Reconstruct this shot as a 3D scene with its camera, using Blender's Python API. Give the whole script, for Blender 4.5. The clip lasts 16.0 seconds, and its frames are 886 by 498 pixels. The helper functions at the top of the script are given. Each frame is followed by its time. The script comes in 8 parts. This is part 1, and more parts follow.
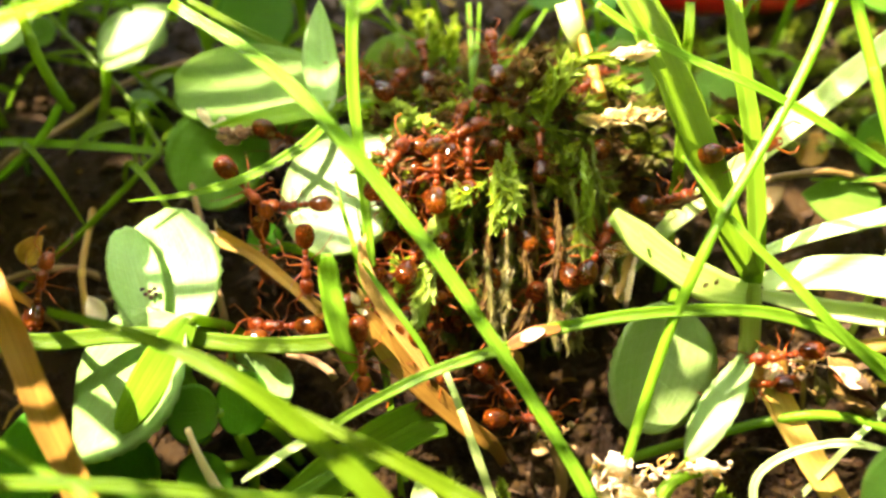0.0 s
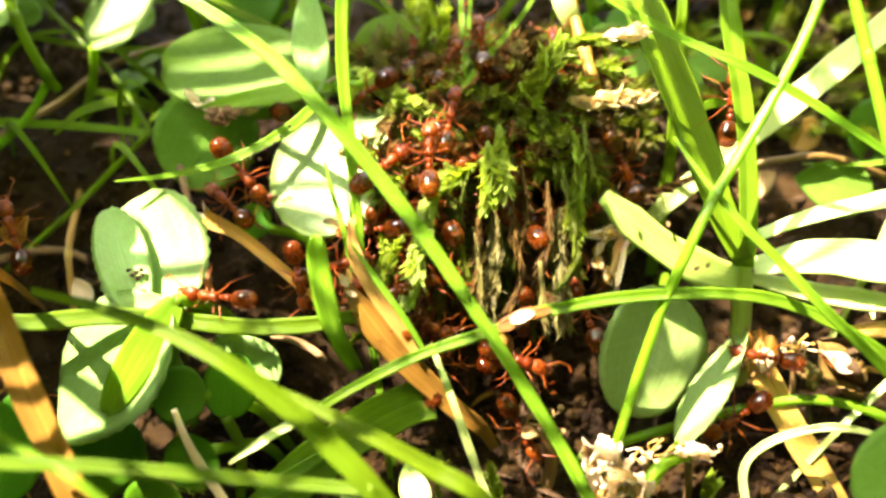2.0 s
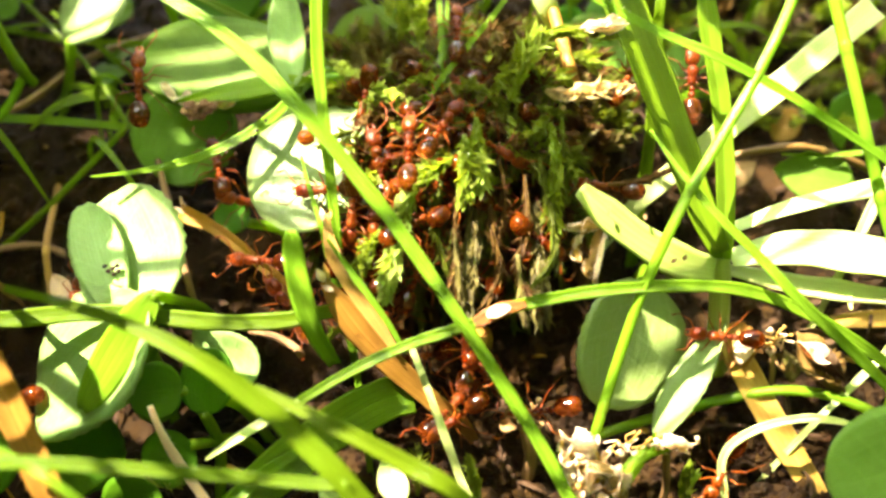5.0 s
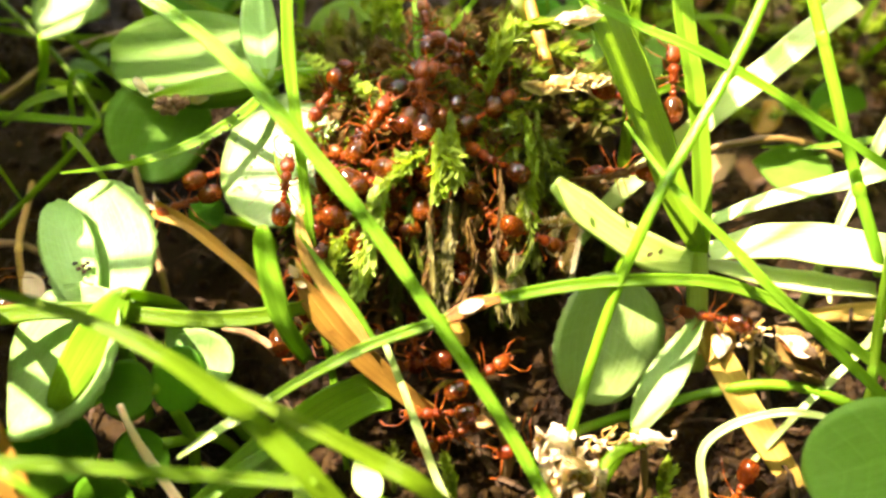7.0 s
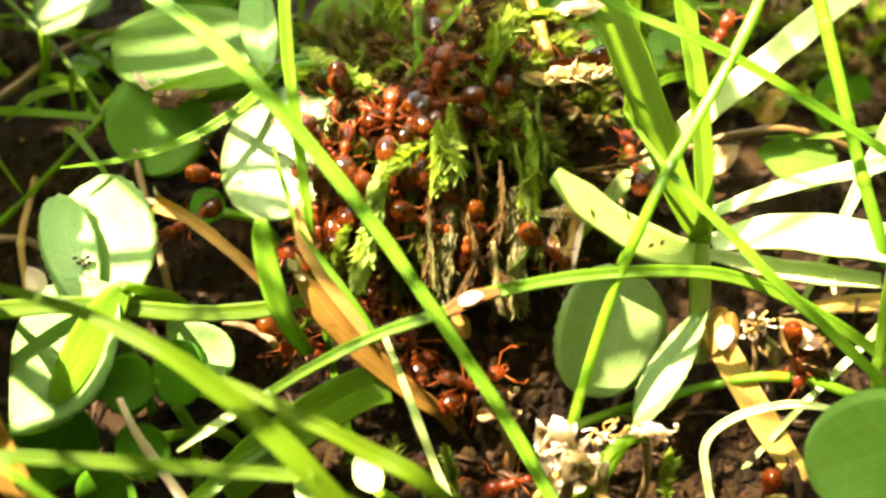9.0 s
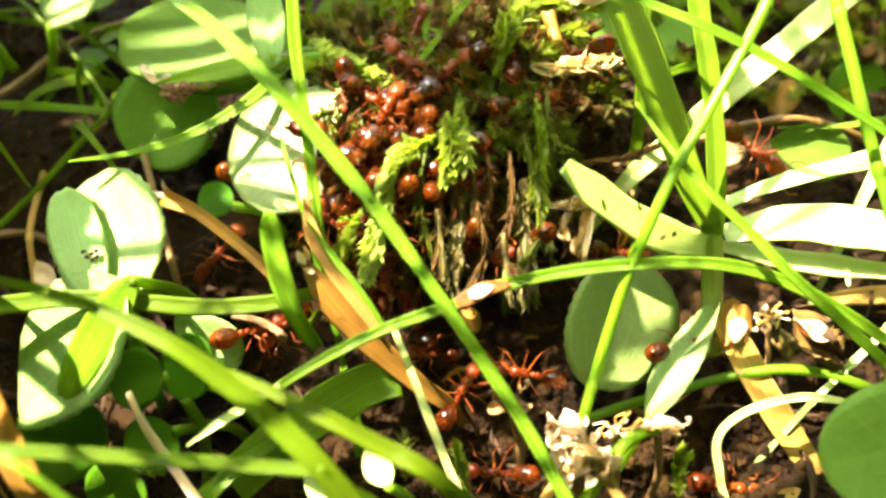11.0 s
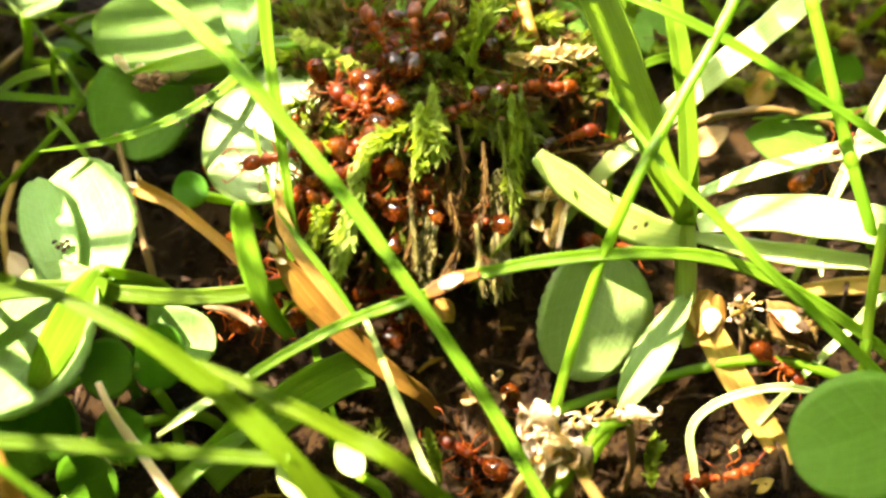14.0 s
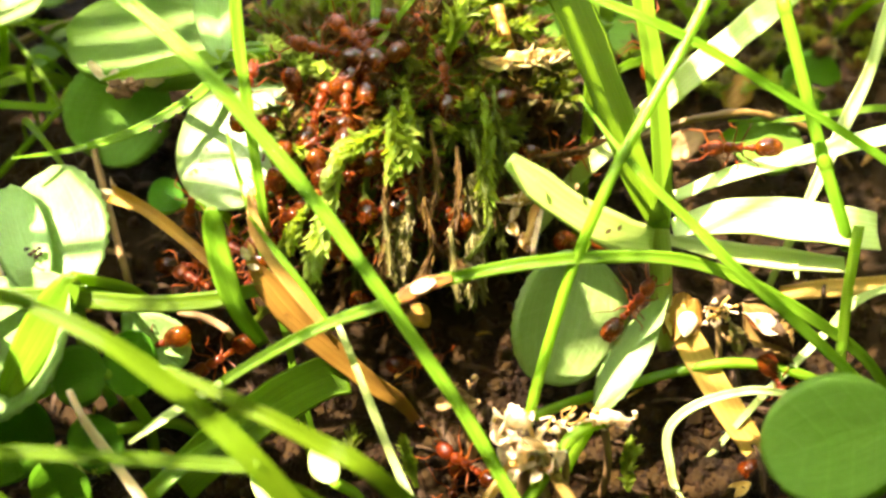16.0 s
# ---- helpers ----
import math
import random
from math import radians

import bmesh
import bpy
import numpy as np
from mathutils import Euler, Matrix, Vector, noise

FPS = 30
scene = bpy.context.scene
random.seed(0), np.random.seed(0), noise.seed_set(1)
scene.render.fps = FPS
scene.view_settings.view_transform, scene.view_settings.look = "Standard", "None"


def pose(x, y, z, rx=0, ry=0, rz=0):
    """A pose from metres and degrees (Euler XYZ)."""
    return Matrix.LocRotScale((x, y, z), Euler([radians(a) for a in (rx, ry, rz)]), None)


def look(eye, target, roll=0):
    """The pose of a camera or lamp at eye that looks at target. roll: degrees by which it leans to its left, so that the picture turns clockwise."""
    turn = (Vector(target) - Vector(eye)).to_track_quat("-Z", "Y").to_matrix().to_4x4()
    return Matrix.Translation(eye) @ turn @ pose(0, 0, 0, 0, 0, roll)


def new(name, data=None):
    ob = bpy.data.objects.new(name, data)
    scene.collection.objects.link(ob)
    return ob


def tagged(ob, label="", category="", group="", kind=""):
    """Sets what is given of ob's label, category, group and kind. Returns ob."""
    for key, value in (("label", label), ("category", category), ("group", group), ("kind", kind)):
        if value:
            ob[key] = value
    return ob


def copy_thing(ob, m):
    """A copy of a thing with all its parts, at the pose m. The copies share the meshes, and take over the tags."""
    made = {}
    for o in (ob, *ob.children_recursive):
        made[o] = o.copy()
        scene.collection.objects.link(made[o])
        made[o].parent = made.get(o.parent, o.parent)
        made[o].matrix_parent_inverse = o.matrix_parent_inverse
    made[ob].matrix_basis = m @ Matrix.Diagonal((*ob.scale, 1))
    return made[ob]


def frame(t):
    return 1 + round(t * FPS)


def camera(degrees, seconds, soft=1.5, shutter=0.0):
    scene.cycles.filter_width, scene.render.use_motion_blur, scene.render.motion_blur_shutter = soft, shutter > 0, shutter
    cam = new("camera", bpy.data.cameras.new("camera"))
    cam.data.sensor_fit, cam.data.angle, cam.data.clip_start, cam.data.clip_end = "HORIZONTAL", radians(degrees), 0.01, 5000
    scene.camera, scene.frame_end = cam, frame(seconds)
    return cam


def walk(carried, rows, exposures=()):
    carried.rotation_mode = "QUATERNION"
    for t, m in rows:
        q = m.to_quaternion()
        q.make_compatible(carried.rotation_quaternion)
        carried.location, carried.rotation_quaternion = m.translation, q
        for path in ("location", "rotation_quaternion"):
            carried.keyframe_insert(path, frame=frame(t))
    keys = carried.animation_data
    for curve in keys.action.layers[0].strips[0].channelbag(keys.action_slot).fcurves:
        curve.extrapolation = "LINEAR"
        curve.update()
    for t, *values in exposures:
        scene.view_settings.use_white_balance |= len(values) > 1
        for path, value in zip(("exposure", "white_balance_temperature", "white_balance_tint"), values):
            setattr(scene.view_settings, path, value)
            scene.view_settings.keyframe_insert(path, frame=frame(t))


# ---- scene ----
# A patch of lawn a few centimetres wide; all lengths below are millimetres, scaled by MM.
MM = 0.001
cam = camera(52.4, 16.0, soft=2.6)
EYE, TILT = 46.0, -50.0
ROWS = [
    (0, -0.005, 0.001, 0.002, -0.003, 0.003, 0.000),
    (0.5, -0.172, 0.045, -0.320, -0.260, -0.518, -0.234),
    (1, -0.239, 0.172, -0.211, -0.321, -0.589, -0.264),
    (1.5, -0.180, 0.286, -0.257, -0.461, -0.542, -0.191),
    (2, 0.164, 0.352, -0.430, -0.436, -0.585, -0.244),
    (2.5, 0.409, 0.303, -0.568, -0.472, -0.637, -0.194),
    (3, 0.217, 0.249, -0.348, -0.522, -0.999, -0.082),
    (3.5, 0.197, 0.292, -0.195, -0.634, -1.100, -0.001),
    (4, 0.548, 0.270, -0.156, -0.568, -1.384, -0.089),
    (6.5, 1.760, 0.817, -0.061, -0.988, -1.492, 0.463),
    (7, 2.169, 0.835, -0.166, -0.930, -1.660, 0.452),
    (7.5, 2.206, 0.834, -0.176, -0.699, -1.818, 0.510),
    (8, 2.303, 0.823, -0.314, -0.388, -1.817, 0.528),
    (8.5, 2.734, 0.800, -0.390, -0.327, -1.897, 0.629),
    (9, 2.773, 1.009, -0.309, -0.156, -1.957, 0.774),
    (11.5, 2.761, 1.400, -0.460, 0.453, -2.318, 1.017),
    (12, 3.156, 1.409, -0.572, 0.465, -2.305, 0.935),
    (12.5, 3.094, 1.467, -0.666, 0.447, -2.454, 1.003),
    (13, 3.255, 1.377, -0.739, 0.270, -2.476, 0.969),
    (13.5, 3.477, 1.417, -0.630, 0.197, -2.528, 0.892),
    (14, 3.850, 1.410, -0.646, 0.129, -2.648, 0.972),
    (14.5, 4.139, 1.460, -0.407, 0.166, -2.878, 1.105),
    (15, 4.429, 1.359, -0.485, 0.109, -2.660, 1.129),
    (15.5, 4.702, 1.464, -0.569, 0.062, -2.441, 1.291),
    (16, 4.976, 1.493, -0.709, -0.059, -2.297, 1.323),
]
walk(cam, [(t, pose(0, 0, EYE * MM, TILT, 0, 0) @ pose(x * MM, y * MM, z * MM, 90 + pitch, roll, yaw)) for t, x, y, z, yaw, pitch, roll in ROWS],
     exposures=[(0.0, 3.56, 6850, 20), (16.0, 3.56, 6850, 20)])
cam.data.dof.use_dof = True
cam.data.dof.focus_distance = 0.0445
cam.data.dof.aperture_fstop = 29.0

# ---- daylight ----
SUN_FROM = Vector((-0.45, 0.14, 0.88)).normalized()
sky_world = bpy.data.worlds.new("sky")
scene.world = sky_world
sky_world.use_nodes = True
sky_nodes = sky_world.node_tree
sky = sky_nodes.nodes.new("ShaderNodeTexSky")
sky.sky_type = "NISHITA"
sky.sun_disc = False
sky.dust_density, sky.ozone_density = 7.0, 0.3
sky.sun_elevation = math.asin(SUN_FROM.z)
sky.sun_rotation = math.atan2(SUN_FROM.x, SUN_FROM.y)
sky_nodes.nodes["Background"].inputs["Strength"].default_value = 0.15
haze = sky_nodes.nodes.new("ShaderNodeHueSaturation")
haze.inputs["Saturation"].default_value = 0.2
sky_nodes.links.new(sky.outputs[0], haze.inputs["Color"])
sky_nodes.links.new(haze.outputs[0], sky_nodes.nodes["Background"].inputs["Color"])
sun_data = bpy.data.lights.new("sun", "SUN")
sun_data.energy, sun_data.angle, sun_data.color = 5.0, radians(0.6), (1.0, 0.93, 0.74)
sun = new("sun", sun_data)
sun.matrix_world = look(SUN_FROM * 3.0, (0, 0, 0))


# ---- materials ----
def shader(name):
    m = bpy.data.materials.new(name)
    m.use_nodes = True
    nt = m.node_tree
    return m, nt, nt.nodes["Principled BSDF"], nt.nodes["Material Output"]


def node(nt, kind, **values):
    n = nt.nodes.new(kind)
    for key, value in values.items():
        n.inputs[key].default_value = value
    return n


def noise_of(nt, scale, detail=4.0, rough=0.6, uv=None, stretch=None):
    n = node(nt, "ShaderNodeTexNoise", Scale=scale, Detail=detail, Roughness=rough)
    src = nt.nodes.new("ShaderNodeTexCoord").outputs["UV" if uv else "Object"]
    if stretch:
        mp = node(nt, "ShaderNodeMapping", Scale=stretch)
        nt.links.new(src, mp.inputs[0])
        src = mp.outputs[0]
    nt.links.new(src, n.inputs["Vector"])
    return n.outputs["Fac"]


def ramp(nt, fac, stops):
    r = nt.nodes.new("ShaderNodeValToRGB")
    el = r.color_ramp.elements
    while len(el) < len(stops):
        el.new(0.5)
    for e, (at, col) in zip(el, stops):
        e.position, e.color = at, (*col, 1)
    nt.links.new(fac, r.inputs[0])
    return r.outputs[0]


def mix(nt, fac, a, b, mode="MIX"):
    m = nt.nodes.new("ShaderNodeMix")
    m.data_type, m.blend_type = "RGBA", mode
    for socket, value in ((m.inputs[0], fac), (m.inputs[6], a), (m.inputs[7], b)):
        if isinstance(value, (int, float)):
            socket.default_value = value
        elif isinstance(value, tuple):
            socket.default_value = (*value, 1)
        else:
            nt.links.new(value, socket)
    return m.outputs[2]


def varied(nt, colour, hue=0.02, value=0.25, leafwise=False):
    """The colour, shifted a little from thing to thing, or from leaf to leaf."""
    chance = nt.nodes.new("ShaderNodeNewGeometry").outputs["Random Per Island"] if leafwise else nt.nodes.new("ShaderNodeObjectInfo").outputs["Random"]
    def spread(amount, middle):
        mr = node(nt, "ShaderNodeMapRange")
        mr.inputs["To Min"].default_value, mr.inputs["To Max"].default_value = middle - amount, middle + amount
        nt.links.new(chance, mr.inputs["Value"])
        return mr.outputs[0]
    hsv = nt.nodes.new("ShaderNodeHueSaturation")
    nt.links.new(spread(hue, 0.5), hsv.inputs["Hue"])
    nt.links.new(spread(value, 1.0), hsv.inputs["Value"])
    nt.links.new(colour, hsv.inputs["Color"])
    return hsv.outputs[0]


def bumped(nt, bsdf, fac, strength, distance):
    b = node(nt, "ShaderNodeBump", Strength=strength, Distance=distance)
    nt.links.new(fac, b.inputs["Height"])
    nt.links.new(b.outputs[0], bsdf.inputs["Normal"])
    return b.outputs[0]


def plant(name, dark, light, through_colour, gloss=0.35, see_through=0.45, veins=None, spots=None, grain=(6.0, 0.4), hue=0.012, leafwise=False, sheen=0.45, lines=0.0):
    """Green or dry plant tissue: light shines on it and partly through it."""
    m, nt, bsdf, out = shader(name)
    streak = noise_of(nt, grain[0], 4, 0.6, uv=True, stretch=(grain[1], 3.0, 1.0))
    blotch = noise_of(nt, 420.0, 3, 0.55)
    col = mix(nt, ramp(nt, streak, [(0.32, (0, 0, 0)), (0.68, (1, 1, 1))]), dark, light)
    col = mix(nt, 0.35, col, ramp(nt, blotch, [(0.3, dark), (0.7, light)]))
    height = streak
    if lines:
        # fine parallel nerves along the blade
        fine = noise_of(nt, 1.0, 3, 0.7, uv=True, stretch=(0.3, 11.0, 1.0))
        col = mix(nt, ramp(nt, fine, [(0.38, (lines, lines, lines)), (0.56, (0, 0, 0))]), col, tuple(c * 0.5 for c in dark))
        height = mix(nt, 0.6, streak, fine)
    if veins:
        # side veins run from the midrib at a slant
        sep = nt.nodes.new("ShaderNodeSeparateXYZ")
        nt.links.new(nt.nodes.new("ShaderNodeTexCoord").outputs["UV"], sep.inputs[0])
        ab = nt.nodes.new("ShaderNodeMath")
        ab.operation = "ABSOLUTE"
        nt.links.new(sep.outputs[1], ab.inputs[0])
        sl = nt.nodes.new("ShaderNodeMath")
        sl.operation = "MULTIPLY_ADD"
        nt.links.new(ab.outputs[0], sl.inputs[0])
        sl.inputs[1].default_value = -0.22
        nt.links.new(sep.outputs[0], sl.inputs[2])
        wv = nt.nodes.new("ShaderNodeMath")
        wv.operation = "PINGPONG"
        nt.links.new(sl.outputs[0], wv.inputs[0])
        wv.inputs[1].default_value = veins
        vein = ramp(nt, wv.outputs[0], [(0.0, (1, 1, 1)), (0.02, (0, 0, 0))])
        rib = ramp(nt, ab.outputs[0], [(0.0, (1, 1, 1)), (0.07, (0, 0, 0))])
        both = mix(nt, 1.0, vein, rib, "LIGHTEN")
        col = mix(nt, mix(nt, 1.0, both, (0.10, 0.10, 0.10), "MULTIPLY"), col, tuple(min(1.0, c * 1.9) for c in light))
        pores = noise_of(nt, 2600.0, 3, 0.6)
        col = mix(nt, ramp(nt, pores, [(0.35, (0.22, 0.22, 0.22)), (0.6, (0, 0, 0))]), col, tuple(c * 0.6 for c in dark))
        height = mix(nt, 0.5, mix(nt, 0.2, streak, both, "ADD"), pores, "ADD")
    if spots:
        sp = noise_of(nt, 900.0, 5, 0.7)
        col = mix(nt, ramp(nt, sp, [(0.62, (0, 0, 0)), (0.70, (1, 1, 1))]), col, spots)
    col = varied(nt, col, hue, 0.35 if leafwise else 0.2, leafwise)
    nt.links.new(col, bsdf.inputs["Base Color"])
    bsdf.inputs["Roughness"].default_value = gloss
    bsdf.inputs["Specular IOR Level"].default_value = sheen
    normal = bumped(nt, bsdf, height, 0.4 if veins else 0.6, 0.00014)
    tr = nt.nodes.new("ShaderNodeBsdfTranslucent")
    nt.links.new(mix(nt, 0.75, col, through_colour), tr.inputs["Color"])
    nt.links.new(normal, tr.inputs["Normal"])
    ms = node(nt, "ShaderNodeMixShader", Fac=see_through)
    nt.links.new(bsdf.outputs[0], ms.inputs[1])
    nt.links.new(tr.outputs[0], ms.inputs[2])
    nt.links.new(ms.outputs[0], out.inputs["Surface"])
    return m


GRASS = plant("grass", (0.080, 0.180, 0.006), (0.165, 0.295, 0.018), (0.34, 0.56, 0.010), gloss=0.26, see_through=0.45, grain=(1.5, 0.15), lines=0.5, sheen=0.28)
# cream copy of the grass; strong sunlight is put into its colour
BLADE_CREAM_LIT = plant("cream_lit_blade", (0.24, 0.33, 0.05), (0.42, 0.50, 0.14), (0.48, 0.62, 0.05), gloss=0.35, see_through=0.4, grain=(1.5, 0.15), lines=0.3, sheen=0.35)
# darker copy of the grass, with shade put into its colour
GRASS_SHADED = plant("shaded_grass", (0.060, 0.125, 0.003), (0.135, 0.230, 0.008), (0.28, 0.46, 0.006), gloss=0.3, see_through=0.44, grain=(1.5, 0.15), lines=0.7, sheen=0.16)
# pale copy of the grass; part of the sunlight is put into its colour
GRASS_PALE_LIT = plant("pale_lit_grass", (0.42, 0.54, 0.13), (0.62, 0.73, 0.30), (0.56, 0.72, 0.08), gloss=0.3, see_through=0.34, grain=(2.0, 0.15), lines=0.35, sheen=0.6)
LEAF = plant("leaf", (0.165, 0.275, 0.064), (0.290, 0.405, 0.145), (0.42, 0.60, 0.03), gloss=0.38, see_through=0.40, veins=0.09, sheen=0.24)
# dark copy of the leaf, its shade put into the colour
LEAF_SHADED = plant("shaded_leaf", (0.030, 0.115, 0.003), (0.055, 0.165, 0.006), (0.17, 0.42, 0.005), gloss=0.42, see_through=0.45, veins=0.09, sheen=0.12)
LEAF_LIGHT = plant("light_leaf", (0.130, 0.265, 0.012), (0.21, 0.36, 0.024), (0.38, 0.60, 0.010), gloss=0.42, see_through=0.5, veins=0.09, sheen=0.15)
STRAW = plant("straw", (0.14, 0.060, 0.006), (0.43, 0.245, 0.040), (0.62, 0.35, 0.025), gloss=0.40, see_through=0.34, spots=(0.08, 0.022, 0.005), grain=(1.3, 0.15), hue=0.006, lines=0.55, sheen=0.3)
STRAW_DARK = plant("golden_straw", (0.17, 0.085, 0.008), (0.40, 0.22, 0.026), (0.5, 0.28, 0.02), gloss=0.45, see_through=0.3, spots=(0.06, 0.02, 0.004), grain=(1.3, 0.15), hue=0.006, sheen=0.15)
STRAW_PALE = plant("pale_straw", (0.30, 0.15, 0.02), (0.58, 0.38, 0.09), (0.65, 0.4, 0.05), gloss=0.5, see_through=0.3, spots=(0.10, 0.05, 0.015), grain=(1.3, 0.12), hue=0.006, lines=0.35)
RUST = plant("rust_tissue", (0.11, 0.026, 0.002), (0.30, 0.095, 0.006), (0.45, 0.13, 0.008), gloss=0.45, see_through=0.25, hue=0.004)
# leaf copy between lit and dark; half shade is put into its colour
LEAF_HALF_SHADED = plant("half_shaded_leaf", (0.080, 0.168, 0.018), (0.140, 0.250, 0.036), (0.28, 0.48, 0.012), gloss=0.42, see_through=0.42, veins=0.09, sheen=0.12)
TWIG = plant("twig", (0.13, 0.07, 0.022), (0.32, 0.19, 0.065), (0.3, 0.15, 0.03), gloss=0.6, see_through=0.1, hue=0.006)
BARK = plant("bark_shred", (0.018, 0.009, 0.003), (0.070, 0.036, 0.011), (0.1, 0.05, 0.01), gloss=0.6, see_through=0.1, hue=0.006, sheen=0.25)
STALK = plant("dry_stalk_skin", (0.075, 0.043, 0.011), (0.21, 0.125, 0.032), (0.26, 0.15, 0.03), gloss=0.45, see_through=0.15, grain=(1.5, 0.15), hue=0.006, sheen=0.3)
PETAL = plant("dry_petal", (0.74, 0.54, 0.32), (0.94, 0.82, 0.62), (0.9, 0.68, 0.4), gloss=0.5, see_through=0.45, spots=(0.34, 0.15, 0.04), hue=0.006)
MOSS = plant("moss", (0.080, 0.125, 0.006), (0.19, 0.26, 0.022), (0.42, 0.54, 0.018), gloss=0.33, see_through=0.5, grain=(4.0, 0.5), leafwise=True, sheen=0.25)
# pale copy of the moss; sun on its tips is put into the colour
MOSS_PALE_LIT = plant("pale_lit_moss", (0.18, 0.26, 0.03), (0.36, 0.46, 0.10), (0.55, 0.66, 0.07), gloss=0.3, see_through=0.5, grain=(4.0, 0.5), leafwise=True)
# darker copy of the green moss; shade is put into this colour
MOSS_SHADED = plant("shaded_moss", (0.038, 0.055, 0.004), (0.108, 0.135, 0.009), (0.27, 0.34, 0.012), gloss=0.4, see_through=0.42, grain=(4.0, 0.5), leafwise=True, sheen=0.25)
MOSS_BROWN = plant("brown_moss", (0.030, 0.0145, 0.003), (0.105, 0.055, 0.011), (0.20, 0.11, 0.02), gloss=0.45, see_through=0.25, grain=(4.0, 0.5), leafwise=True, sheen=0.15)
MOSS_OLD = plant("old_moss", (0.055, 0.046, 0.009), (0.18, 0.15, 0.038), (0.26, 0.22, 0.03), gloss=0.4, see_through=0.35, grain=(4.0, 0.5), leafwise=True)
MOSS_DRY = plant("dry_moss", (0.45, 0.32, 0.12), (0.7, 0.55, 0.28), (0.7, 0.5, 0.15), gloss=0.45, see_through=0.35, grain=(4.0, 0.5), leafwise=True)


def earth(name, dark, light, scale=500.0):
    m, nt, bsdf, out = shader(name)
    big = noise_of(nt, scale * 0.3, 5, 0.6)
    fine = noise_of(nt, scale * 4, 6, 0.7)
    col = mix(nt, fine, dark, light)
    col = mix(nt, ramp(nt, big, [(0.4, (0, 0, 0)), (0.65, (1, 1, 1))]), col, tuple(c * 0.55 for c in dark))
    nt.links.new(varied(nt, col, 0.01, 0.3), bsdf.inputs["Base Color"])
    bsdf.inputs["Roughness"].default_value = 0.45
    bsdf.inputs["Specular IOR Level"].default_value = 0.09
    bumped(nt, bsdf, fine, 0.9, 0.0004)
    return m


SOIL = earth("soil", (0.0092, 0.0044, 0.0010), (0.031, 0.0150, 0.0032))
CRUMB = earth("soil_crumb", (0.0100, 0.0047, 0.0011), (0.045, 0.0216, 0.0049), 900.0)
GRIT = earth("grit", (0.10, 0.05, 0.018), (0.30, 0.17, 0.07), 700.0)


def chitin(name, dark, light, gloss, rough=0.3, amber=0.0, coat=0.5, shine=0.6, banded=False):
    """An ant's shell; amber: how much of it is clear like resin; banded: dark in the middle, amber towards both ends."""
    m, nt, bsdf, out = shader(name)
    n = noise_of(nt, 2600.0, 4, 0.6)
    wrinkle = noise_of(nt, 7000.0, 3, 0.6)
    tone = ramp(nt, wrinkle if rough > 0.5 else n, [(0.35, (0, 0, 0)), (0.65, (1, 1, 1))])
    pale = None
    if banded:
        along = nt.nodes.new("ShaderNodeSeparateXYZ")
        nt.links.new(nt.nodes.new("ShaderNodeTexCoord").outputs["Object"], along.inputs[0])
        place = node(nt, "ShaderNodeMapRange")
        place.inputs["From Min"].default_value, place.inputs["From Max"].default_value = -0.78 * MM, 0.68 * MM
        nt.links.new(along.outputs[0], place.inputs["Value"])
        pale = ramp(nt, place.outputs[0], [(0.0, (1, 1, 1)), (0.30, (0.55, 0.55, 0.55)), (0.44, (0.02, 0.02, 0.02)), (0.78, (0.0, 0.0, 0.0)), (0.97, (0.8, 0.8, 0.8))])
        tone = mix(nt, 0.75, tone, pale)
    nt.links.new(varied(nt, mix(nt, tone, dark, light), 0.008, 0.35), bsdf.inputs["Base Color"])
    bsdf.inputs["Roughness"].default_value = gloss
    bsdf.inputs["Specular IOR Level"].default_value = shine
    bsdf.inputs["Coat Weight"].default_value = coat
    bsdf.inputs["Coat Roughness"].default_value = 0.06
    bumped(nt, bsdf, wrinkle if rough > 0.5 else n, rough, 0.00005)
    if amber:
        inner = node(nt, "ShaderNodeBsdfRefraction", Roughness=0.12, IOR=1.35)
        inner.inputs["Color"].default_value = (0.95, 0.42, 0.06, 1)
    else:
        inner = nt.nodes.new("ShaderNodeBsdfTranslucent")
        inner.inputs["Color"].default_value = (0.8, 0.25, 0.02, 1)
    ms = node(nt, "ShaderNodeMixShader", Fac=amber or 0.2)
    nt.links.new(bsdf.outputs[0], ms.inputs[1])
    nt.links.new(inner.outputs[0], ms.inputs[2])
    if pale is not None:
        clear = node(nt, "ShaderNodeMapRange")
        clear.inputs["To Min"].default_value, clear.inputs["To Max"].default_value = 0.05, amber
        nt.links.new(pale, clear.inputs["Value"])
        nt.links.new(clear.outputs[0], ms.inputs[0])
    if amber:
        glow_through = nt.nodes.new("ShaderNodeBsdfTranslucent")
        glow_through.inputs["Color"].default_value = (0.9, 0.28, 0.02, 1)
        both = node(nt, "ShaderNodeMixShader", Fac=0.09)
        nt.links.new(ms.outputs[0], both.inputs[1])
        nt.links.new(glow_through.outputs[0], both.inputs[2])
        ms = both
    nt.links.new(ms.outputs[0], out.inputs["Surface"])
    return m


ANT_RED = chitin("ant_red", (0.014, 0.0024, 0.0005), (0.175, 0.032, 0.0026), 0.30, rough=1.0, coat=0.0, shine=0.22)
ANT_DARK = chitin("ant_gaster", (0.0060, 0.0014, 0.0004), (0.115, 0.025, 0.002), 0.12, rough=0.45, amber=0.5, banded=True, coat=0.12, shine=0.32)
ANT_LEG = chitin("ant_leg", (0.045, 0.009, 0.0008), (0.19, 0.042, 0.003), 0.4, coat=0.0, shine=0.25)
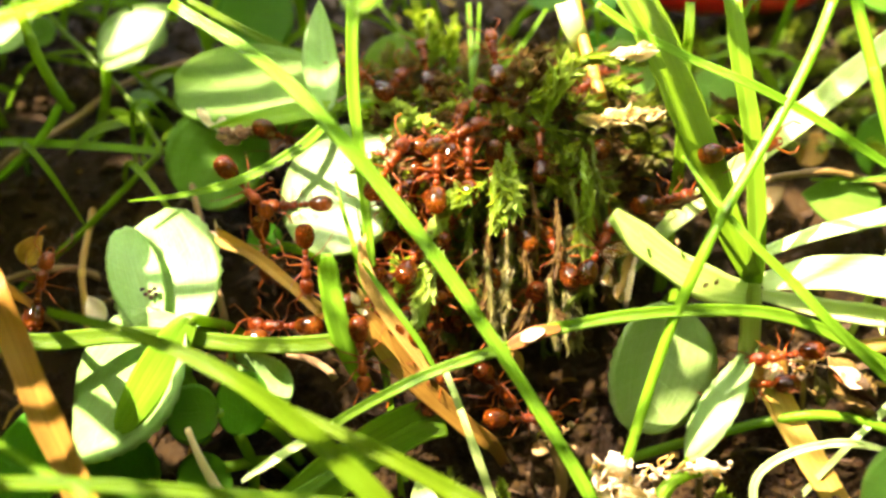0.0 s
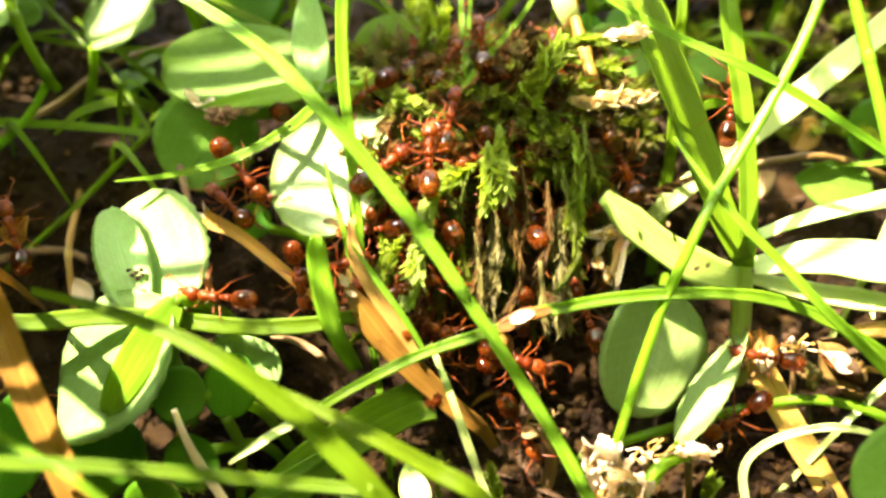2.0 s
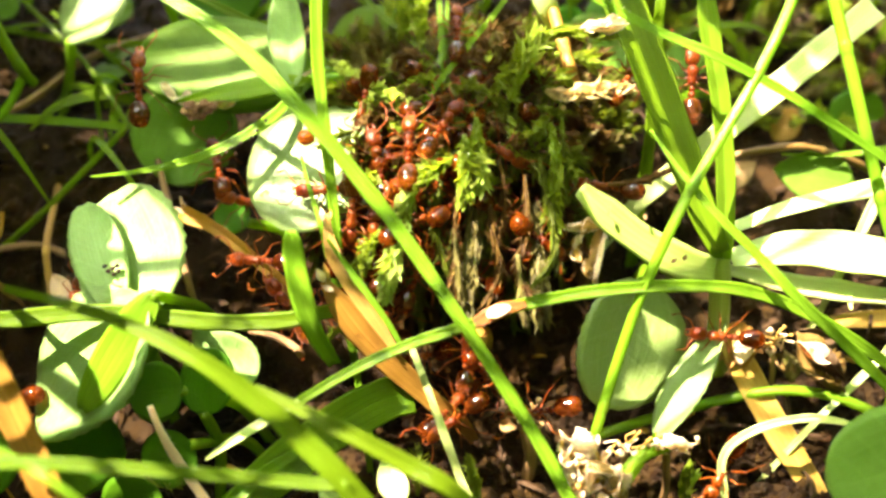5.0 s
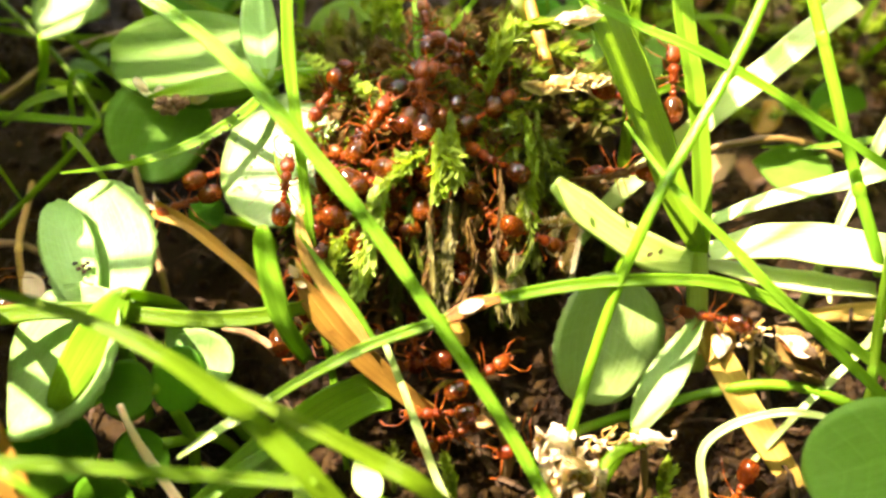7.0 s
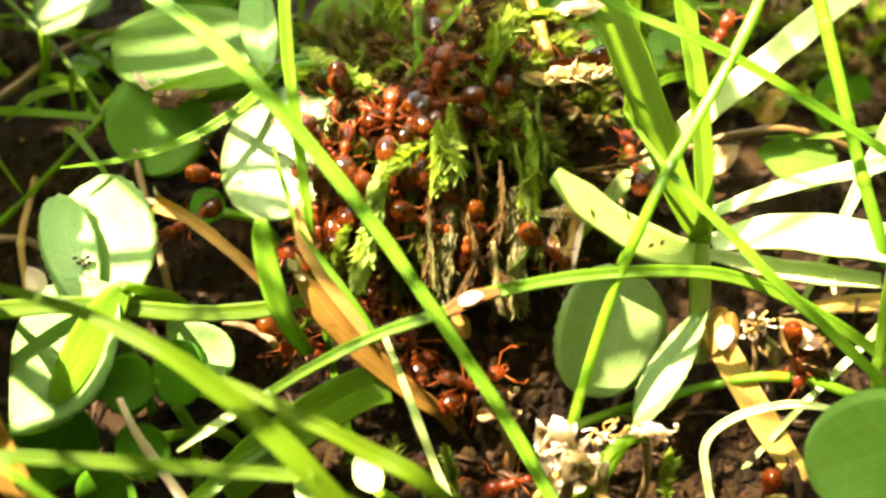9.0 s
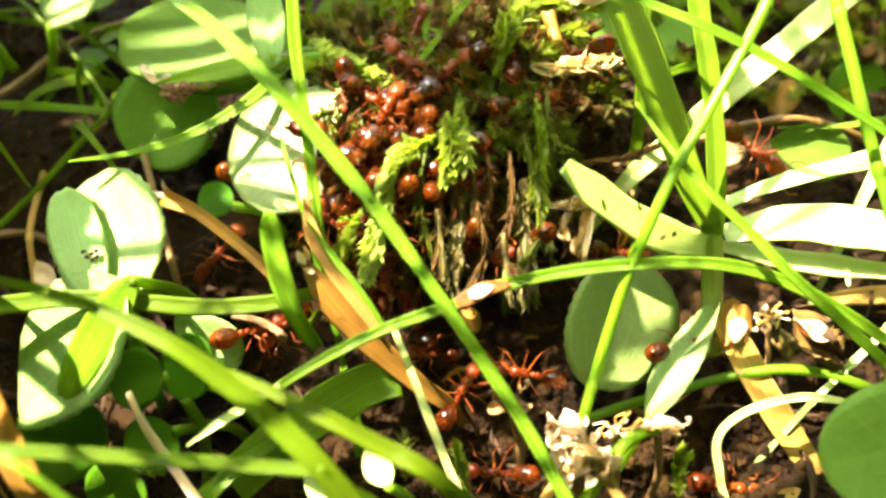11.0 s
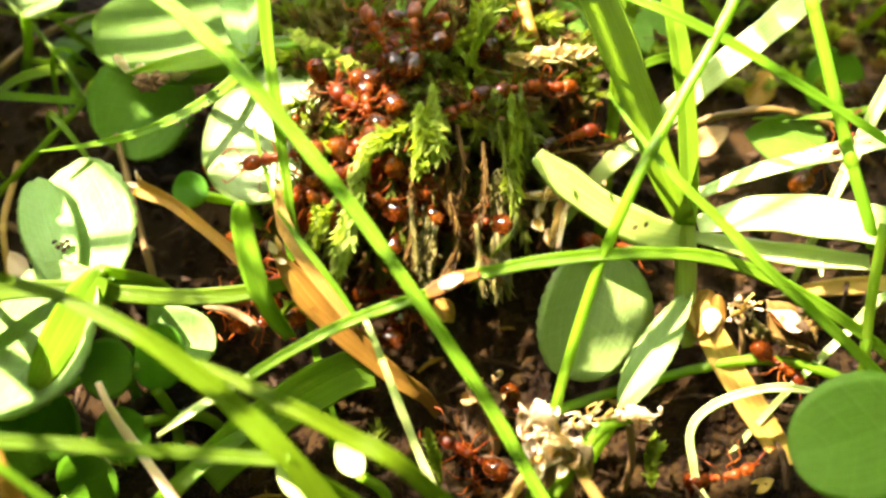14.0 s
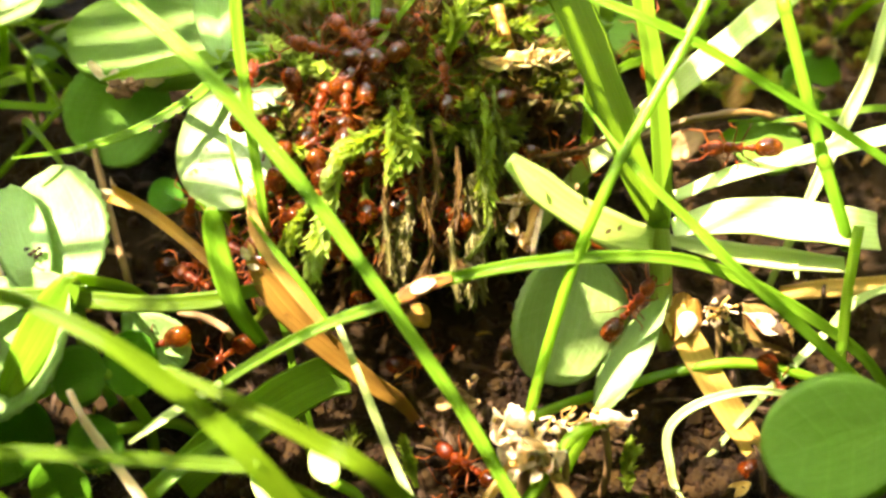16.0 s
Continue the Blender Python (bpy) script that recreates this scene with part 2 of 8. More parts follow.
ANT_EYE = chitin("ant_eye", (0.01, 0.006, 0.005), (0.03, 0.012, 0.008), 0.15)

red_plastic, red_nt, red_bsdf, _ = shader("red_plastic")
nt_col = mix(red_nt, noise_of(red_nt, 60.0, 3), (0.55, 0.006, 0.012), (0.75, 0.02, 0.02))
red_nt.links.new(nt_col, red_bsdf.inputs["Base Color"])
red_bsdf.inputs["Roughness"].default_value = 0.3


# ---- mesh helpers ----
def smooth_curve(pts, per=8):
    """A smooth curve through the points."""
    p = [Vector(q) for q in pts]
    p = [p[0] * 2 - p[1]] + p + [p[-1] * 2 - p[-2]]
    out = []
    for i in range(1, len(p) - 2):
        for k in range(per):
            s = k / per
            a, b, c, d = p[i - 1:i + 3]
            out.append(0.5 * ((2 * b) + (c - a) * s + (2 * a - 5 * b + 4 * c - d) * s * s + (3 * b - a - 3 * c + d) * s ** 3))
    out.append(p[-2].copy())
    return out


def from_rings(name, rings, uvs, material, closed=True, caps=True):
    """A skin over rings of points (millimetres) with a UV for each point."""
    verts, faces, uv = [], [], []
    n = len(rings[0])
    for ring, row in zip(rings, uvs):
        verts += [tuple(v * MM) for v in ring]
        uv += row
    for r in range(len(rings) - 1):
        for k in range(n if closed else n - 1):
            a, b = r * n + k, r * n + (k + 1) % n
            faces.append((a, b, b + n, a + n))
    if caps:
        faces.append(tuple(reversed(range(n))))
        faces.append(tuple(range((len(rings) - 1) * n, len(rings) * n)))
    me = bpy.data.meshes.new(name)
    me.from_pydata(verts, [], faces)
    layer = me.uv_layers.new(name="UVMap")
    for loop in me.loops:
        layer.data[loop.index].uv = uv[loop.vertex_index]
    me.polygons.foreach_set("use_smooth", [True] * len(me.polygons))
    me.materials.append(material)
    me.update()
    return me


def part(name, me, parent, label=""):
    ob = new(name, me)
    ob.parent = parent
    return tagged(ob, label)


def level(values, u):
    """The value at u of evenly spaced values."""
    x = u * (len(values) - 1)
    i = min(int(x), len(values) - 2)
    return values[i] + (values[i + 1] - values[i]) * (x - i)


CAMWARD = Vector((0.0, -0.62, 0.78))


def blade_mesh(name, pts, width, material, profile=(0.6, 1, 1, 0.8, 0.12), fold=0.25, thick=0.12, face=CAMWARD, twist=0.0, wave=0.0, seed=0, ribs=0.0):
    rnd = random.Random(seed)
    line = smooth_curve(pts)
    ph = rnd.uniform(0, 6.28)
    rings, uvs, run = [], [], 0.0
    across = [k / 8 - 1 for k in range(17)] if ribs else (-1, -0.66, -0.33, 0, 0.33, 0.66, 1)
    for i, p in enumerate(line):
        u = i / (len(line) - 1)
        t = (line[min(i + 1, len(line) - 1)] - line[max(i - 1, 0)]).normalized()
        if i:
            run += (p - line[i - 1]).length
        nrm = face - t * face.dot(t)
        nrm = nrm.normalized() if nrm.length > 0.05 else t.orthogonal().normalized()
        nrm = Matrix.Rotation(radians(twist) * (u - 0.5) * 2 + 0.12 * math.sin(ph + 5 * u), 3, t) @ nrm
        side = t.cross(nrm)
        w = width * 0.5 * level(profile, u) * (1 + 0.04 * math.sin(ph + run * 1.7))
        top = [p + side * (s * w) + nrm * (fold * abs(s) * w + wave * w * math.sin(run * 1.3 + s * 2 + ph) + ribs * w * (k % 2)) for k, s in enumerate(across)]
        bottom = [q - nrm * thick * (1 - 0.75 * s * s) for q, s in zip(top[1:-1], across[1:-1])]
        rings.append(top + bottom[::-1])
        uvs.append([(run * 0.2, s) for s in across] + [(run * 0.2, s) for s in across[1:-1][::-1]])
    return from_rings(name, rings, uvs, material)


def tube_mesh(name, pts, radius, material, profile=(1, 1), sides=9, knots=0.0, per=8, seed=0):
    rnd = random.Random(seed)
    line = smooth_curve(pts, per)
    rings, uvs, run = [], [], 0.0
    nrm = None
    for i, p in enumerate(line):
        u = i / (len(line) - 1)
        t = (line[min(i + 1, len(line) - 1)] - line[max(i - 1, 0)]).normalized()
        if i:
            run += (p - line[i - 1]).length
        nrm = t.orthogonal().normalized() if nrm is None else (nrm - t * nrm.dot(t)).normalized()
        side = t.cross(nrm)
        r = radius * level(profile, u) * (1 + rnd.uniform(-knots, knots))
        rings.append([p + (nrm * math.cos(a) + side * math.sin(a)) * r for a in (6.2832 * k / sides for k in range(sides))])
        uvs.append([(run * 0.2, abs(2 * k / sides - 1)) for k in range(sides)])
    return from_rings(name, rings, uvs, material)


def leaf_mesh(name, base, tip, width, material, nrm=CAMWARD, roll=0.0, shape="round", fold=0.15, curl=0.0, teeth=0.0, thick=0.13, ripple=0.03, cut=0.0, seed=0):
    """A leaf from its base to its tip, with midrib, a folded or curled blade and toothed edges."""
    rnd = random.Random(seed)
    base, tip = Vector(base), Vector(tip)
    axis = tip - base
    length = axis.length
    axis.normalize()
    nrm = (nrm - axis * nrm.dot(axis)).normalized()
    nrm = Matrix.Rotation(radians(roll), 3, axis) @ nrm
    side = axis.cross(nrm)
    forms = {
        "round": lambda u: math.sqrt(max(0.0, 1 - (2 * u - 1) ** 2)),
        "ovate": lambda u: 1.02 * (math.sin(math.pi * u ** 0.75)) ** 0.75,
        "obovate": lambda u: 1.02 * (math.sin(math.pi * u ** 1.45)) ** 0.7,
        "lance": lambda u: (math.sin(math.pi * u ** 0.85)) ** 1.1,
    }
    form = forms[shape]
    rows, cols = 22, 11
    ph = [rnd.uniform(0, 6.28) for _ in range(4)]
    top, uv = [], []
    for i in range(rows + 1):
        u = 0.012 + 0.976 * i / rows
        w = width * 0.5 * form(u)
        line, luv = [], []
        for k in range(cols):
            s = -1 + 2 * k / (cols - 1)
            edge = 1 + (teeth * (((i + (k > 5)) % 2) * 2 - 1) if abs(s) > 0.99 else 0)
            p = base + axis * (u * length * (1 - cut * (1 - abs(s)) * (u > 0.85) * (u - 0.85) * 4)) + side * (s * w * edge)
            lift = fold * abs(s) * w + curl * length * (u - 0.5) ** 2 * 2
            lift += ripple * length * (math.sin(5 * u + ph[0] + 2 * s) * 0.5 + math.sin(9 * u - 3 * s + ph[1]) * 0.3 * abs(s))
            line.append(p + nrm * lift)
            luv.append((u, s))
        top.append(line)
        uv.append(luv)
    rings, uvs = [], []
    for line, luv in zip(top, uv):
        low = [q - nrm * thick * (1 - 0.7 * s[1] ** 2) for q, s in zip(line[1:-1], luv[1:-1])]
        rings.append(line + low[::-1])
        uvs.append(luv + luv[1:-1][::-1])
    return from_rings(name, rings, uvs, material)


# ---- ground ----
def soil_height(x, y):
    """The height of the soil: rising to the back, with a mound under the moss."""
    s = min(max((y - 20.0) / 26.0, 0.0), 1.0)
    h = 8.0 * s * s * (3 - 2 * s)
    d = math.hypot((x - 2.5) / 9.5, (y - 37.5) / 6.0)
    h += 5.0 / (1 + math.exp(min((d - 1.0) * 7, 60)))
    h += 1.2 * noise.noise((x * 0.13, y * 0.13, 1.0)) + 0.5 * noise.noise((x * 0.5, y * 0.5, 4.0))
    return h * (1.0 if math.hypot(x, y) < 300 else 0.0)


def ground_mesh():
    def spread(u):
        a = abs(u)
        return math.copysign(70 * a / 0.86 if a < 0.86 else 70 * math.exp((a - 0.86) / 0.14 * 6.6), u)
    n = 260
    verts, faces = [], []
    for j in range(n + 1):
        for i in range(n + 1):
            x, y = spread(2 * i / n - 1), 32 + spread(2 * j / n - 1)
            h = soil_height(x, y)
            if abs(x) < 70 and abs(y - 32) < 70:
                h += 0.45 * noise.noise((x * 1.4, y * 1.4, 9.0)) + 0.22 * noise.noise((x * 3.1, y * 3.1, 2.0))
            verts.append((x * MM, y * MM, h * MM))
    for j in range(n):
        for i in range(n):
            a = j * (n + 1) + i
            faces.append((a, a + 1, a + n + 2, a + n + 1))
    me = bpy.data.meshes.new("ground")
    me.from_pydata(verts, [], faces)
    me.polygons.foreach_set("use_smooth", [True] * len(faces))
    me.materials.append(SOIL)
    return me


ground = tagged(new("ground", ground_mesh()), "dark brown crumbly garden soil under grass and moss", "soil", kind="structure")


def lump_mesh(name, count, area, size, material, seed, lift=0.2):
    """Many small uneven lumps on the soil, in one mesh."""
    rnd = random.Random(seed)
    bm = bmesh.new()
    bmesh.ops.create_icosphere(bm, subdivisions=1, radius=1.0)
    unit = [v.co.copy() for v in bm.verts]
    tris = [tuple(v.index for v in f.verts) for f in bm.faces]
    bm.free()
    verts, faces = [], []
    for _ in range(count):
        x, y = rnd.uniform(*area[:2]), rnd.uniform(*area[2:])
        r = size[0] + (size[1] - size[0]) * rnd.random() ** 2.5
        turn = Euler((rnd.uniform(0, 6), rnd.uniform(0, 6), rnd.uniform(0, 6))).to_matrix()
        sq = Vector((1, rnd.uniform(0.6, 1), rnd.uniform(0.45, 0.9)))
        o = Vector((x, y, soil_height(x, y) + r * lift))
        start = len(verts)
        for v in unit:
            q = turn @ Vector((v.x * sq.x, v.y * sq.y, v.z * sq.z)) * r * rnd.uniform(0.75, 1.15)
            verts.append((o + q) * MM)
        faces += [tuple(start + k for k in f) for f in tris]
    me = bpy.data.meshes.new(name)
    me.from_pydata([tuple(v) for v in verts], [], faces)
    me.materials.append(material)
    return me


tagged(new("soil_crumbs", lump_mesh("soil_crumbs", 9000, (-36, 36, 6, 60), (0.12, 0.75), CRUMB, 5)), "loose dark soil crumbs lying on the ground", "soil", kind="stuff")
tagged(new("fine_crumbs", lump_mesh("fine_crumbs", 11000, (-10, 28, 10, 27), (0.06, 0.30), CRUMB, 8, 0.5)), "fine dark soil crumbs lying on the ground", "soil", kind="stuff")
tagged(new("grit", lump_mesh("grit", 70, (-34, 34, 8, 56), (0.1, 0.5), GRIT, 6, 0.7)), "scattered pale tan grit on the soil", "grit", kind="stuff")


# ---- makers of things ----
def grounded(pts, which, reach=7.0):
    """Lead one end (a: first, b: last) of a stem on to the soil."""
    p = [Vector(q) for q in pts]
    for end in which:
        if end == "b":
            p.reverse()
        d = (p[0] - p[1]).normalized()
        flat = Vector((d.x, d.y, 0))
        if flat.length < 0.2:
            flat = Vector((0.2, 0.3, 0))
        q = p[0] + flat.normalized() * reach * 0.6
        drop = soil_height(q.x, q.y)
        q.z = drop + (p[0].z - drop) * 0.55
        r = q + flat.normalized() * reach * 0.5
        r.z = soil_height(r.x, r.y) - 0.8
        p = [r, q] + p
        if end == "b":
            p.reverse()
    return p


COUNT = [0]


def grass_blade(pts, width, label, material=None, root="", plant_of=None, rib=True, fold=0.25, name="grass_plant", category="grass", group="grass plants", **kw):
    """A grass plant's blade with its midrib: a thing of its own, or a part of a tuft."""
    COUNT[0] += 1
    material = material or GRASS
    line = grounded(pts, root)
    if plant_of:
        holder = part("blade", blade_mesh("blade", line, width, material, seed=COUNT[0], fold=fold, **kw), plant_of, label)
    else:
        holder = tagged(new(name), label, category, group)
        part("blade", blade_mesh("blade", line, width, material, seed=COUNT[0], fold=fold, **kw), holder)
    if rib and width > 0.4:
        face = kw.get("face", CAMWARD)
        low = [q - face * (0.13 + 0.02 * width) for q in line]
        part("midrib", tube_mesh("midrib", low, 0.05 + 0.035 * width, material, profile=[0.7 * v + 0.1 for v in kw.get("profile", (0.6, 1, 1, 0.8, 0.12))], sides=6), holder)
    return holder


def stem(name, pts, radius, label, material, category, root="", group="", joints=(0.35, 0.7), **kw):
    """A round stalk with swollen joints."""
    COUNT[0] += 1
    line = grounded(pts, root)
    thing = tagged(new(name), label, category, group)
    part("culm", tube_mesh("culm", line, radius, material, seed=COUNT[0], **kw), thing)
    fine = smooth_curve(line)
    for u in joints:
        i = max(1, min(len(fine) - 2, int(u * len(fine))))
        d = (fine[i + 1] - fine[i - 1]).normalized() * radius * 1.3
        part("joint", tube_mesh("joint", [fine[i] - d, fine[i] - d * 0.4, fine[i] + d * 0.4, fine[i] + d], radius * 1.14, material, profile=(0.85, 1.0, 1.0, 0.85), per=3), thing)
    return thing


def leaf(base, tip, width, label, material=None, stalk=None, stalk_r=0.28, name="clover_leaf", group="small leaves", **kw):
    """A leaf with its stalk down to the soil."""
    COUNT[0] += 1
    base = Vector(base)
    thing = tagged(new(name), label, "leaf", group)
    part("leaf_blade", leaf_mesh("leaf_blade", base, tip, width, material or LEAF, seed=COUNT[0], **kw), thing)
    if stalk is None:
        away = (base - Vector(tip)).normalized()
        foot = base + Vector((away.x * 3, away.y * 3 + 1.0, 0))
        foot.z = soil_height(foot.x, foot.y) - 0.6
        stalk = [(base + foot) / 2 + Vector((0.4, 0.5, 0.6)), foot]
    part("stalk", tube_mesh("stalk", [base + (Vector(tip) - base) * 0.03] + [Vector(q) for q in stalk], stalk_r, GRASS, seed=COUNT[0]), thing)
    return thing


def moss_shoot(pts, leaf_len, per_mm, label, material, spread=0.75, droop=0.0, stem_mat=None, name="moss_shoot", fat=1.0, radius=0.13, taper=(0.6, 1.0, 1.0, 0.7), carpet=None):
    """A leafy moss shoot: a thin stem set all round with keeled pointed leaves."""
    COUNT[0] += 1
    rnd = random.Random(COUNT[0])
    line = smooth_curve(pts, 10)
    total = sum((b - a).length for a, b in zip(line, line[1:]))
    count = max(8, int(total * per_mm * 1.35))
    verts, faces, uv = [], [], []
    turn = rnd.uniform(0, 6)
    for k in range(count):
        u = (k + rnd.random()) / count
        i = min(int(u * (len(line) - 1)), len(line) - 2)
        p = line[i].lerp(line[i + 1], u * (len(line) - 1) - i)
        t = (line[i + 1] - line[i]).normalized()
        a = t.orthogonal().normalized()
        turn += 2.4 + rnd.uniform(-0.3, 0.3)
        out = Matrix.Rotation(turn, 3, t) @ a
        open_ = spread * rnd.uniform(0.6, 1.3) * (1.0 if u < 0.85 else 0.6)
        way = (t + out * open_ + Vector((rnd.uniform(-0.25, 0.25), rnd.uniform(-0.25, 0.25), rnd.uniform(-0.25, 0.25) - droop))).normalized()
        side = way.cross(out)
        side = side.normalized() if side.length > 0.01 else a
        up = side.cross(way)
        ln = leaf_len * level(taper, u) * rnd.uniform(0.55, 1.1)
        w = ln * rnd.uniform(0.20, 0.29) * fat
        s0 = len(verts)
        bend = rnd.uniform(-0.55, 0.3)
        for along, half, lift in ((0, 0.5, 0), (0.35, 1.0, 0.0), (0.7, 0.6, bend * 0.4)):
            c = p + way * ln * along + up * ln * lift
            verts += [c - side * w * half, c - up * w * half * 0.5, c + side * w * half]
            uv += [(along, -1), (along, 0), (along, 1)]
        verts.append(p + way * ln + up * ln * bend)
        uv.append((1, 0))
        for r in (0, 3):
            faces += [(s0 + r, s0 + r + 1, s0 + r + 4, s0 + r + 3), (s0 + r + 1, s0 + r + 2, s0 + r + 5, s0 + r + 4)]
        faces += [(s0 + 6, s0 + 7, s0 + 9), (s0 + 7, s0 + 8, s0 + 9)]
    if carpet is not None:
        carpet.append((verts, faces, uv, material))
        return None
    thing = tagged(new(name), label, "moss", "moss shoots")
    part("stem", tube_mesh("stem", pts, radius, stem_mat or material, sides=6), thing)
    me = bpy.data.meshes.new("foliage")
    me.from_pydata([tuple(v * MM) for v in verts], [], faces)
    layer = me.uv_layers.new(name="UVMap")
    for loop in me.loops:
        layer.data[loop.index].uv = uv[loop.vertex_index]
    me.materials.append(material)
    tagged(part("foliage", me, thing), kind="stuff")
    return thing


def lay_carpet(name, carpet, label):
    """Countless low shoots joined into one mass."""
    verts, faces, uv, which, mats = [], [], [], [], []
    for v, f, q, material in carpet:
        if material not in mats:
            mats.append(material)
        start = len(verts)
        verts += [tuple(p * MM) for p in v]
        faces += [tuple(start + k for k in one) for one in f]
        uv += q
        which += [mats.index(material)] * len(f)
    me = bpy.data.meshes.new(name)
    me.from_pydata(verts, [], faces)
    layer = me.uv_layers.new(name="UVMap")
    for loop in me.loops:
        layer.data[loop.index].uv = uv[loop.vertex_index]
    for material in mats:
        me.materials.append(material)
    me.polygons.foreach_set("material_index", which)
    return tagged(new(name, me), label, "moss", kind="stuff")


# ---- grass ----
tuft = tagged(new("grass_tuft"), "tuft of broad bright green grass blades rooted in soil", "grass")
grass_blade([(-12.82, 36.10, 20.99), (-8.13, 33.06, 19.81), (-4.97, 30.34, 18.25), (-2.16, 27.74, 16.14), (0.14, 25.39, 14.22), (2.45, 22.73, 12.06), (4.53, 20.43, 9.79), (6.11, 18.54, 7.99), (7.20, 16.95, 6.69)], 0.62, "long bright green grass blade slanting across the moss", root="b", profile=(0.9, 1.15, 1.1, 0.95, 1, 1, 1), fold=0.35)
arching = grass_blade([(-9.10, 18.67, 7.34), (-6.31, 19.89, 8.49), (-3.44, 21.13, 9.79), (-0.35, 22.18, 10.93), (3.12, 23.06, 11.68), (4.28, 23.49, 12.05), (8.24, 24.36, 12.14), (12.44, 25.16, 11.53), (15.94, 25.46, 10.77), (18.97, 25.13, 9.61), (22.18, 24.44, 7.77)], 0.62, "arching green grass blade with a scorched orange band", root="b", profile=(0.35, 0.8, 0.9, 0.95, 1, 1, 1), fold=0.3)
# sunlight on the blade's end is put into the colour of this piece
part("blade_tip", blade_mesh("blade_tip", [(-9.24, 18.41, 7.51), (-7.81, 19.07, 8.19), (-6.25, 19.74, 8.88), (-4.96, 20.25, 9.38)], 0.52, GRASS_PALE_LIT, profile=(0.4, 0.9, 1, 0.7), fold=0.2, face=Vector((-0.3, -0.1, 0.95))), arching, "blade tip whitened for sunlight")
grass_blade([(-16.59, 22.27, 15.42), (-13.58, 21.43, 15.40), (-10.88, 20.45, 15.26), (-8.24, 19.19, 14.89), (-6.20, 18.07, 13.99), (-4.16, 16.71, 12.88), (-2.11, 15.05, 11.54)], 0.95, "broad glossy green grass blade with a sunlit rib", GRASS_SHADED, ribs=0.05, root="b", profile=(0.35, 0.55, 0.75, 0.9, 1, 1.1, 1.1), fold=0.35)
grass_blade([(-6.13, 18.79, 13.28), (-4.45, 17.92, 13.23), (-1.90, 16.71, 12.90), (0.14, 15.84, 12.20), (2.18, 14.88, 11.42)], 0.75, "dark green grass blade in shade", GRASS_SHADED, root="b", profile=(0.4, 0.9, 1, 1, 1), fold=0.3)
grass_blade([(-21.43, 23.90, 10.25), (-18.49, 24.11, 10.44), (-15.20, 24.62, 10.24), (-11.96, 24.45, 10.13), (-8.99, 24.23, 9.96), (-6.05, 24.40, 9.87), (-3.91, 24.89, 9.90), (-2.34, 25.92, 8.82)], 0.85, "level green grass blade lying over clover leaves", GRASS_SHADED, root="a", profile=(0.8, 0.9, 1, 1, 1, 0.95, 0.5), fold=0.2)
grass_blade([(-15.81, 30.96, 12.86), (-12.88, 31.36, 12.95), (-10.11, 32.17, 13.24), (-7.71, 33.94, 13.42), (-6.38, 35.66, 13.55), (-5.66, 37.50, 13.13)], 0.60, "curved green grass tip with dark specks", root="b", profile=(0.12, 0.7, 0.95, 1, 0.9, 0.9), fold=0.3)
grass_blade([(-26.22, 38.36, 9.80), (-22.30, 38.33, 9.81), (-19.04, 38.16, 9.69), (-16.51, 38.39, 9.12)], 0.52, "narrow pale green grass blade", root="a", profile=(1, 1, 1, 0.8))
stem("grass_stalk", [(-16.51, 38.45, 9.17), (-19.24, 36.30, 7.39), (-21.40, 34.55, 6.06), (-23.84, 32.99, 4.63), (-26.34, 31.70, 3.03)], 0.19, "thin jointed green grass stem", GRASS, "grass", "b", "grass stalks", knots=0.08)
stem("grass_stalk", [(-16.51, 38.45, 9.17), (-17.34, 39.66, 9.64), (-18.92, 41.85, 10.14), (-21.35, 44.36, 10.89), (-24.03, 46.94, 11.69), (-25.89, 49.16, 12.20)], 0.16, "thin green grass stem", GRASS_SHADED, "grass", "b", "grass stalks", knots=0.08)
stem("grass_stalk", [(-23.52, 42.25, 16.90), (-23.13, 41.48, 15.63), (-22.57, 40.45, 14.13), (-21.89, 39.77, 12.29), (-21.66, 39.92, 11.12)], 0.30, "bright jointed green grass stem", GRASS, "grass", "", "grass stalks", knots=0.08)
stem("grass_stalk", [(-21.94, 39.91, 11.76), (-22.90, 38.54, 10.62), (-24.35, 37.29, 9.58), (-26.21, 36.65, 8.39)], 0.24, "bright jointed green grass stem", GRASS, "grass", "b", "grass stalks", knots=0.08)
grass_blade([(-17.52, 15.35, 13.60), (-4.15, 15.35, 11.76), (-2.11, 14.97, 11.46)], 0.56, "dark green grass blade arching over clover leaves", GRASS_SHADED, root="ab", profile=(1, 1, 1, 1))
grass_blade([(-17.53, 16.77, 14.77), (-16.12, 16.06, 14.21), (-14.60, 15.38, 13.65), (-12.43, 14.26, 12.75)], 0.38, "thin yellow-green grass blade arching over clover leaves", root="b", profile=(0.9, 1, 1, 1))
grass_blade([(-4.36, 37.40, 20.17), (-4.43, 35.77, 18.57), (-4.36, 34.09, 16.81), (-4.07, 31.96, 15.06), (-3.83, 30.17, 13.34), (-3.59, 28.44, 11.52), (-3.40, 27.39, 8.72)], 0.64, "upright green grass blade beside the moss", root="b", profile=(1, 1, 0.9, 0.75, 0.6, 0.5), fold=0.4)
grass_blade([(-5.46, 32.06, 13.19), (-5.07, 30.75, 12.50), (-4.57, 29.41, 11.67), (-4.28, 28.54, 10.95)], 0.3, "thin pale green grass blade", root="b", profile=(0.4, 0.9, 1, 0.9))
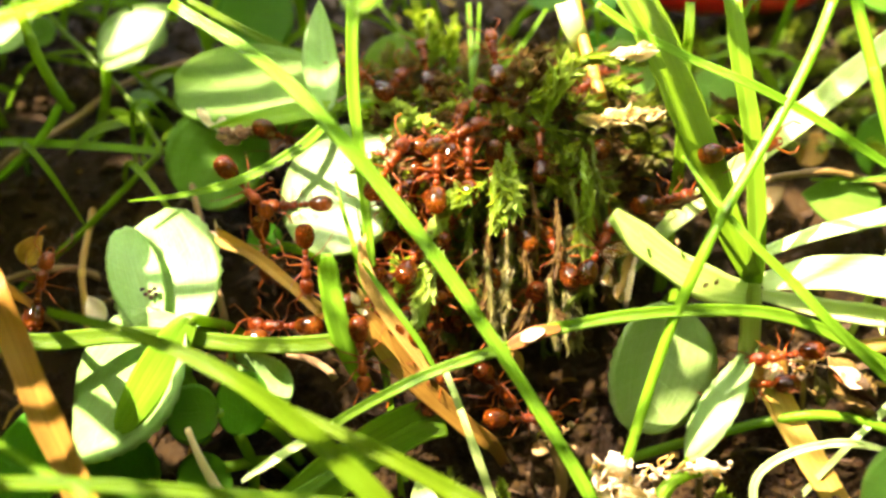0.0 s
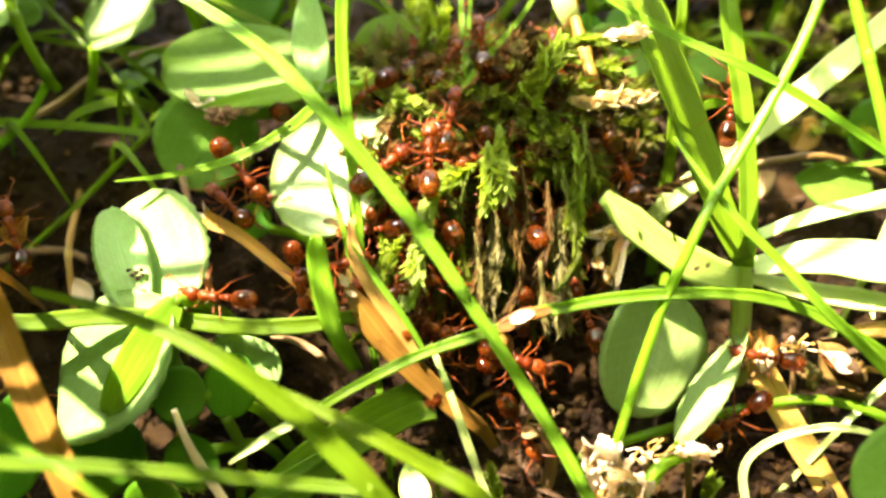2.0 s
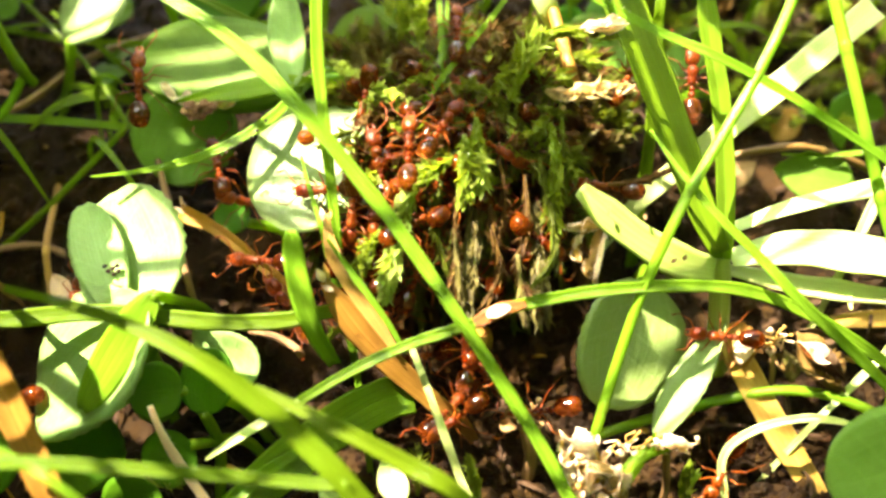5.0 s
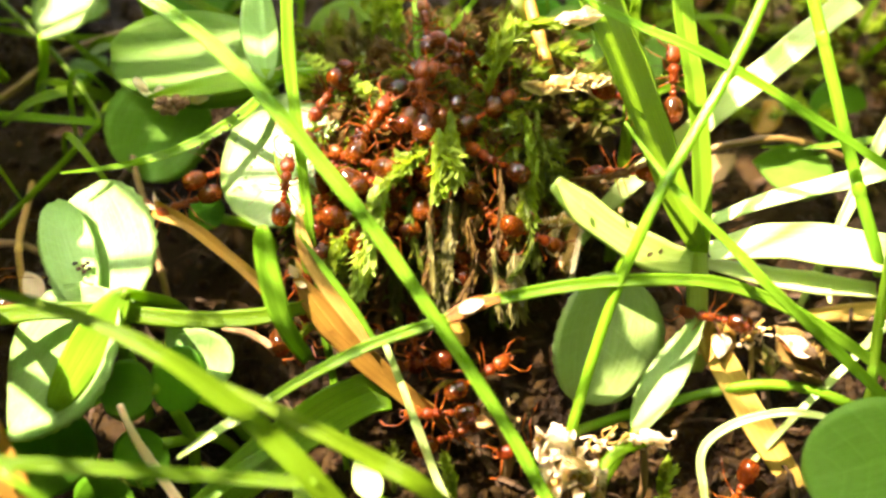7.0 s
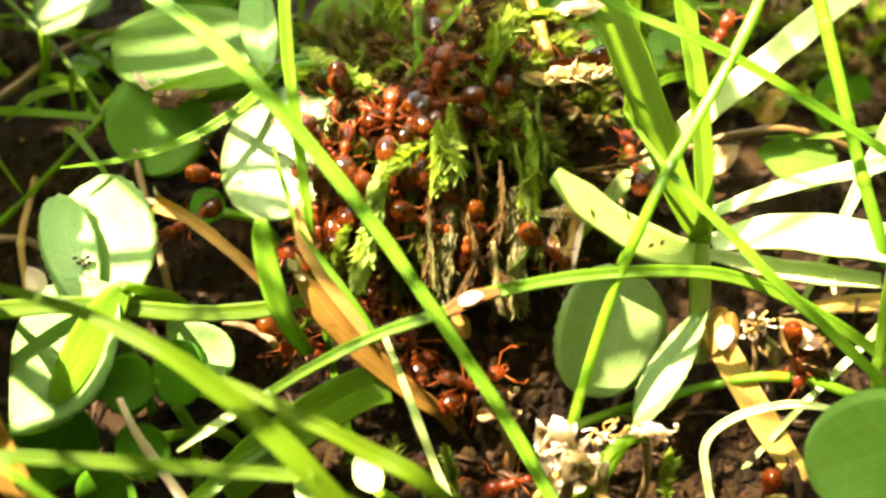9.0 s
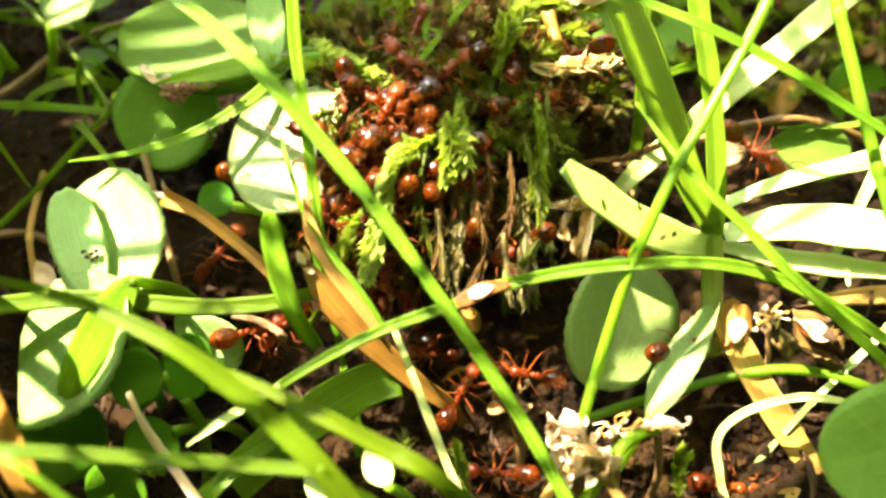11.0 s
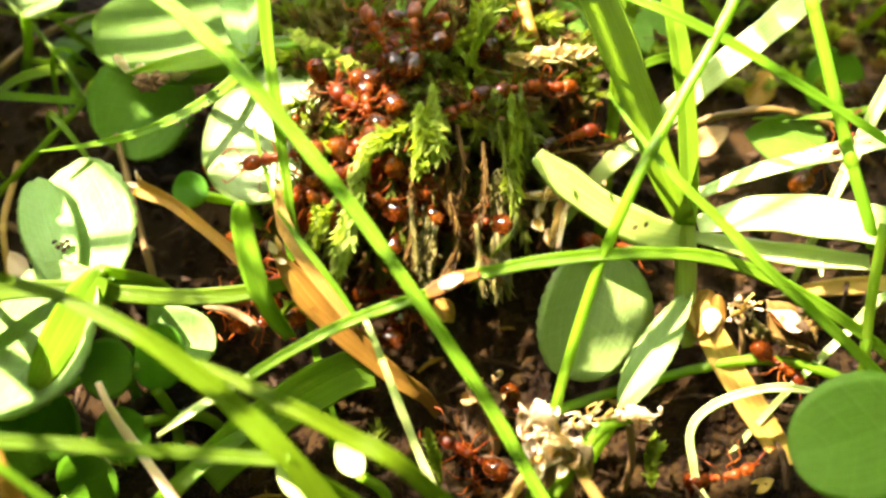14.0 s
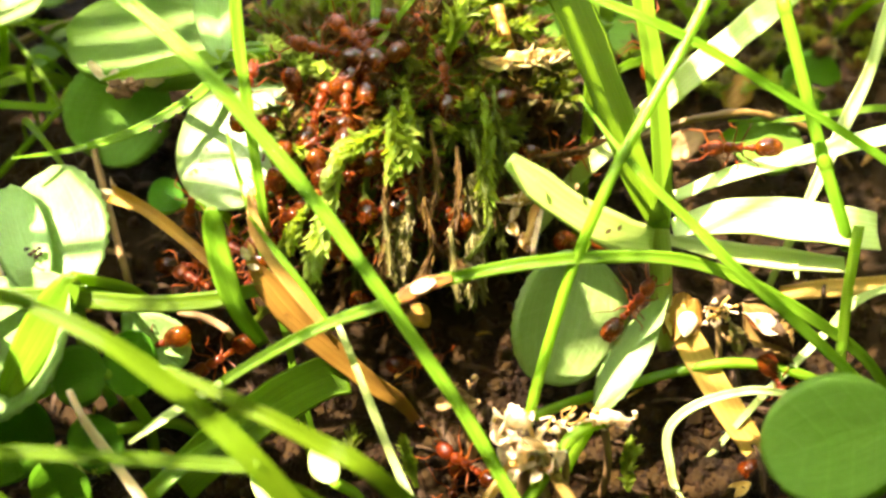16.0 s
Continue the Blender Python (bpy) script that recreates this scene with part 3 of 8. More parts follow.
grass_blade([(9.87, 40.75, 18.50), (10.94, 38.51, 17.32), (12.28, 35.42, 15.43), (13.42, 32.32, 13.67), (14.30, 29.85, 12.16), (15.37, 27.76, 10.71)], 2.0, "broad ribbed green grass blade rising from a tuft", GRASS_SHADED, ribs=0.07, profile=(1.0, 1.05, 1.0, 0.9, 0.75, 0.5), fold=0.3, plant_of=tuft)
grass_blade([(14.14, 37.93, 20.10), (14.55, 35.37, 18.00), (15.06, 32.81, 15.90), (15.43, 30.74, 13.68), (15.59, 28.85, 11.61), (15.50, 27.67, 10.38)], 1.05, "upright bright green grass blade in a tuft", ribs=0.06, profile=(0.9, 1, 0.95, 0.9, 0.9, 0.8), fold=0.4, plant_of=tuft)
grass_blade([(7.13, 35.57, 21.35), (8.96, 34.57, 20.53), (11.57, 33.52, 19.69), (14.18, 32.65, 19.00), (17.00, 31.97, 17.81), (19.51, 31.01, 16.65), (24.24, 30.37, 13.71), (26.82, 29.33, 12.40), (30.02, 27.99, 10.73)], 0.45, "thin straight green grass blade crossing the tuft", root="b", profile=(0.8, 1, 1, 1))
stem("grass_stalk", [(18.29, 36.10, 21.22), (17.25, 34.07, 19.53), (15.99, 32.13, 17.94), (14.37, 29.99, 16.17), (13.06, 28.26, 14.73), (12.02, 26.63, 13.39), (10.82, 24.63, 11.21), (9.86, 22.58, 9.00), (9.10, 20.69, 6.93), (8.76, 19.78, 5.67)], 0.26, "long thin bright green grass stem", GRASS, "grass", "b", "grass stalks")
grass_blade([(11.37, 30.90, 16.11), (12.71, 29.25, 15.03), (14.25, 27.45, 14.07), (16.11, 26.02, 12.92), (18.09, 24.39, 11.59), (22.16, 23.00, 8.02), (24.39, 21.74, 6.28), (26.49, 20.51, 4.32)], 0.55, "pale-tipped green grass blade slanting over the tuft", root="b", profile=(0.25, 0.8, 1, 1, 1))
grass_blade([(24.82, 40.17, 16.19), (22.30, 38.48, 15.04), (19.76, 36.73, 13.97), (17.66, 35.45, 12.91), (16.02, 34.64, 11.59)], 1.45, "pale sunlit grass blade striped with shadows", GRASS_PALE_LIT, ribs=0.05, profile=(1, 1, 0.95, 0.8, 0.4), fold=0.15, root="b")
stem("grass_stalk", [(19.70, 41.20, 21.60), (20.55, 38.80, 19.75), (21.30, 36.37, 17.84), (21.96, 34.11, 16.10), (22.70, 31.90, 14.14), (23.62, 29.79, 12.00), (24.59, 28.21, 10.02), (25.20, 27.59, 8.53)], 0.30, "upright bright green grass stem", GRASS, "grass", "", "grass stalks")
stem("grass_stalk", [(25.33, 27.85, 10.00), (24.83, 25.41, 7.73), (24.73, 23.13, 5.08), (25.19, 22.26, 3.15)], 0.26, "upright pale green grass stem", GRASS, "grass", "b", "grass stalks")
grass_blade([(8.10, 28.95, 14.10), (9.38, 28.28, 13.16), (11.17, 27.67, 11.90), (13.28, 27.19, 10.75), (15.16, 27.23, 10.02)], 1.7, "broad blunt pale leaf blade with brown nicks", BLADE_CREAM_LIT, profile=(0.5, 0.9, 0.95, 1.05, 0.8), fold=0.15, face=Vector((-0.15, -0.5, 0.85)), plant_of=tuft)
grass_blade([(16.65, 29.80, 10.24), (19.54, 30.44, 11.11), (23.13, 30.97, 11.77), (26.95, 31.56, 12.36), (30.48, 32.08, 12.51)], 1.2, "bright sunlit grass blade spreading from the tuft", GRASS_PALE_LIT, face=Vector((-0.25, -0.2, 0.95)), profile=(0.5, 0.9, 1, 1), fold=0.2, root="b", plant_of=tuft)
grass_blade([(16.47, 28.53, 9.26), (19.46, 28.67, 9.87), (22.81, 28.45, 9.70), (26.59, 28.06, 9.15)], 2.25, "broad sunlit grass blade with thin shadows", GRASS_PALE_LIT, ribs=0.05, face=Vector((-0.25, -0.2, 0.95)), profile=(0.5, 0.9, 1, 0.95), fold=0.15, plant_of=tuft)
grass_blade([(16.22, 28.21, 8.76), (19.39, 27.78, 8.17), (22.23, 27.44, 7.91), (25.30, 27.27, 7.53)], 1.2, "sunlit lower grass blade with a ragged edge", GRASS_PALE_LIT, face=Vector((-0.25, -0.2, 0.95)), profile=(0.6, 1, 1, 0.7), fold=0.2, plant_of=tuft)
grass_blade([(22.62, 27.32, 7.95), (22.65, 26.90, 7.75), (22.69, 26.49, 7.55)], 0.4, "pale torn strip hanging from a grass blade", GRASS_PALE_LIT, profile=(1, 0.8, 0.3), plant_of=tuft, rib=False)
grass_blade([(26.26, 34.28, 11.17), (27.10, 35.63, 12.85), (27.70, 37.29, 14.77), (28.26, 38.65, 15.82)], 0.75, "pale folded grass blade", GRASS_PALE_LIT, profile=(0.3, 1, 0.9, 0.8), fold=0.5, root="a")
grass_blade([(20.70, 35.60, 9.66), (23.93, 35.32, 9.96), (26.90, 35.46, 10.31), (29.63, 35.48, 10.33)], 0.4, "thin green grass blade behind the tuft", GRASS, root="b", profile=(0.3, 1, 1, 1))
grass_blade([(24.60, 25.05, 4.67), (25.58, 25.79, 5.88), (26.75, 26.34, 6.30), (28.20, 26.66, 6.55)], 0.5, "thin pale green grass blade near the soil", GRASS_PALE_LIT, root="a", profile=(0.6, 1, 1, 0.8))
grass_blade([(15.44, 27.67, 10.38), (15.87, 26.61, 7.96), (16.22, 25.57, 5.30), (16.86, 25.14, 3.14)], 1.15, "grass sheath at the foot of the tuft, lightened to cream for sunlight", BLADE_CREAM_LIT, profile=(1, 1, 0.9, 0.8), fold=-0.5, plant_of=tuft)
grass_blade([(16.63, 25.98, 5.77), (17.95, 24.29, 4.00), (19.62, 22.39, 1.93), (21.17, 20.81, 0.13), (22.43, 19.44, -1.51)], 1.6, "flattened dry yellow straw on the soil", STRAW_PALE, ribs=0.06, profile=(0.9, 1, 0.9, 0.75), fold=0.25)
grass_blade([(16.97, 18.43, -0.51), (16.32, 19.73, 1.14), (16.08, 20.55, 2.42), (16.52, 21.11, 3.36), (17.76, 21.47, 4.41), (19.81, 21.73, 4.87), (21.49, 21.62, 4.79), (22.70, 21.47, 4.43)], 0.48, "arched pale green grass blade", GRASS_PALE_LIT, profile=(0.7, 0.8, 0.9, 1, 1, 0.9, 0.5), root="a", fold=0.3)
stem("runner", [(15.00, 23.45, 2.91), (17.03, 23.75, 3.40), (19.34, 23.93, 3.80), (21.84, 23.76, 3.67), (24.19, 23.10, 3.16), (26.53, 22.03, 2.33)], 0.27, "arching olive green runner stem", GRASS, "plant stem", "ab")
grass_blade([(-19.32, 23.85, 15.40), (-18.20, 21.63, 13.97), (-17.15, 19.67, 12.63), (-16.06, 17.83, 11.12), (-14.74, 15.62, 9.32)], 1.35, "dry tan straw blade with brown streaks", STRAW, ribs=0.07, profile=(0.8, 0.95, 1, 1, 1), fold=0.3, root="ab")
torn_straw = grass_blade([(-4.12, 26.04, 10.85), (-3.29, 25.19, 9.82), (-2.05, 24.24, 8.31), (-0.51, 23.46, 6.69), (1.21, 22.74, 4.85), (2.60, 22.42, 3.33), (3.37, 22.35, 1.25)], 1.25, "dry orange-brown straw blade with a torn split tip", STRAW, ribs=0.07, profile=(0.35, 0.9, 1.1, 1, 0.9, 0.75, 0.6, 0.4), fold=0.3)
part("pale_strip", blade_mesh("pale_strip", [(-3.97, 28.30, 13.09), (-3.65, 26.94, 11.92), (-2.83, 25.90, 10.86), (-1.70, 24.81, 9.38), (-0.60, 23.74, 7.79)], 0.95, STRAW_PALE, profile=(0.25, 0.75, 0.9, 0.7, 0.4), fold=0.45, thick=0.15, wave=0.05, ribs=0.05), torn_straw, "pale cream strip along the straw")
for n, (a, b, w) in enumerate((((-4.11, 28.22, 12.66), (-4.26, 28.72, 13.17), 0.3), ((-3.87, 28.12, 12.57), (-3.76, 28.64, 13.10), 0.25), ((-4.05, 25.91, 10.88), (-4.45, 26.38, 11.37), 0.45), ((-3.86, 26.01, 10.96), (-4.12, 26.59, 11.53), 0.3), ((-3.61, 25.59, 10.63), (-4.20, 25.71, 10.85), 0.3))):
    part("fray", leaf_mesh("fray", a, b, w, (PETAL, STRAW_PALE)[n % 2], shape="lance", fold=0.3, ripple=0.06, teeth=0.08, thick=0.06, seed=n), torn_straw)
grass_blade([(-3.83, 26.89, 12.96), (-2.49, 25.45, 11.79), (-1.16, 24.24, 10.29), (-0.21, 23.26, 8.84)], 0.35, "thin green grass strip along the straw", GRASS, profile=(0.4, 1, 0.9, 0.5))
frayed = grass_blade([(-12.29, 31.96, 9.04), (-10.38, 30.92, 8.93), (-8.08, 29.02, 8.60), (-6.00, 27.17, 8.32)], 0.72, "dry golden brown stalk with a frayed end", STRAW_DARK, ribs=0.08, profile=(1.35, 0.95, 0.85, 0.9), fold=0.7, thick=0.4)
for n, (dx, dy, dz, w) in enumerate(((-0.25, 0.75, 0.55, 0.2), (-0.75, 0.15, 0.25, 0.3), (-0.1, 0.45, 0.75, 0.12), (-0.6, 0.5, -0.15, 0.22), (0.15, 0.2, 0.6, 0.14))):
    tuftlet = Vector((-12.15, 31.90, 9.05))
    part("fray", leaf_mesh("fray", tuftlet, tuftlet + Vector((dx, dy, dz)), w, PETAL, shape="lance", fold=0.3, ripple=0.08, thick=0.05, seed=n), frayed, "pale frayed fibre")
grass_blade([(-5.43, 26.96, 13.53), (-5.32, 25.94, 12.43), (-5.02, 24.83, 11.27), (-4.54, 23.93, 9.75), (-3.70, 23.47, 7.44)], 1.05, "stubby blunt green grass shoot", GRASS, profile=(0.45, 0.82, 0.96, 1, 1, 1, 1, 1, 1, 1, 1, 0.95, 0.9, 0.85, 0.8, 0.7, 0.6), fold=0.4, thick=0.3)
grass_blade([(0.10, 23.10, 5.14), (-1.26, 22.80, 5.13), (-3.48, 21.66, 4.82), (-5.88, 19.85, 4.36), (-7.99, 18.17, 3.62)], 2.3, "broad green grass blade with a blunt torn end, in shade", GRASS_SHADED, ribs=0.05, profile=(0.85, 1, 1, 1, 1), fold=0.12, thick=0.15)
grass_blade([(-4.57, 20.79, 4.59), (-6.13, 19.58, 4.87), (-8.15, 17.89, 4.76)], 0.9, "light green grass blade near the soil", GRASS, profile=(0.4, 1, 1), root="b")
grass_blade([(0.08, 23.04, 9.70), (0.86, 21.49, 8.43), (1.68, 19.78, 6.91), (2.79, 17.68, 4.67)], 0.42, "thin whitish green grass blade", GRASS_PALE_LIT, profile=(0.7, 1, 1, 1), root="b")
stem("dry_twig", [(-8.07, 25.33, 7.64), (-6.76, 24.95, 7.60), (-5.72, 24.35, 7.50), (-5.38, 24.00, 7.22)], 0.2, "short brown dry twig", TWIG, "twig", knots=0.1, joints=())
stem("dead_sprig", [(-11.54, 19.93, 9.65), (-11.13, 19.14, 8.36), (-10.47, 18.39, 6.45)], 0.24, "broken pinkish dry grass stub", PETAL, "twig", "b", profile=(0.6, 1, 1), knots=0.1, joints=())
stem("dry_twig", [(-22.89, 41.56, 8.57), (-20.32, 43.56, 9.58), (-17.34, 44.90, 10.06), (-14.30, 45.85, 10.22)], 0.22, "thin pale brown dry stalk on the soil", TWIG, "twig", "ab", knots=0.1, joints=())
stem("dry_twig", [(-25.85, 32.11, 4.67), (-23.57, 32.61, 5.10), (-21.45, 32.99, 4.90), (-19.69, 32.85, 4.03)], 0.22, "thin pale brown dry stalk on the soil", TWIG, "twig", "ab", knots=0.1, joints=())
stem("dry_twig", [(-20.16, 31.48, 6.78), (-19.77, 29.48, 5.79), (-19.19, 27.04, 4.44)], 0.2, "thin pale brown dry stalk", STRAW_PALE, "twig", "ab", knots=0.1)
stem("dry_twig", [(-14.45, 36.01, 7.96), (-13.99, 34.67, 7.50), (-13.46, 33.09, 6.86)], 0.2, "thin pale brown dry stalk", TWIG, "twig", "ab", knots=0.1, joints=())
grass_blade([(23.62, 28.69, 3.06), (25.82, 28.85, 3.19), (30.48, 29.35, 2.94)], 1.0, "dry tan straw lying on the soil", STRAW_PALE, profile=(0.8, 1, 1), fold=0.3)

# ---- leaves ----
leaf((-12.90, 24.92, 9.21), (-14.90, 31.46, 11.46), 6.3, "round pale green clover leaf with toothed edge in sunlight", shape="round", roll=-13, teeth=0.025, fold=0.06, stalk=[(-12.79, 25.05, 8.02), (-13.91, 24.86, 3.98)])
leaf((-14.14, 25.14, 9.65), (-16.34, 30.17, 11.79), 2.7, "small shaded clover leaflet folded beside a larger one", shape="round", roll=4, fold=0.1, teeth=0.02)
leaf((-12.37, 25.08, 10.64), (-18.49, 20.67, 5.03), 6.4, "long sunlit clover leaf with a deep fold", shape="ovate", teeth=0.02, fold=0.2, roll=28)
leaf((-11.86, 25.04, 11.39), (-15.44, 20.78, 7.60), 2.0, "bright green tongue-shaped leaflet over the clover leaf", GRASS, shape="round", fold=0.1)
big_leaf = leaf((-5.35, 37.97, 13.52), (-15.34, 39.75, 12.96), 5.5, "large grey-green clover leaf striped with grass shadows", LEAF_HALF_SHADED, shape="round", roll=6, fold=0.1)
part("rim", blade_mesh("rim", [(-13.55, 37.60, 12.90), (-12.67, 36.90, 12.59), (-11.17, 36.61, 12.49), (-9.31, 36.78, 12.77), (-7.14, 37.00, 13.23), (-5.14, 37.67, 14.05)], 0.3, PETAL, profile=(0.5, 1.2, 0.7, 0.9, 0.8, 0.4), fold=0.3, wave=0.5), big_leaf, "pale dried rolled rim")
part("frill", leaf_mesh("frill", (-12.70, 36.95, 12.75), (-13.47, 37.54, 13.23), 0.5, PETAL, ripple=0.2, teeth=0.2, seed=2), big_leaf, "pale dried frill")
part("frill", leaf_mesh("frill", (-10.53, 36.52, 12.54), (-9.44, 36.49, 12.66), 0.5, PETAL, ripple=0.2, teeth=0.2, seed=3), big_leaf, "pale dried frill")
part("frill", leaf_mesh("frill", (-12.37, 36.52, 12.53), (-11.91, 37.11, 13.02), 0.5, PETAL, ripple=0.2, teeth=0.2, seed=5), big_leaf, "pale dried frill")
leaf((-5.11, 36.87, 14.02), (-12.65, 36.24, 13.02), 1.35, "curled bright underside of a clover leaf edge", LEAF_LIGHT, shape="lance", fold=0.3, roll=20)
leaf((-11.21, 39.67, 10.99), (-14.92, 36.11, 7.39), 6.2, "half-shaded green clover leaf under a larger one", LEAF_HALF_SHADED, shape="round", teeth=0.02)
leaf((-2.83, 35.92, 13.14), (-7.29, 30.25, 10.01), 7.0, "sunlit grey-green clover leaf beside the moss", shape="round", roll=18, fold=0.05)
leaf((-6.15, 36.61, 13.69), (-6.76, 41.82, 17.32), 2.0, "upright folded clover leaf with sunlit streaks", shape="ovate", fold=0.5, roll=-15)
leaf((-10.61, 21.49, 8.35), (-12.99, 21.14, 8.69), 2.9, "small round green leaflet, coloured dark for shade", LEAF_SHADED, shape="round", fold=0.1)
leaf((-9.69, 20.65, 7.54), (-9.28, 23.09, 9.54), 2.6, "small round green leaflet, coloured dark for shade", LEAF_SHADED, shape="round", fold=0.1)
leaf((-10.32, 19.76, 6.29), (-12.47, 18.72, 5.41), 2.9, "small round green leaflet", LEAF_SHADED, shape="round", fold=0.1)
leaf((-15.31, 21.99, 5.49), (-17.64, 18.30, 3.09), 4.6, "shaded green clover leaf near the soil", LEAF_SHADED, shape="ovate", teeth=0.02)
leaf((-21.03, 18.09, 3.54), (-20.40, 23.09, 6.35), 3.6, "shaded green clover leaf near the soil", LEAF_SHADED, shape="ovate")
leaf((11.91, 27.86, 8.44), (9.99, 22.57, 4.34), 6.8, "round green leaf, half in shade", LEAF, shape="round", teeth=0.015, roll=-25, fold=0.22)
leaf((12.40, 20.96, 4.07), (16.45, 26.50, 6.84), 1.95, "folded narrow leaf, sunlit along its midrib", shape="ovate", fold=0.4, teeth=0.03, roll=-36)
leaf((24.86, 34.53, 8.21), (20.22, 35.00, 9.20), 3.2, "grey-green clover leaf under a grass blade", LEAF_HALF_SHADED, shape="ovate", fold=0.1)
leaf((24.53, 17.89, 9.25), (18.27, 16.26, 8.62), 5.6, "round green leaf standing above the soil", LEAF_HALF_SHADED, shape="round", roll=10)
leaf((-14.34, 17.07, 3.56), (-11.97, 18.09, 4.98), 3.4, "small round green leaflet", LEAF_SHADED, shape="round")
# white leaflets: sunlight is put into their colour
leaf((-0.32, 17.57, 4.56), (-1.28, 19.27, 5.69), 1.6, "small white sunlit leaflet", GRASS_PALE_LIT, shape="ovate", fold=0.3, roll=-20)
leaf((-2.67, 17.12, 3.48), (-4.40, 18.31, 4.41), 1.6, "small white sunlit leaflet", GRASS_PALE_LIT, shape="ovate", fold=0.3, roll=-20)
leaf((-20.08, 42.49, 11.95), (-16.26, 45.88, 14.11), 4.6, "green clover leaf with sunlit streaks", shape="ovate", fold=0.25, roll=-28)
leaf((-27.07, 43.39, 12.63), (-24.32, 45.88, 14.05), 4.2, "green clover leaf behind grass stems", shape="ovate", roll=-28)
leaf((-4.95, 43.69, 10.46), (-0.12, 44.49, 11.15), 4.2, "shaded green clover leaf behind the moss", LEAF_HALF_SHADED, shape="round")
leaf((-13.72, 46.67, 10.25), (-10.15, 49.43, 12.55), 5.0, "shaded green clover leaf under tall grass", LEAF_SHADED, shape="round")
leaf((7.86, 41.59, 11.41), (11.86, 40.56, 10.59), 4.6, "green clover leaf behind dry moss", LEAF_HALF_SHADED, shape="round")
leaf((15.07, 43.16, 10.16), (17.84, 42.36, 9.53), 3.2, "green clover leaf behind the grass tuft", LEAF_HALF_SHADED, shape="round")
leaf((25.40, 40.60, 7.22), (29.13, 40.80, 7.37), 4.4, "shaded green clover leaf under tall grass", LEAF_SHADED, shape="round")
leaf((8.55, 44.13, 9.94), (13.30, 44.31, 10.08), 4.4, "green clover leaf behind the moss", LEAF_HALF_SHADED, shape="round")
leaf((-9.00, 32.40, 7.60), (-10.90, 33.20, 7.90), 2.0, "shaded green leaf beside the dry stalk", LEAF_SHADED, shape="round")

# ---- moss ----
moss_shoot([(0.10, 30.61, 12.60), (-0.30, 29.11, 12.05), (-0.74, 27.54, 11.35), (-1.15, 25.93, 10.45)], 1.3, 52, "bright yellow-green moss shoot hanging in sun", MOSS_PALE_LIT, spread=0.36, fat=0.95, droop=0.05, taper=(0.7, 1.1, 1.2, 0.8))
moss_shoot([(1.31, 31.95, 13.15), (0.45, 30.80, 13.11), (-0.39, 29.32, 12.66)], 1.2, 22, "bright green moss shoot in sun", MOSS_PALE_LIT, fat=1.4, spread=0.5)
moss_shoot([(2.70, 32.47, 14.23), (2.82, 31.03, 13.70), (2.67, 29.60, 12.78)], 1.3, 22, "green moss shoot hanging down", MOSS, fat=1.3, spread=0.5)
moss_shoot([(2.14, 31.59, 13.51), (1.27, 30.60, 13.72), (0.44, 29.93, 13.42)], 0.95, 32, "bright green moss shoot in sun", MOSS)
moss_shoot([(7.10, 33.64, 13.93), (7.33, 32.02, 13.12), (7.19, 30.25, 11.66), (7.34, 29.36, 10.94)], 1.2, 20, "green moss shoot hanging down", MOSS, spread=0.4, fat=1.2, droop=0.1)
moss_shoot([(5.13, 34.90, 14.31), (5.62, 35.49, 15.70), (5.70, 36.06, 16.69), (6.38, 36.34, 17.18)], 1.0, 28, "upright bright green moss tip", MOSS)
moss_shoot([(5.18, 37.10, 15.47), (7.16, 37.50, 16.46), (8.81, 37.20, 16.87), (9.96, 37.09, 16.79)], 1.1, 22, "green moss shoot with a pale tip", MOSS, spread=0.5)
moss_shoot([(6.95, 35.62, 14.27), (8.06, 35.20, 14.45), (9.48, 35.17, 14.69), (10.79, 35.28, 14.79)], 1.1, 26, "dry straw-coloured moss tip", MOSS_DRY, spread=0.55, fat=1.5)
moss_shoot([(-4.52, 39.23, 13.27), (-2.85, 37.19, 13.80), (-1.31, 35.74, 13.91), (0.17, 34.90, 13.88)], 1.2, 26, "yellow-green moss shoot over the mound", MOSS_PALE_LIT, fat=1.4)
moss_shoot([(5.50, 35.42, 15.38), (5.86, 35.70, 16.26), (6.23, 36.15, 17.15)], 1.7, 11, "pale translucent moss rosette in sun", MOSS_PALE_LIT, fat=1.1, spread=0.6)
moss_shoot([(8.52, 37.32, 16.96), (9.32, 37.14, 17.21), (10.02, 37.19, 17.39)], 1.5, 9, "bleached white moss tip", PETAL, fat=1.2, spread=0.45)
moss_shoot([(2.42, 31.81, 13.69), (3.24, 31.10, 13.63), (3.37, 30.10, 13.06)], 1.5, 10, "pale translucent moss tip in sun", MOSS_PALE_LIT, fat=1.1, spread=0.6)
moss_shoot([(-0.62, 27.95, 11.75), (-0.92, 26.76, 11.25), (-1.15, 25.76, 10.55)], 1.2, 34, "pale translucent moss tip in sun", MOSS_PALE_LIT, fat=0.9, spread=0.32, droop=0.1)
moss_shoot([(-4.12, 36.78, 12.55), (-2.53, 35.68, 12.95), (-0.71, 34.14, 12.99)], 0.8, 28, "yellow-green moss shoot over the mound", MOSS)


CARPET = []


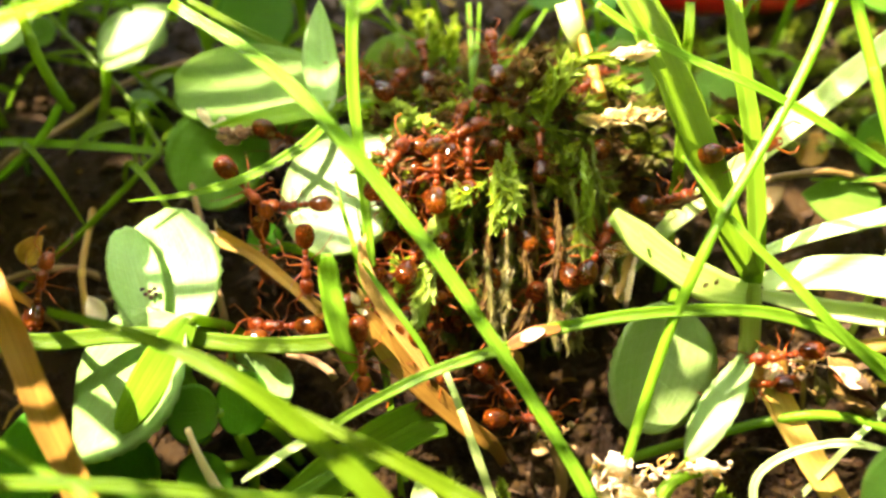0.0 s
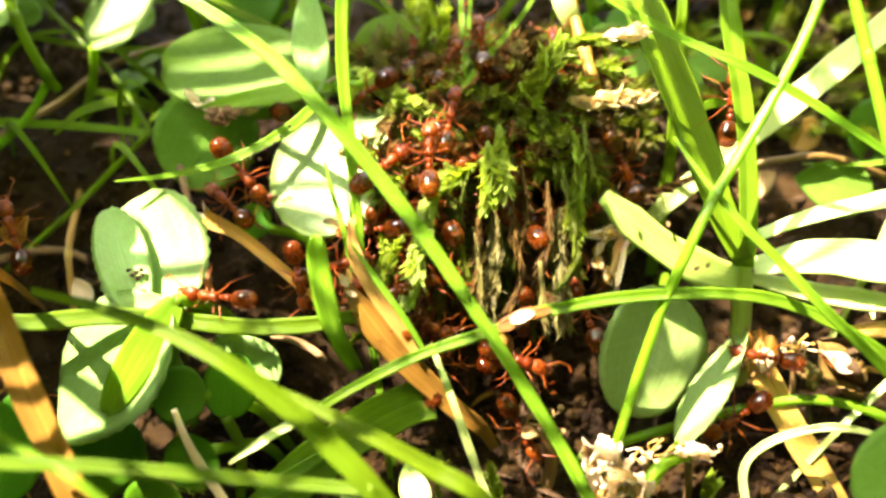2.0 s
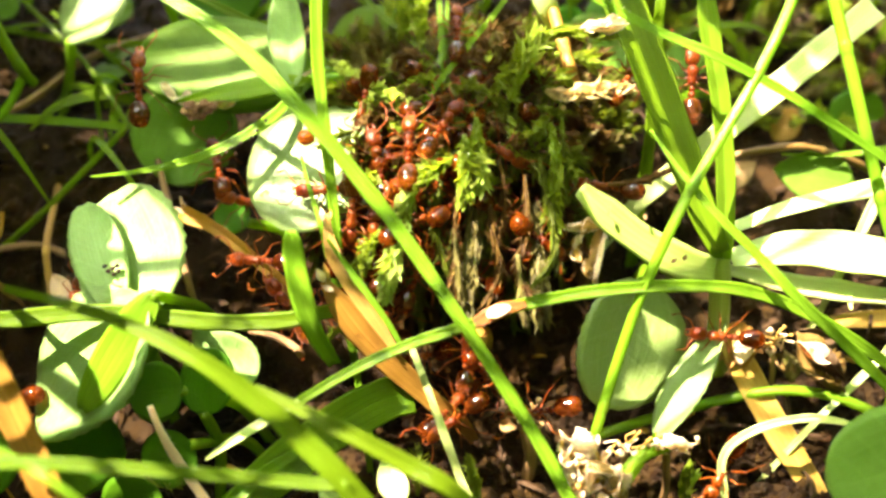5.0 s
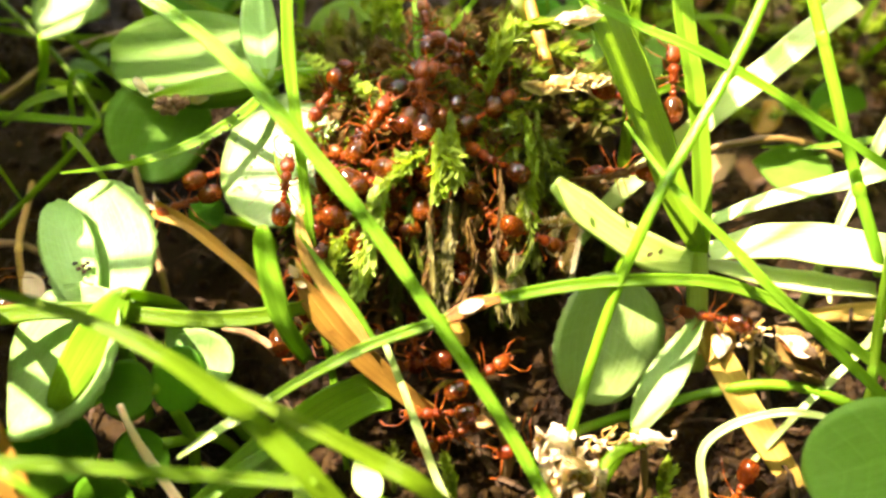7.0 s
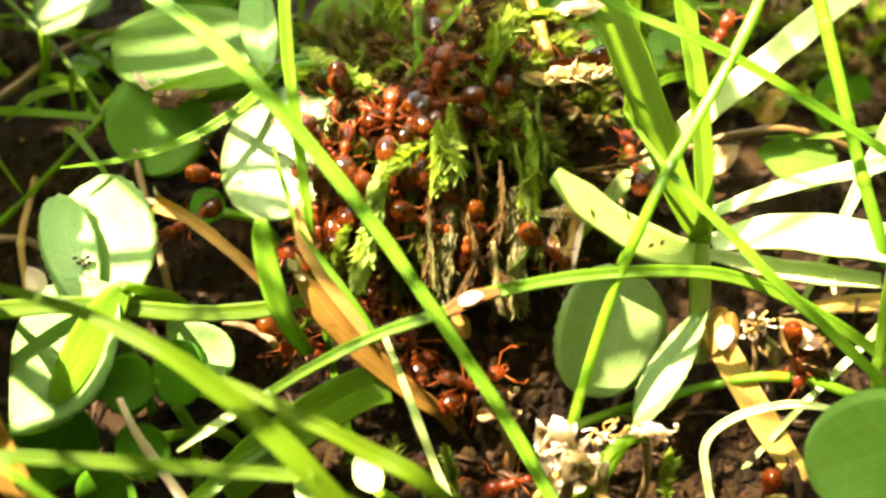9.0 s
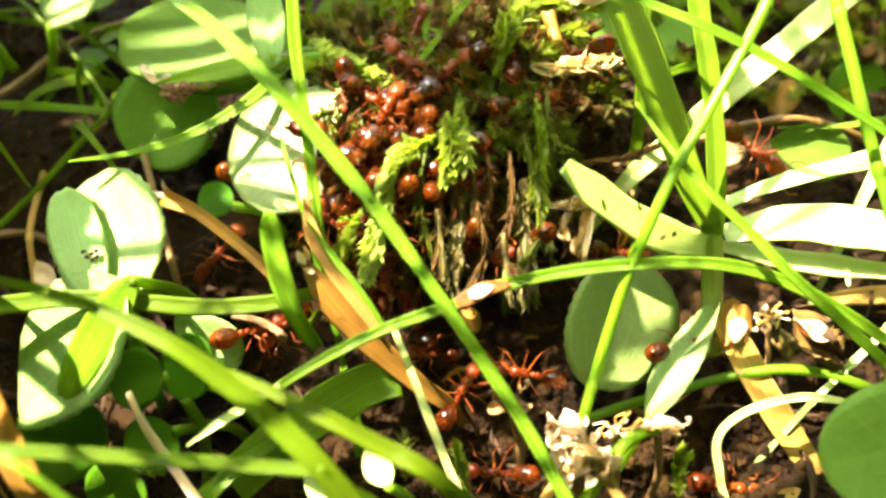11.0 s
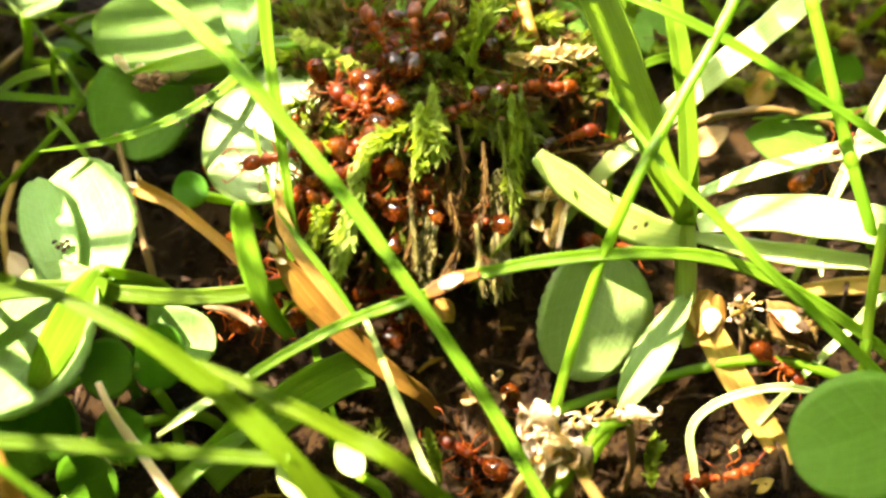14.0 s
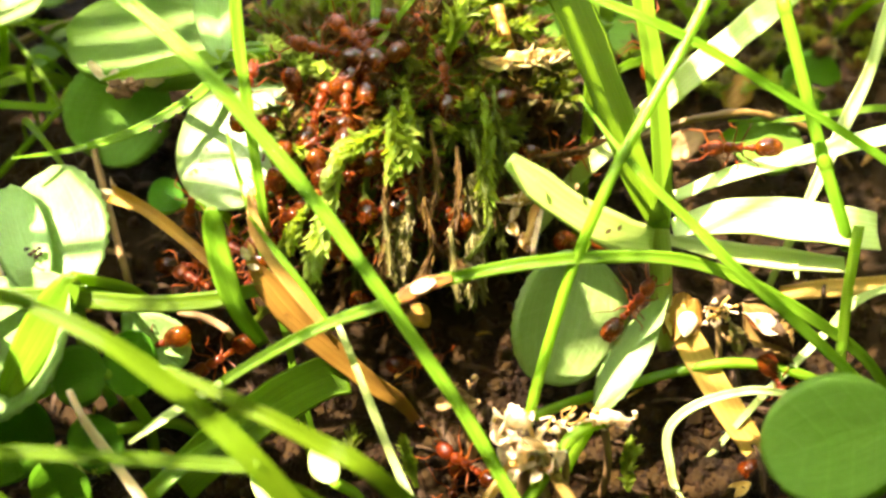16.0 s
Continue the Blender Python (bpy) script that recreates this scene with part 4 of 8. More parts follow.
def mound_shoots(count, seed, carpet):
    """Short shoots over the moss mound: brown and dark below, green above."""
    rnd = random.Random(seed)
    for _ in range(count):
        a = rnd.uniform(0, 6.2832)
        q = math.sqrt(rnd.random())
        x, y = 2.5 + 8.5 * q * math.cos(a), 37.0 + 5.5 * q * math.sin(a)
        z = soil_height(x, y)
        out = Vector((math.cos(a) * q, math.sin(a) * q, 0))
        p = Vector((x, y, z - 0.4))
        if out.y < -0.35:
            mid, end = p + out * 1.6 + Vector((0, -0.4, 0.5)), p + out * 2.4 + Vector((rnd.uniform(-0.6, 0.6), -1.0, rnd.uniform(-3.0, -1.0)))
            mat, lab = rnd.choice([(MOSS_BROWN, "brown withered moss shoot hanging from the mound"), (MOSS_SHADED, "dark green moss shoot hanging from the mound")])
        else:
            mid, end = p + out * 0.6 + Vector((rnd.uniform(-0.5, 0.5), 0, 1.0)), p + out * 1.5 + Vector((rnd.uniform(-1, 1), rnd.uniform(-1, 1), rnd.uniform(1.4, 2.6)))
            mat, lab = rnd.choice([(MOSS_BROWN, "brown withered moss shoot on the mound"), (MOSS_OLD, "olive old moss shoot on the mound"), (MOSS_SHADED, "dark green moss shoot on the mound")])
        moss_shoot([p, mid, end], rnd.uniform(0.9, 1.5), 13, lab, mat, spread=rnd.uniform(0.4, 1.1), fat=rnd.uniform(0.5, 0.9), carpet=carpet)


mound_shoots(420, 3, CARPET)
lay_carpet("moss_carpet", CARPET, "tangled brown and dark green moss covering the mound")


def face_shoots(count, seed):
    """Small tangled shoots over the front slope of the moss, where ants crawl in and out."""
    rnd = random.Random(seed)
    corners = [Vector(q) for q in ((-4.13, 38.21, 13.72), (8.57, 37.50, 14.79), (-3.26, 31.09, 12.15), (7.69, 31.63, 12.28))]
    for _ in range(count):
        u, v = rnd.random(), rnd.random()
        p = corners[0].lerp(corners[1], u).lerp(corners[2].lerp(corners[3], u), v)
        p += Vector((rnd.uniform(-0.5, 0.5), rnd.uniform(0, 0.9), rnd.uniform(-0.6, 0.1)))
        way = Vector((rnd.uniform(-1, 1), rnd.uniform(-1.0, 0.2), rnd.uniform(-0.5, 0.8))).normalized() * rnd.uniform(1.0, 2.2)
        bow = Vector((rnd.uniform(-0.4, 0.4), rnd.uniform(-0.4, 0.1), rnd.uniform(-0.1, 0.4)))
        pick = rnd.random()
        mat, lab = (MOSS_SHADED, "dark green moss shoot on the mound") if pick < 0.45 else (MOSS_BROWN, "brown withered moss shoot on the mound") if pick < 0.82 else (MOSS, "bright green moss shoot in sun")
        moss_shoot([p - way * 0.4, p + way * 0.2 + bow, p + way * 0.7 + Vector((0, 0, -0.3))], rnd.uniform(0.8, 1.3), 12, lab, mat, spread=rnd.uniform(0.5, 1.1), fat=rnd.uniform(0.6, 1.2))


face_shoots(130, 8)
def strand(pts, mat, ln):
    """A moss shoot hanging from the mound or standing by itself."""
    lab = {"moss": "bright green moss shoot in sun", "shaded_moss": "dark green moss shoot in shade", "brown_moss": "brown withered moss shoot hanging down", "dry_moss": "old straw-brown moss shoot hanging down"}[mat.name]
    if mat in (MOSS_BROWN, MOSS_SHADED):
        sway = random.Random(int(abs(pts[0][0]) * 100))
        pts = [Vector(q) + Vector((sway.uniform(-0.5, 0.5), 0, sway.uniform(-0.4, 0.4))) * n * 0.6 for n, q in enumerate(pts)]
        moss_shoot(pts, ln * 1.2, 20, lab, mat, spread=0.55, fat=0.45, droop=0.2, radius=0.09)
    elif mat is MOSS_DRY:
        moss_shoot(pts, ln * 1.6, 26, lab, MOSS_OLD, spread=0.28, fat=0.5, droop=0.2)
    else:
        moss_shoot(pts, ln * 1.1, 30, lab, mat, spread=0.7, fat=1.1)


strand([(2.39, 31.08, 12.83), (2.48, 29.28, 11.87), (2.72, 27.54, 10.44), (2.85, 25.92, 8.85)], MOSS_BROWN, 0.8)
strand([(3.90, 31.13, 12.37), (4.03, 29.23, 11.07), (3.96, 27.47, 9.62), (4.07, 25.60, 7.82)], MOSS_BROWN, 0.8)
strand([(5.78, 31.49, 12.42), (5.74, 29.23, 11.08), (5.53, 27.35, 9.79), (5.59, 25.71, 8.44)], MOSS_BROWN, 0.8)
strand([(6.50, 32.16, 12.97), (6.73, 30.11, 11.81), (7.03, 28.13, 10.18), (6.93, 26.93, 8.94)], MOSS_SHADED, 0.8)
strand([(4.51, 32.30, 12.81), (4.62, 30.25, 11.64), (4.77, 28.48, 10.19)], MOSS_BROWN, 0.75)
strand([(1.60, 31.22, 12.68), (1.46, 29.10, 11.20), (1.56, 27.47, 9.60)], MOSS_SHADED, 0.75)
strand([(2.16, 28.98, 11.36), (2.32, 27.26, 10.34), (2.50, 26.07, 9.36)], MOSS_DRY, 0.6)
strand([(5.35, 28.01, 10.33), (5.51, 26.58, 9.41), (5.63, 25.48, 8.51)], MOSS_DRY, 0.6)
strand([(3.31, 33.56, 14.36), (3.41, 31.81, 13.70), (3.26, 30.48, 12.86)], MOSS, 0.8)
strand([(7.67, 33.86, 14.12), (7.95, 32.46, 13.49), (8.05, 31.35, 12.58)], MOSS_SHADED, 0.8)
strand([(-0.76, 40.08, 13.99), (-0.45, 41.17, 14.89), (-0.62, 42.56, 15.38)], MOSS, 0.9)
strand([(0.49, 39.32, 14.02), (0.48, 40.52, 15.01), (0.64, 42.14, 15.69)], MOSS, 0.9)
strand([(-1.41, 41.75, 14.06), (-1.27, 43.16, 14.57), (-1.61, 44.59, 15.10)], MOSS, 0.9)
strand([(-2.67, 29.30, 10.94), (-2.36, 28.21, 10.70), (-2.61, 26.99, 10.21)], MOSS, 0.8)
strand([(-1.36, 28.72, 11.64), (-1.90, 27.71, 11.32), (-2.17, 26.84, 10.86)], MOSS, 0.8)
strand([(3.43, 17.97, 2.90), (3.16, 18.76, 3.77), (2.90, 19.54, 4.64)], MOSS, 0.7)
strand([(13.89, 18.02, 1.70), (13.80, 18.75, 2.78), (13.90, 19.32, 3.48)], MOSS, 1.0)
strand([(0.34, 18.85, 2.31), (0.10, 19.57, 3.38), (-0.16, 20.19, 4.00)], MOSS_SHADED, 0.9)
strand([(12.60, 24.63, 3.98), (12.16, 25.29, 5.17), (11.86, 25.98, 5.73)], MOSS_SHADED, 0.8)
strand([(-13.30, 19.16, 4.47), (-12.34, 18.73, 4.77), (-11.12, 18.30, 5.08)], MOSS, 0.7)
strand([(-4.31, 24.61, 7.73), (-3.43, 24.77, 8.51), (-2.59, 24.34, 8.16)], MOSS, 0.7)
strand([(7.61, 37.96, 15.54), (6.36, 37.10, 15.48), (5.27, 36.26, 15.42)], MOSS, 0.9)
strand([(4.04, 38.19, 15.71), (4.60, 38.41, 16.28), (5.31, 38.47, 16.59)], MOSS_BROWN, 0.9)
strand([(4.34, 37.73, 15.33), (5.05, 37.72, 15.72), (5.61, 37.79, 16.03)], MOSS_BROWN, 0.9)



def old_column(pts, seed, material, width):
    """A thick hanging shoot whose old leaves lie close along it."""
    rnd = random.Random(seed)
    for k in range(3):
        off = Vector((rnd.uniform(-width, width), rnd.uniform(-0.3, 0.3), rnd.uniform(-0.2, 0.2)))
        lean = Vector((rnd.uniform(-0.25, 0.25), 0, rnd.uniform(-0.3, 0.3)))
        moss_shoot([Vector(q) + off + lean * n for n, q in enumerate(pts)], 1.2, 17, "old olive-brown moss shoot hanging down", material, spread=0.4, fat=0.7, droop=0.25, radius=0.11, taper=(0.7, 1.0, 1.1, 0.9))


old_column([(3.36, 30.34, 11.17), (3.36, 29.18, 10.29), (3.39, 27.48, 9.74), (3.47, 26.06, 8.64)], 1, MOSS_OLD, 0.35)
old_column([(6.21, 30.67, 11.21), (6.43, 28.74, 9.81), (6.45, 27.10, 8.98), (6.51, 25.90, 8.20)], 2, MOSS_OLD, 0.35)
old_column([(8.90, 33.88, 12.33), (7.87, 32.05, 11.94), (7.36, 30.53, 11.29)], 4, MOSS_SHADED, 0.3)
cup = tagged(new("withered_rosette"), "shaggy brown withered rosette on top of the moss", "moss")
cup_rnd = random.Random(14)
for k in range(22):
    a = k * 2.4
    rim = Vector((math.cos(a), math.sin(a) * 0.7, 0))
    foot = Vector((5.05, 37.46, 15.05)) + rim * cup_rnd.uniform(0.15, 0.55)
    tip = foot + rim * cup_rnd.uniform(0.3, 1.0) + Vector((0, -0.15, cup_rnd.uniform(0.6, 1.5)))
    part("bract", leaf_mesh("bract", foot, tip, cup_rnd.uniform(0.22, 0.42), cup_rnd.choice((MOSS_OLD, TWIG, MOSS_BROWN)), nrm=(Vector((0, 0, 1)) - rim).normalized(), shape="lance", fold=0.4, curl=-0.3, ripple=0.08, thick=0.04, seed=k), cup)

MOSS_PATCH = []


def back_moss(count, seed, carpet):
    """Low olive moss on the soil beyond the tuft."""
    rnd = random.Random(seed)
    for _ in range(count):
        x, y = rnd.uniform(15, 36), rnd.uniform(41, 55)
        p = Vector((x, y, soil_height(x, y) - 0.3))
        way = Vector((rnd.uniform(-1, 1), rnd.uniform(-1, 0.4), rnd.uniform(0.6, 1.4))).normalized() * rnd.uniform(1.5, 3.2)
        moss_shoot([p, p + way * 0.5, p + way + Vector((0, -0.4, -0.3))], rnd.uniform(0.9, 1.5), 11, "", rnd.choice((MOSS_SHADED, MOSS_OLD, MOSS, MOSS_BROWN)), spread=0.6, carpet=carpet)


back_moss(170, 19, MOSS_PATCH)
lay_carpet("moss_patch", MOSS_PATCH, "low olive and brown moss on the soil beyond the tuft")

# yellow-brown stalks and thin grass behind the moss
stem("dry_stalk", [(7.38, 42.87, 16.34), (7.78, 40.76, 15.26), (8.17, 39.16, 14.59), (8.64, 37.35, 13.75), (9.52, 39.04, 10.62)], 0.33, "upright orange-brown dry stalk behind moss", STRAW, "stalk", "", joints=(0.5,))
grass_blade([(6.62, 42.01, 16.92), (7.08, 41.06, 16.15), (7.71, 40.93, 14.75), (8.36, 42.36, 12.05)], 1.2, "pale yellow-green grass sheath behind moss", GRASS_PALE_LIT, root="", profile=(0.9, 1, 0.7))
for pts, w in (
    ([(1.45, 43.73, 15.71), (1.56, 40.93, 14.70), (1.66, 38.45, 13.96)], 0.4),
    ([(2.09, 43.73, 15.71), (1.90, 40.93, 14.71), (1.72, 38.21, 13.76)], 0.3),
    ([(5.69, 41.77, 16.72), (4.43, 39.94, 15.85), (2.88, 38.13, 15.00)], 0.35),
    ([(-3.73, 44.59, 15.08), (-2.06, 42.24, 14.46), (0.18, 39.96, 13.90)], 0.4),
    ([(-14.27, 43.11, 16.38), (-11.44, 41.90, 15.41), (-8.92, 40.93, 14.63), (-7.04, 40.08, 13.95)], 0.55),
    ([(13.25, 41.15, 17.56), (13.17, 39.76, 16.41), (13.11, 38.99, 15.14)], 0.7),
    ([(-4.69, 41.06, 12.17), (-2.09, 41.69, 12.71), (0.20, 42.72, 12.93)], 0.45),
    ([(-25.43, 45.58, 10.56), (-21.21, 45.03, 10.15), (-15.93, 44.76, 9.96), (-12.77, 44.49, 9.76)], 0.5),
    ([(-21.88, 45.56, 11.87), (-19.11, 43.96, 10.57), (-17.03, 42.63, 9.49)], 0.4),
):
    grass_blade(pts, w, "thin green grass blade behind the moss", GRASS_SHADED, root="b", profile=(0.7, 1, 1))

# ---- withered marks ----
band = tagged(new("withered_sleeve"), "scorched orange and white band of withered grass", "grass")
part("sleeve", blade_mesh("sleeve", [(2.98, 22.93, 11.77), (3.44, 23.11, 11.92), (4.26, 23.41, 12.17), (5.35, 23.64, 12.24)], 0.69, RUST, profile=(0.6, 1, 1, 0.4), fold=0.3, thick=0.2), band, "orange-brown withered tissue")
part("white_spot", blade_mesh("white_spot", [(3.55, 23.12, 12.10), (4.05, 23.29, 12.22), (4.60, 23.44, 12.32)], 0.60, PETAL, profile=(0.45, 0.9, 1.0, 0.7, 0.25), fold=0.3, thick=0.2), band, "bleached white tissue")


# ---- dark specks on leaves ----
def speck(place, size, label, seed):
    """A crumb of dirt stuck on a leaf."""
    rnd = random.Random(seed)
    bm = bmesh.new()
    bmesh.ops.create_icosphere(bm, subdivisions=2, radius=1.0)
    for v in bm.verts:
        v.co = Vector((v.co.x * size, v.co.y * size, v.co.z * size * 0.6)) * rnd.uniform(0.6, 1.2) * MM
    me = bpy.data.meshes.new("dirt_speck")
    bm.to_mesh(me)
    bm.free()
    me.materials.append(CRUMB)
    ob = tagged(new("dirt_speck", me), label, "dirt", "dirt specks")
    ob.location = Vector(place) * MM
    return ob


for k, p in enumerate(((-14.37, 26.78, 10.85), (-14.15, 26.88, 10.94), (-14.59, 26.67, 10.77), (-14.09, 26.67, 10.77), (-14.75, 26.86, 10.92), (-14.31, 26.56, 10.68))):
    speck(p, 0.13, "dark crumb of dirt on a clover leaf", k)
for k, p in enumerate(((-11.62, 35.69, 13.28), (-11.26, 35.53, 13.15), (-10.90, 35.71, 13.31), (-11.44, 35.30, 12.96), (-11.08, 35.25, 12.92), (-10.66, 35.48, 13.12), (-11.74, 35.44, 13.07), (-10.42, 35.62, 13.23))):
    tagged(speck(p, 0.34, "rough crumb of dirt caught on a leaf edge", 60 + k), "rough crumb of dirt caught on a leaf edge", "dirt", "dirt specks").data.materials[0] = GRIT
for k, p in enumerate(((-9.18, 32.16, 13.38), (-8.95, 32.32, 13.50), (-8.47, 32.64, 13.51), (-8.74, 32.17, 13.25), (-7.80, 33.56, 13.50), (-7.40, 34.11, 13.69), (-8.06, 33.15, 13.42))):
    speck(p, 0.1, "black speck on a grass blade", 20 + k)


# ---- dry debris ----
def flake(base, tip, width, label, material, **kw):
    COUNT[0] += 1
    me = leaf_mesh("dry_flake", base, tip, width, material, seed=COUNT[0], fold=kw.pop("fold", 0.3), ripple=0.08, teeth=0.015, shape=kw.pop("shape", "ovate"), **kw)
    return tagged(new("dry_flake", me), label, "plant litter", "dry flakes")


def dry_head(centre, spread, count, label, seed, material=None, reach=(0.6, 1.7), foot=None, stalk_r=0.35):
    """A withered flower head: crumpled petals, curled filaments and a stalk."""
    rnd = random.Random(seed)
    centre = Vector(centre)
    thing = tagged(new("withered_flower"), label, "dry flower")
    for k in range(count):
        d = Vector((rnd.uniform(-1, 1), rnd.uniform(-0.8, 0.8), rnd.uniform(-0.35, 1.0))).normalized()
        b = centre + Vector((rnd.uniform(-1, 1) * spread[0], rnd.uniform(-1, 1) * spread[1], rnd.uniform(-0.5, 0.5) * spread[2]))
        ln = rnd.uniform(*reach) * rnd.uniform(0.5, 1.0)
        part("petal", leaf_mesh("petal", b, b + d * ln, ln * rnd.uniform(0.25, 0.8), material or PETAL, nrm=Vector((rnd.uniform(-1.1, 0.3), rnd.uniform(-0.8, 0.5), 1)).normalized(), shape=rnd.choice(("ovate", "lance", "obovate")), fold=rnd.uniform(0.2, 1.1), curl=rnd.uniform(-0.5, 0.6), ripple=0.16, teeth=0.22, cut=rnd.uniform(0, 0.4), thick=0.07, seed=seed * 50 + k), thing)
    for k in range(count):
        b = centre + Vector((rnd.uniform(-1, 1) * spread[0], rnd.uniform(-1, 1) * spread[1], rnd.uniform(-0.4, 0.2) * spread[2]))
        d = Vector((rnd.uniform(-0.9, 0.9), rnd.uniform(-0.8, 0.5), 1.0)).normalized() * rnd.uniform(0.4, 1.3)
        part("filament", tube_mesh("filament", [b, b + d * 0.5 + Vector((rnd.uniform(-0.3, 0.3), rnd.uniform(-0.2, 0.2), 0)), b + d], rnd.uniform(0.04, 0.08), material or rnd.choice((PETAL, STRAW_PALE)), profile=(1, 0.8, rnd.uniform(1.0, 2.4)), sides=6, knots=0.25, seed=k), thing)
    for k in range(4 if spread[2] > 0.6 else 0):
        b = centre + Vector((rnd.uniform(-0.5, 0.5) * spread[0], rnd.uniform(-0.5, 0.5) * spread[1], -0.5 * spread[2] + 0.25 * k))
        part("crumpled_bract", leaf_mesh("crumpled_bract", b, b + Vector((rnd.uniform(-1, 1), rnd.uniform(-0.4, 0.4), rnd.uniform(0.4, 1.0))).normalized() * 1.5, 1.3, material or PETAL, shape="round", fold=0.5, curl=rnd.uniform(-0.4, 0.4), ripple=0.2, teeth=0.2, thick=0.08, seed=seed + k), thing)
    low = Vector(foot) if foot else Vector((centre.x + 0.5, centre.y - 1.0, 0))
    low.z = soil_height(low.x, low.y) - 0.5
    part("stalk", tube_mesh("stalk", [centre, (centre + low) / 2 + Vector((0.3, -0.2, 0)), low], stalk_r, TWIG, knots=0.1), thing)
    return thing


dry_head((8.17, 19.24, 5.99), (0.8, 0.6, 1.0), 17, "bleached crumpled withered flower head above the soil", 3, reach=(0.8, 1.7))
dry_head((9.04, 18.03, 5.52), (0.9, 0.6, 0.8), 13, "bleached crumpled withered flower head above the soil", 5, reach=(0.8, 1.8))
dry_head((10.25, 19.60, 6.04), (0.9, 0.35, 0.25), 9, "bleached shreds of a withered flower above the soil", 4, reach=(0.4, 1.0), stalk_r=0.2)
dry_head((12.39, 19.81, 5.71), (0.9, 0.25, 0.15), 6, "bleached shreds of a withered flower above the soil", 6, reach=(0.4, 0.9), stalk_r=0.2)
stem("dry_stalk", [(9.40, 17.57, 4.63), (10.20, 18.51, 5.41), (11.17, 19.29, 5.92), (12.47, 19.78, 5.95)], 0.32, "green and brown withered flower stalk", LEAF_LIGHT, "stalk", "a", joints=())
stem("dry_stalk", [(7.44, 17.41, 5.00), (8.12, 18.17, 5.50), (8.83, 18.88, 5.83), (8.44, 19.76, 6.42)], 0.25, "pale brown withered flower stalk", STRAW_PALE, "stalk", "a", joints=())
stem("dry_stalk", [(8.04, 18.45, 6.22), (8.60, 18.40, 6.57), (9.21, 18.14, 6.50), (9.71, 17.72, 5.93), (10.16, 17.09, 4.80)], 0.3, "arched brown withered flower stalk", STALK, "stalk", "b", joints=())
stem("dry_stalk", [(11.70, 19.62, 6.32), (12.54, 19.68, 6.52), (13.49, 19.51, 6.27)], 0.3, "short bleached shred of a withered flower", PETAL, "stalk", "", profile=(1.0, 1.1, 0.3), knots=0.25, joints=())
dry_head((18.84, 25.50, 5.85), (0.55, 0.45, 0.45), 14, "white fibrous fuzz at the root collar of dry straw", 7, reach=(0.25, 0.7), stalk_r=0.15)
collar = tagged(new("root_collar"), "amber papery sheath round the foot of the tuft", "plant sheath")
for n, (a, b, w) in enumerate((((17.40, 26.70, 6.30), (16.60, 24.55, 5.00), 1.5), ((17.85, 26.45, 6.15), (17.50, 24.60, 4.80), 1.1), ((16.90, 26.50, 6.20), (16.20, 24.95, 5.05), 0.8))):
    part("papery_scale", leaf_mesh("papery_scale", a, b, w, STRAW, shape="ovate", fold=-0.35, ripple=0.07, teeth=0.05, seed=n), collar)
part("papery_scale", leaf_mesh("papery_scale", (17.55, 25.75, 5.95), (17.15, 24.65, 5.25), 1.0, PETAL, shape="ovate", fold=-0.3, ripple=0.08, teeth=0.08, seed=9), collar, "bleached papery scale")
husk = tagged(new("dry_husk"), "curled rust-brown dry leaf husk on the soil", "plant litter")
for n, (a, b, w, roll) in enumerate((((20.05, 26.27, 5.76), (22.94, 23.77, 3.46), 2.3, -40), ((20.82, 25.82, 5.80), (22.95, 24.08, 4.21), 1.3, 25), ((19.46, 25.66, 5.52), (20.32, 24.33, 3.84), 1.0, -30), ((19.13, 25.55, 5.04), (20.48, 24.53, 4.26), 0.8, 20), ((20.42, 26.57, 5.75), (22.80, 25.92, 5.28), 0.8, 10))):
    part("husk_blade", leaf_mesh("husk_blade", a, b, w, (STALK, BARK, MOSS_OLD, STALK, BARK)[n], shape="lance", roll=roll, fold=0.5, ripple=0.2, teeth=0.08, thick=0.08, seed=21 + n), husk)
# white piece: the sunlit patch of the husk, put in as colour
part("husk_rim", leaf_mesh("husk_rim", (20.17, 25.62, 6.01), (21.98, 24.72, 5.33), 0.95, PETAL, shape="obovate", roll=-25, fold=0.35, ripple=0.14, teeth=0.08, seed=22), husk, "inner face whitened for sunlight")
part("husk_edge", leaf_mesh("husk_edge", (20.32, 25.49, 5.78), (21.78, 24.54, 5.06), 0.45, RUST, shape="lance", fold=0.3, ripple=0.1, teeth=0.06, seed=27), husk, "rust-orange torn edge")
scrap = tagged(new("crumpled_scrap"), "bleached crumpled plant scrap under the moss", "plant litter")
scrap_line = [(9.23, 30.59, 9.97), (8.74, 29.79, 9.71), (8.43, 29.12, 9.30), (8.85, 28.53, 8.97), (9.22, 27.84, 8.44), (10.12, 30.48, 9.78), (7.61, 30.23, 9.78), (7.10, 29.88, 9.62)]
scrap_rnd = random.Random(33)
for a, b in zip(scrap_line, scrap_line[1:]):
    for _ in range(3):
        q, r = Vector(a), Vector(b)
        jitter = Vector([scrap_rnd.uniform(-0.18, 0.18) for _ in range(3)])
        part("fold", leaf_mesh("fold", q + jitter, r + jitter * 0.5, scrap_rnd.uniform(0.3, 0.65), scrap_rnd.choice((PETAL, STRAW_PALE, PETAL)), nrm=Vector((scrap_rnd.uniform(-1, 0.5), scrap_rnd.uniform(-1, 0.2), 0.8)).normalized(), shape="ovate", fold=scrap_rnd.uniform(0.2, 0.9), curl=scrap_rnd.uniform(-0.5, 0.5), ripple=0.14, teeth=0.2, thick=0.07, seed=scrap_rnd.randrange(999)), scrap)
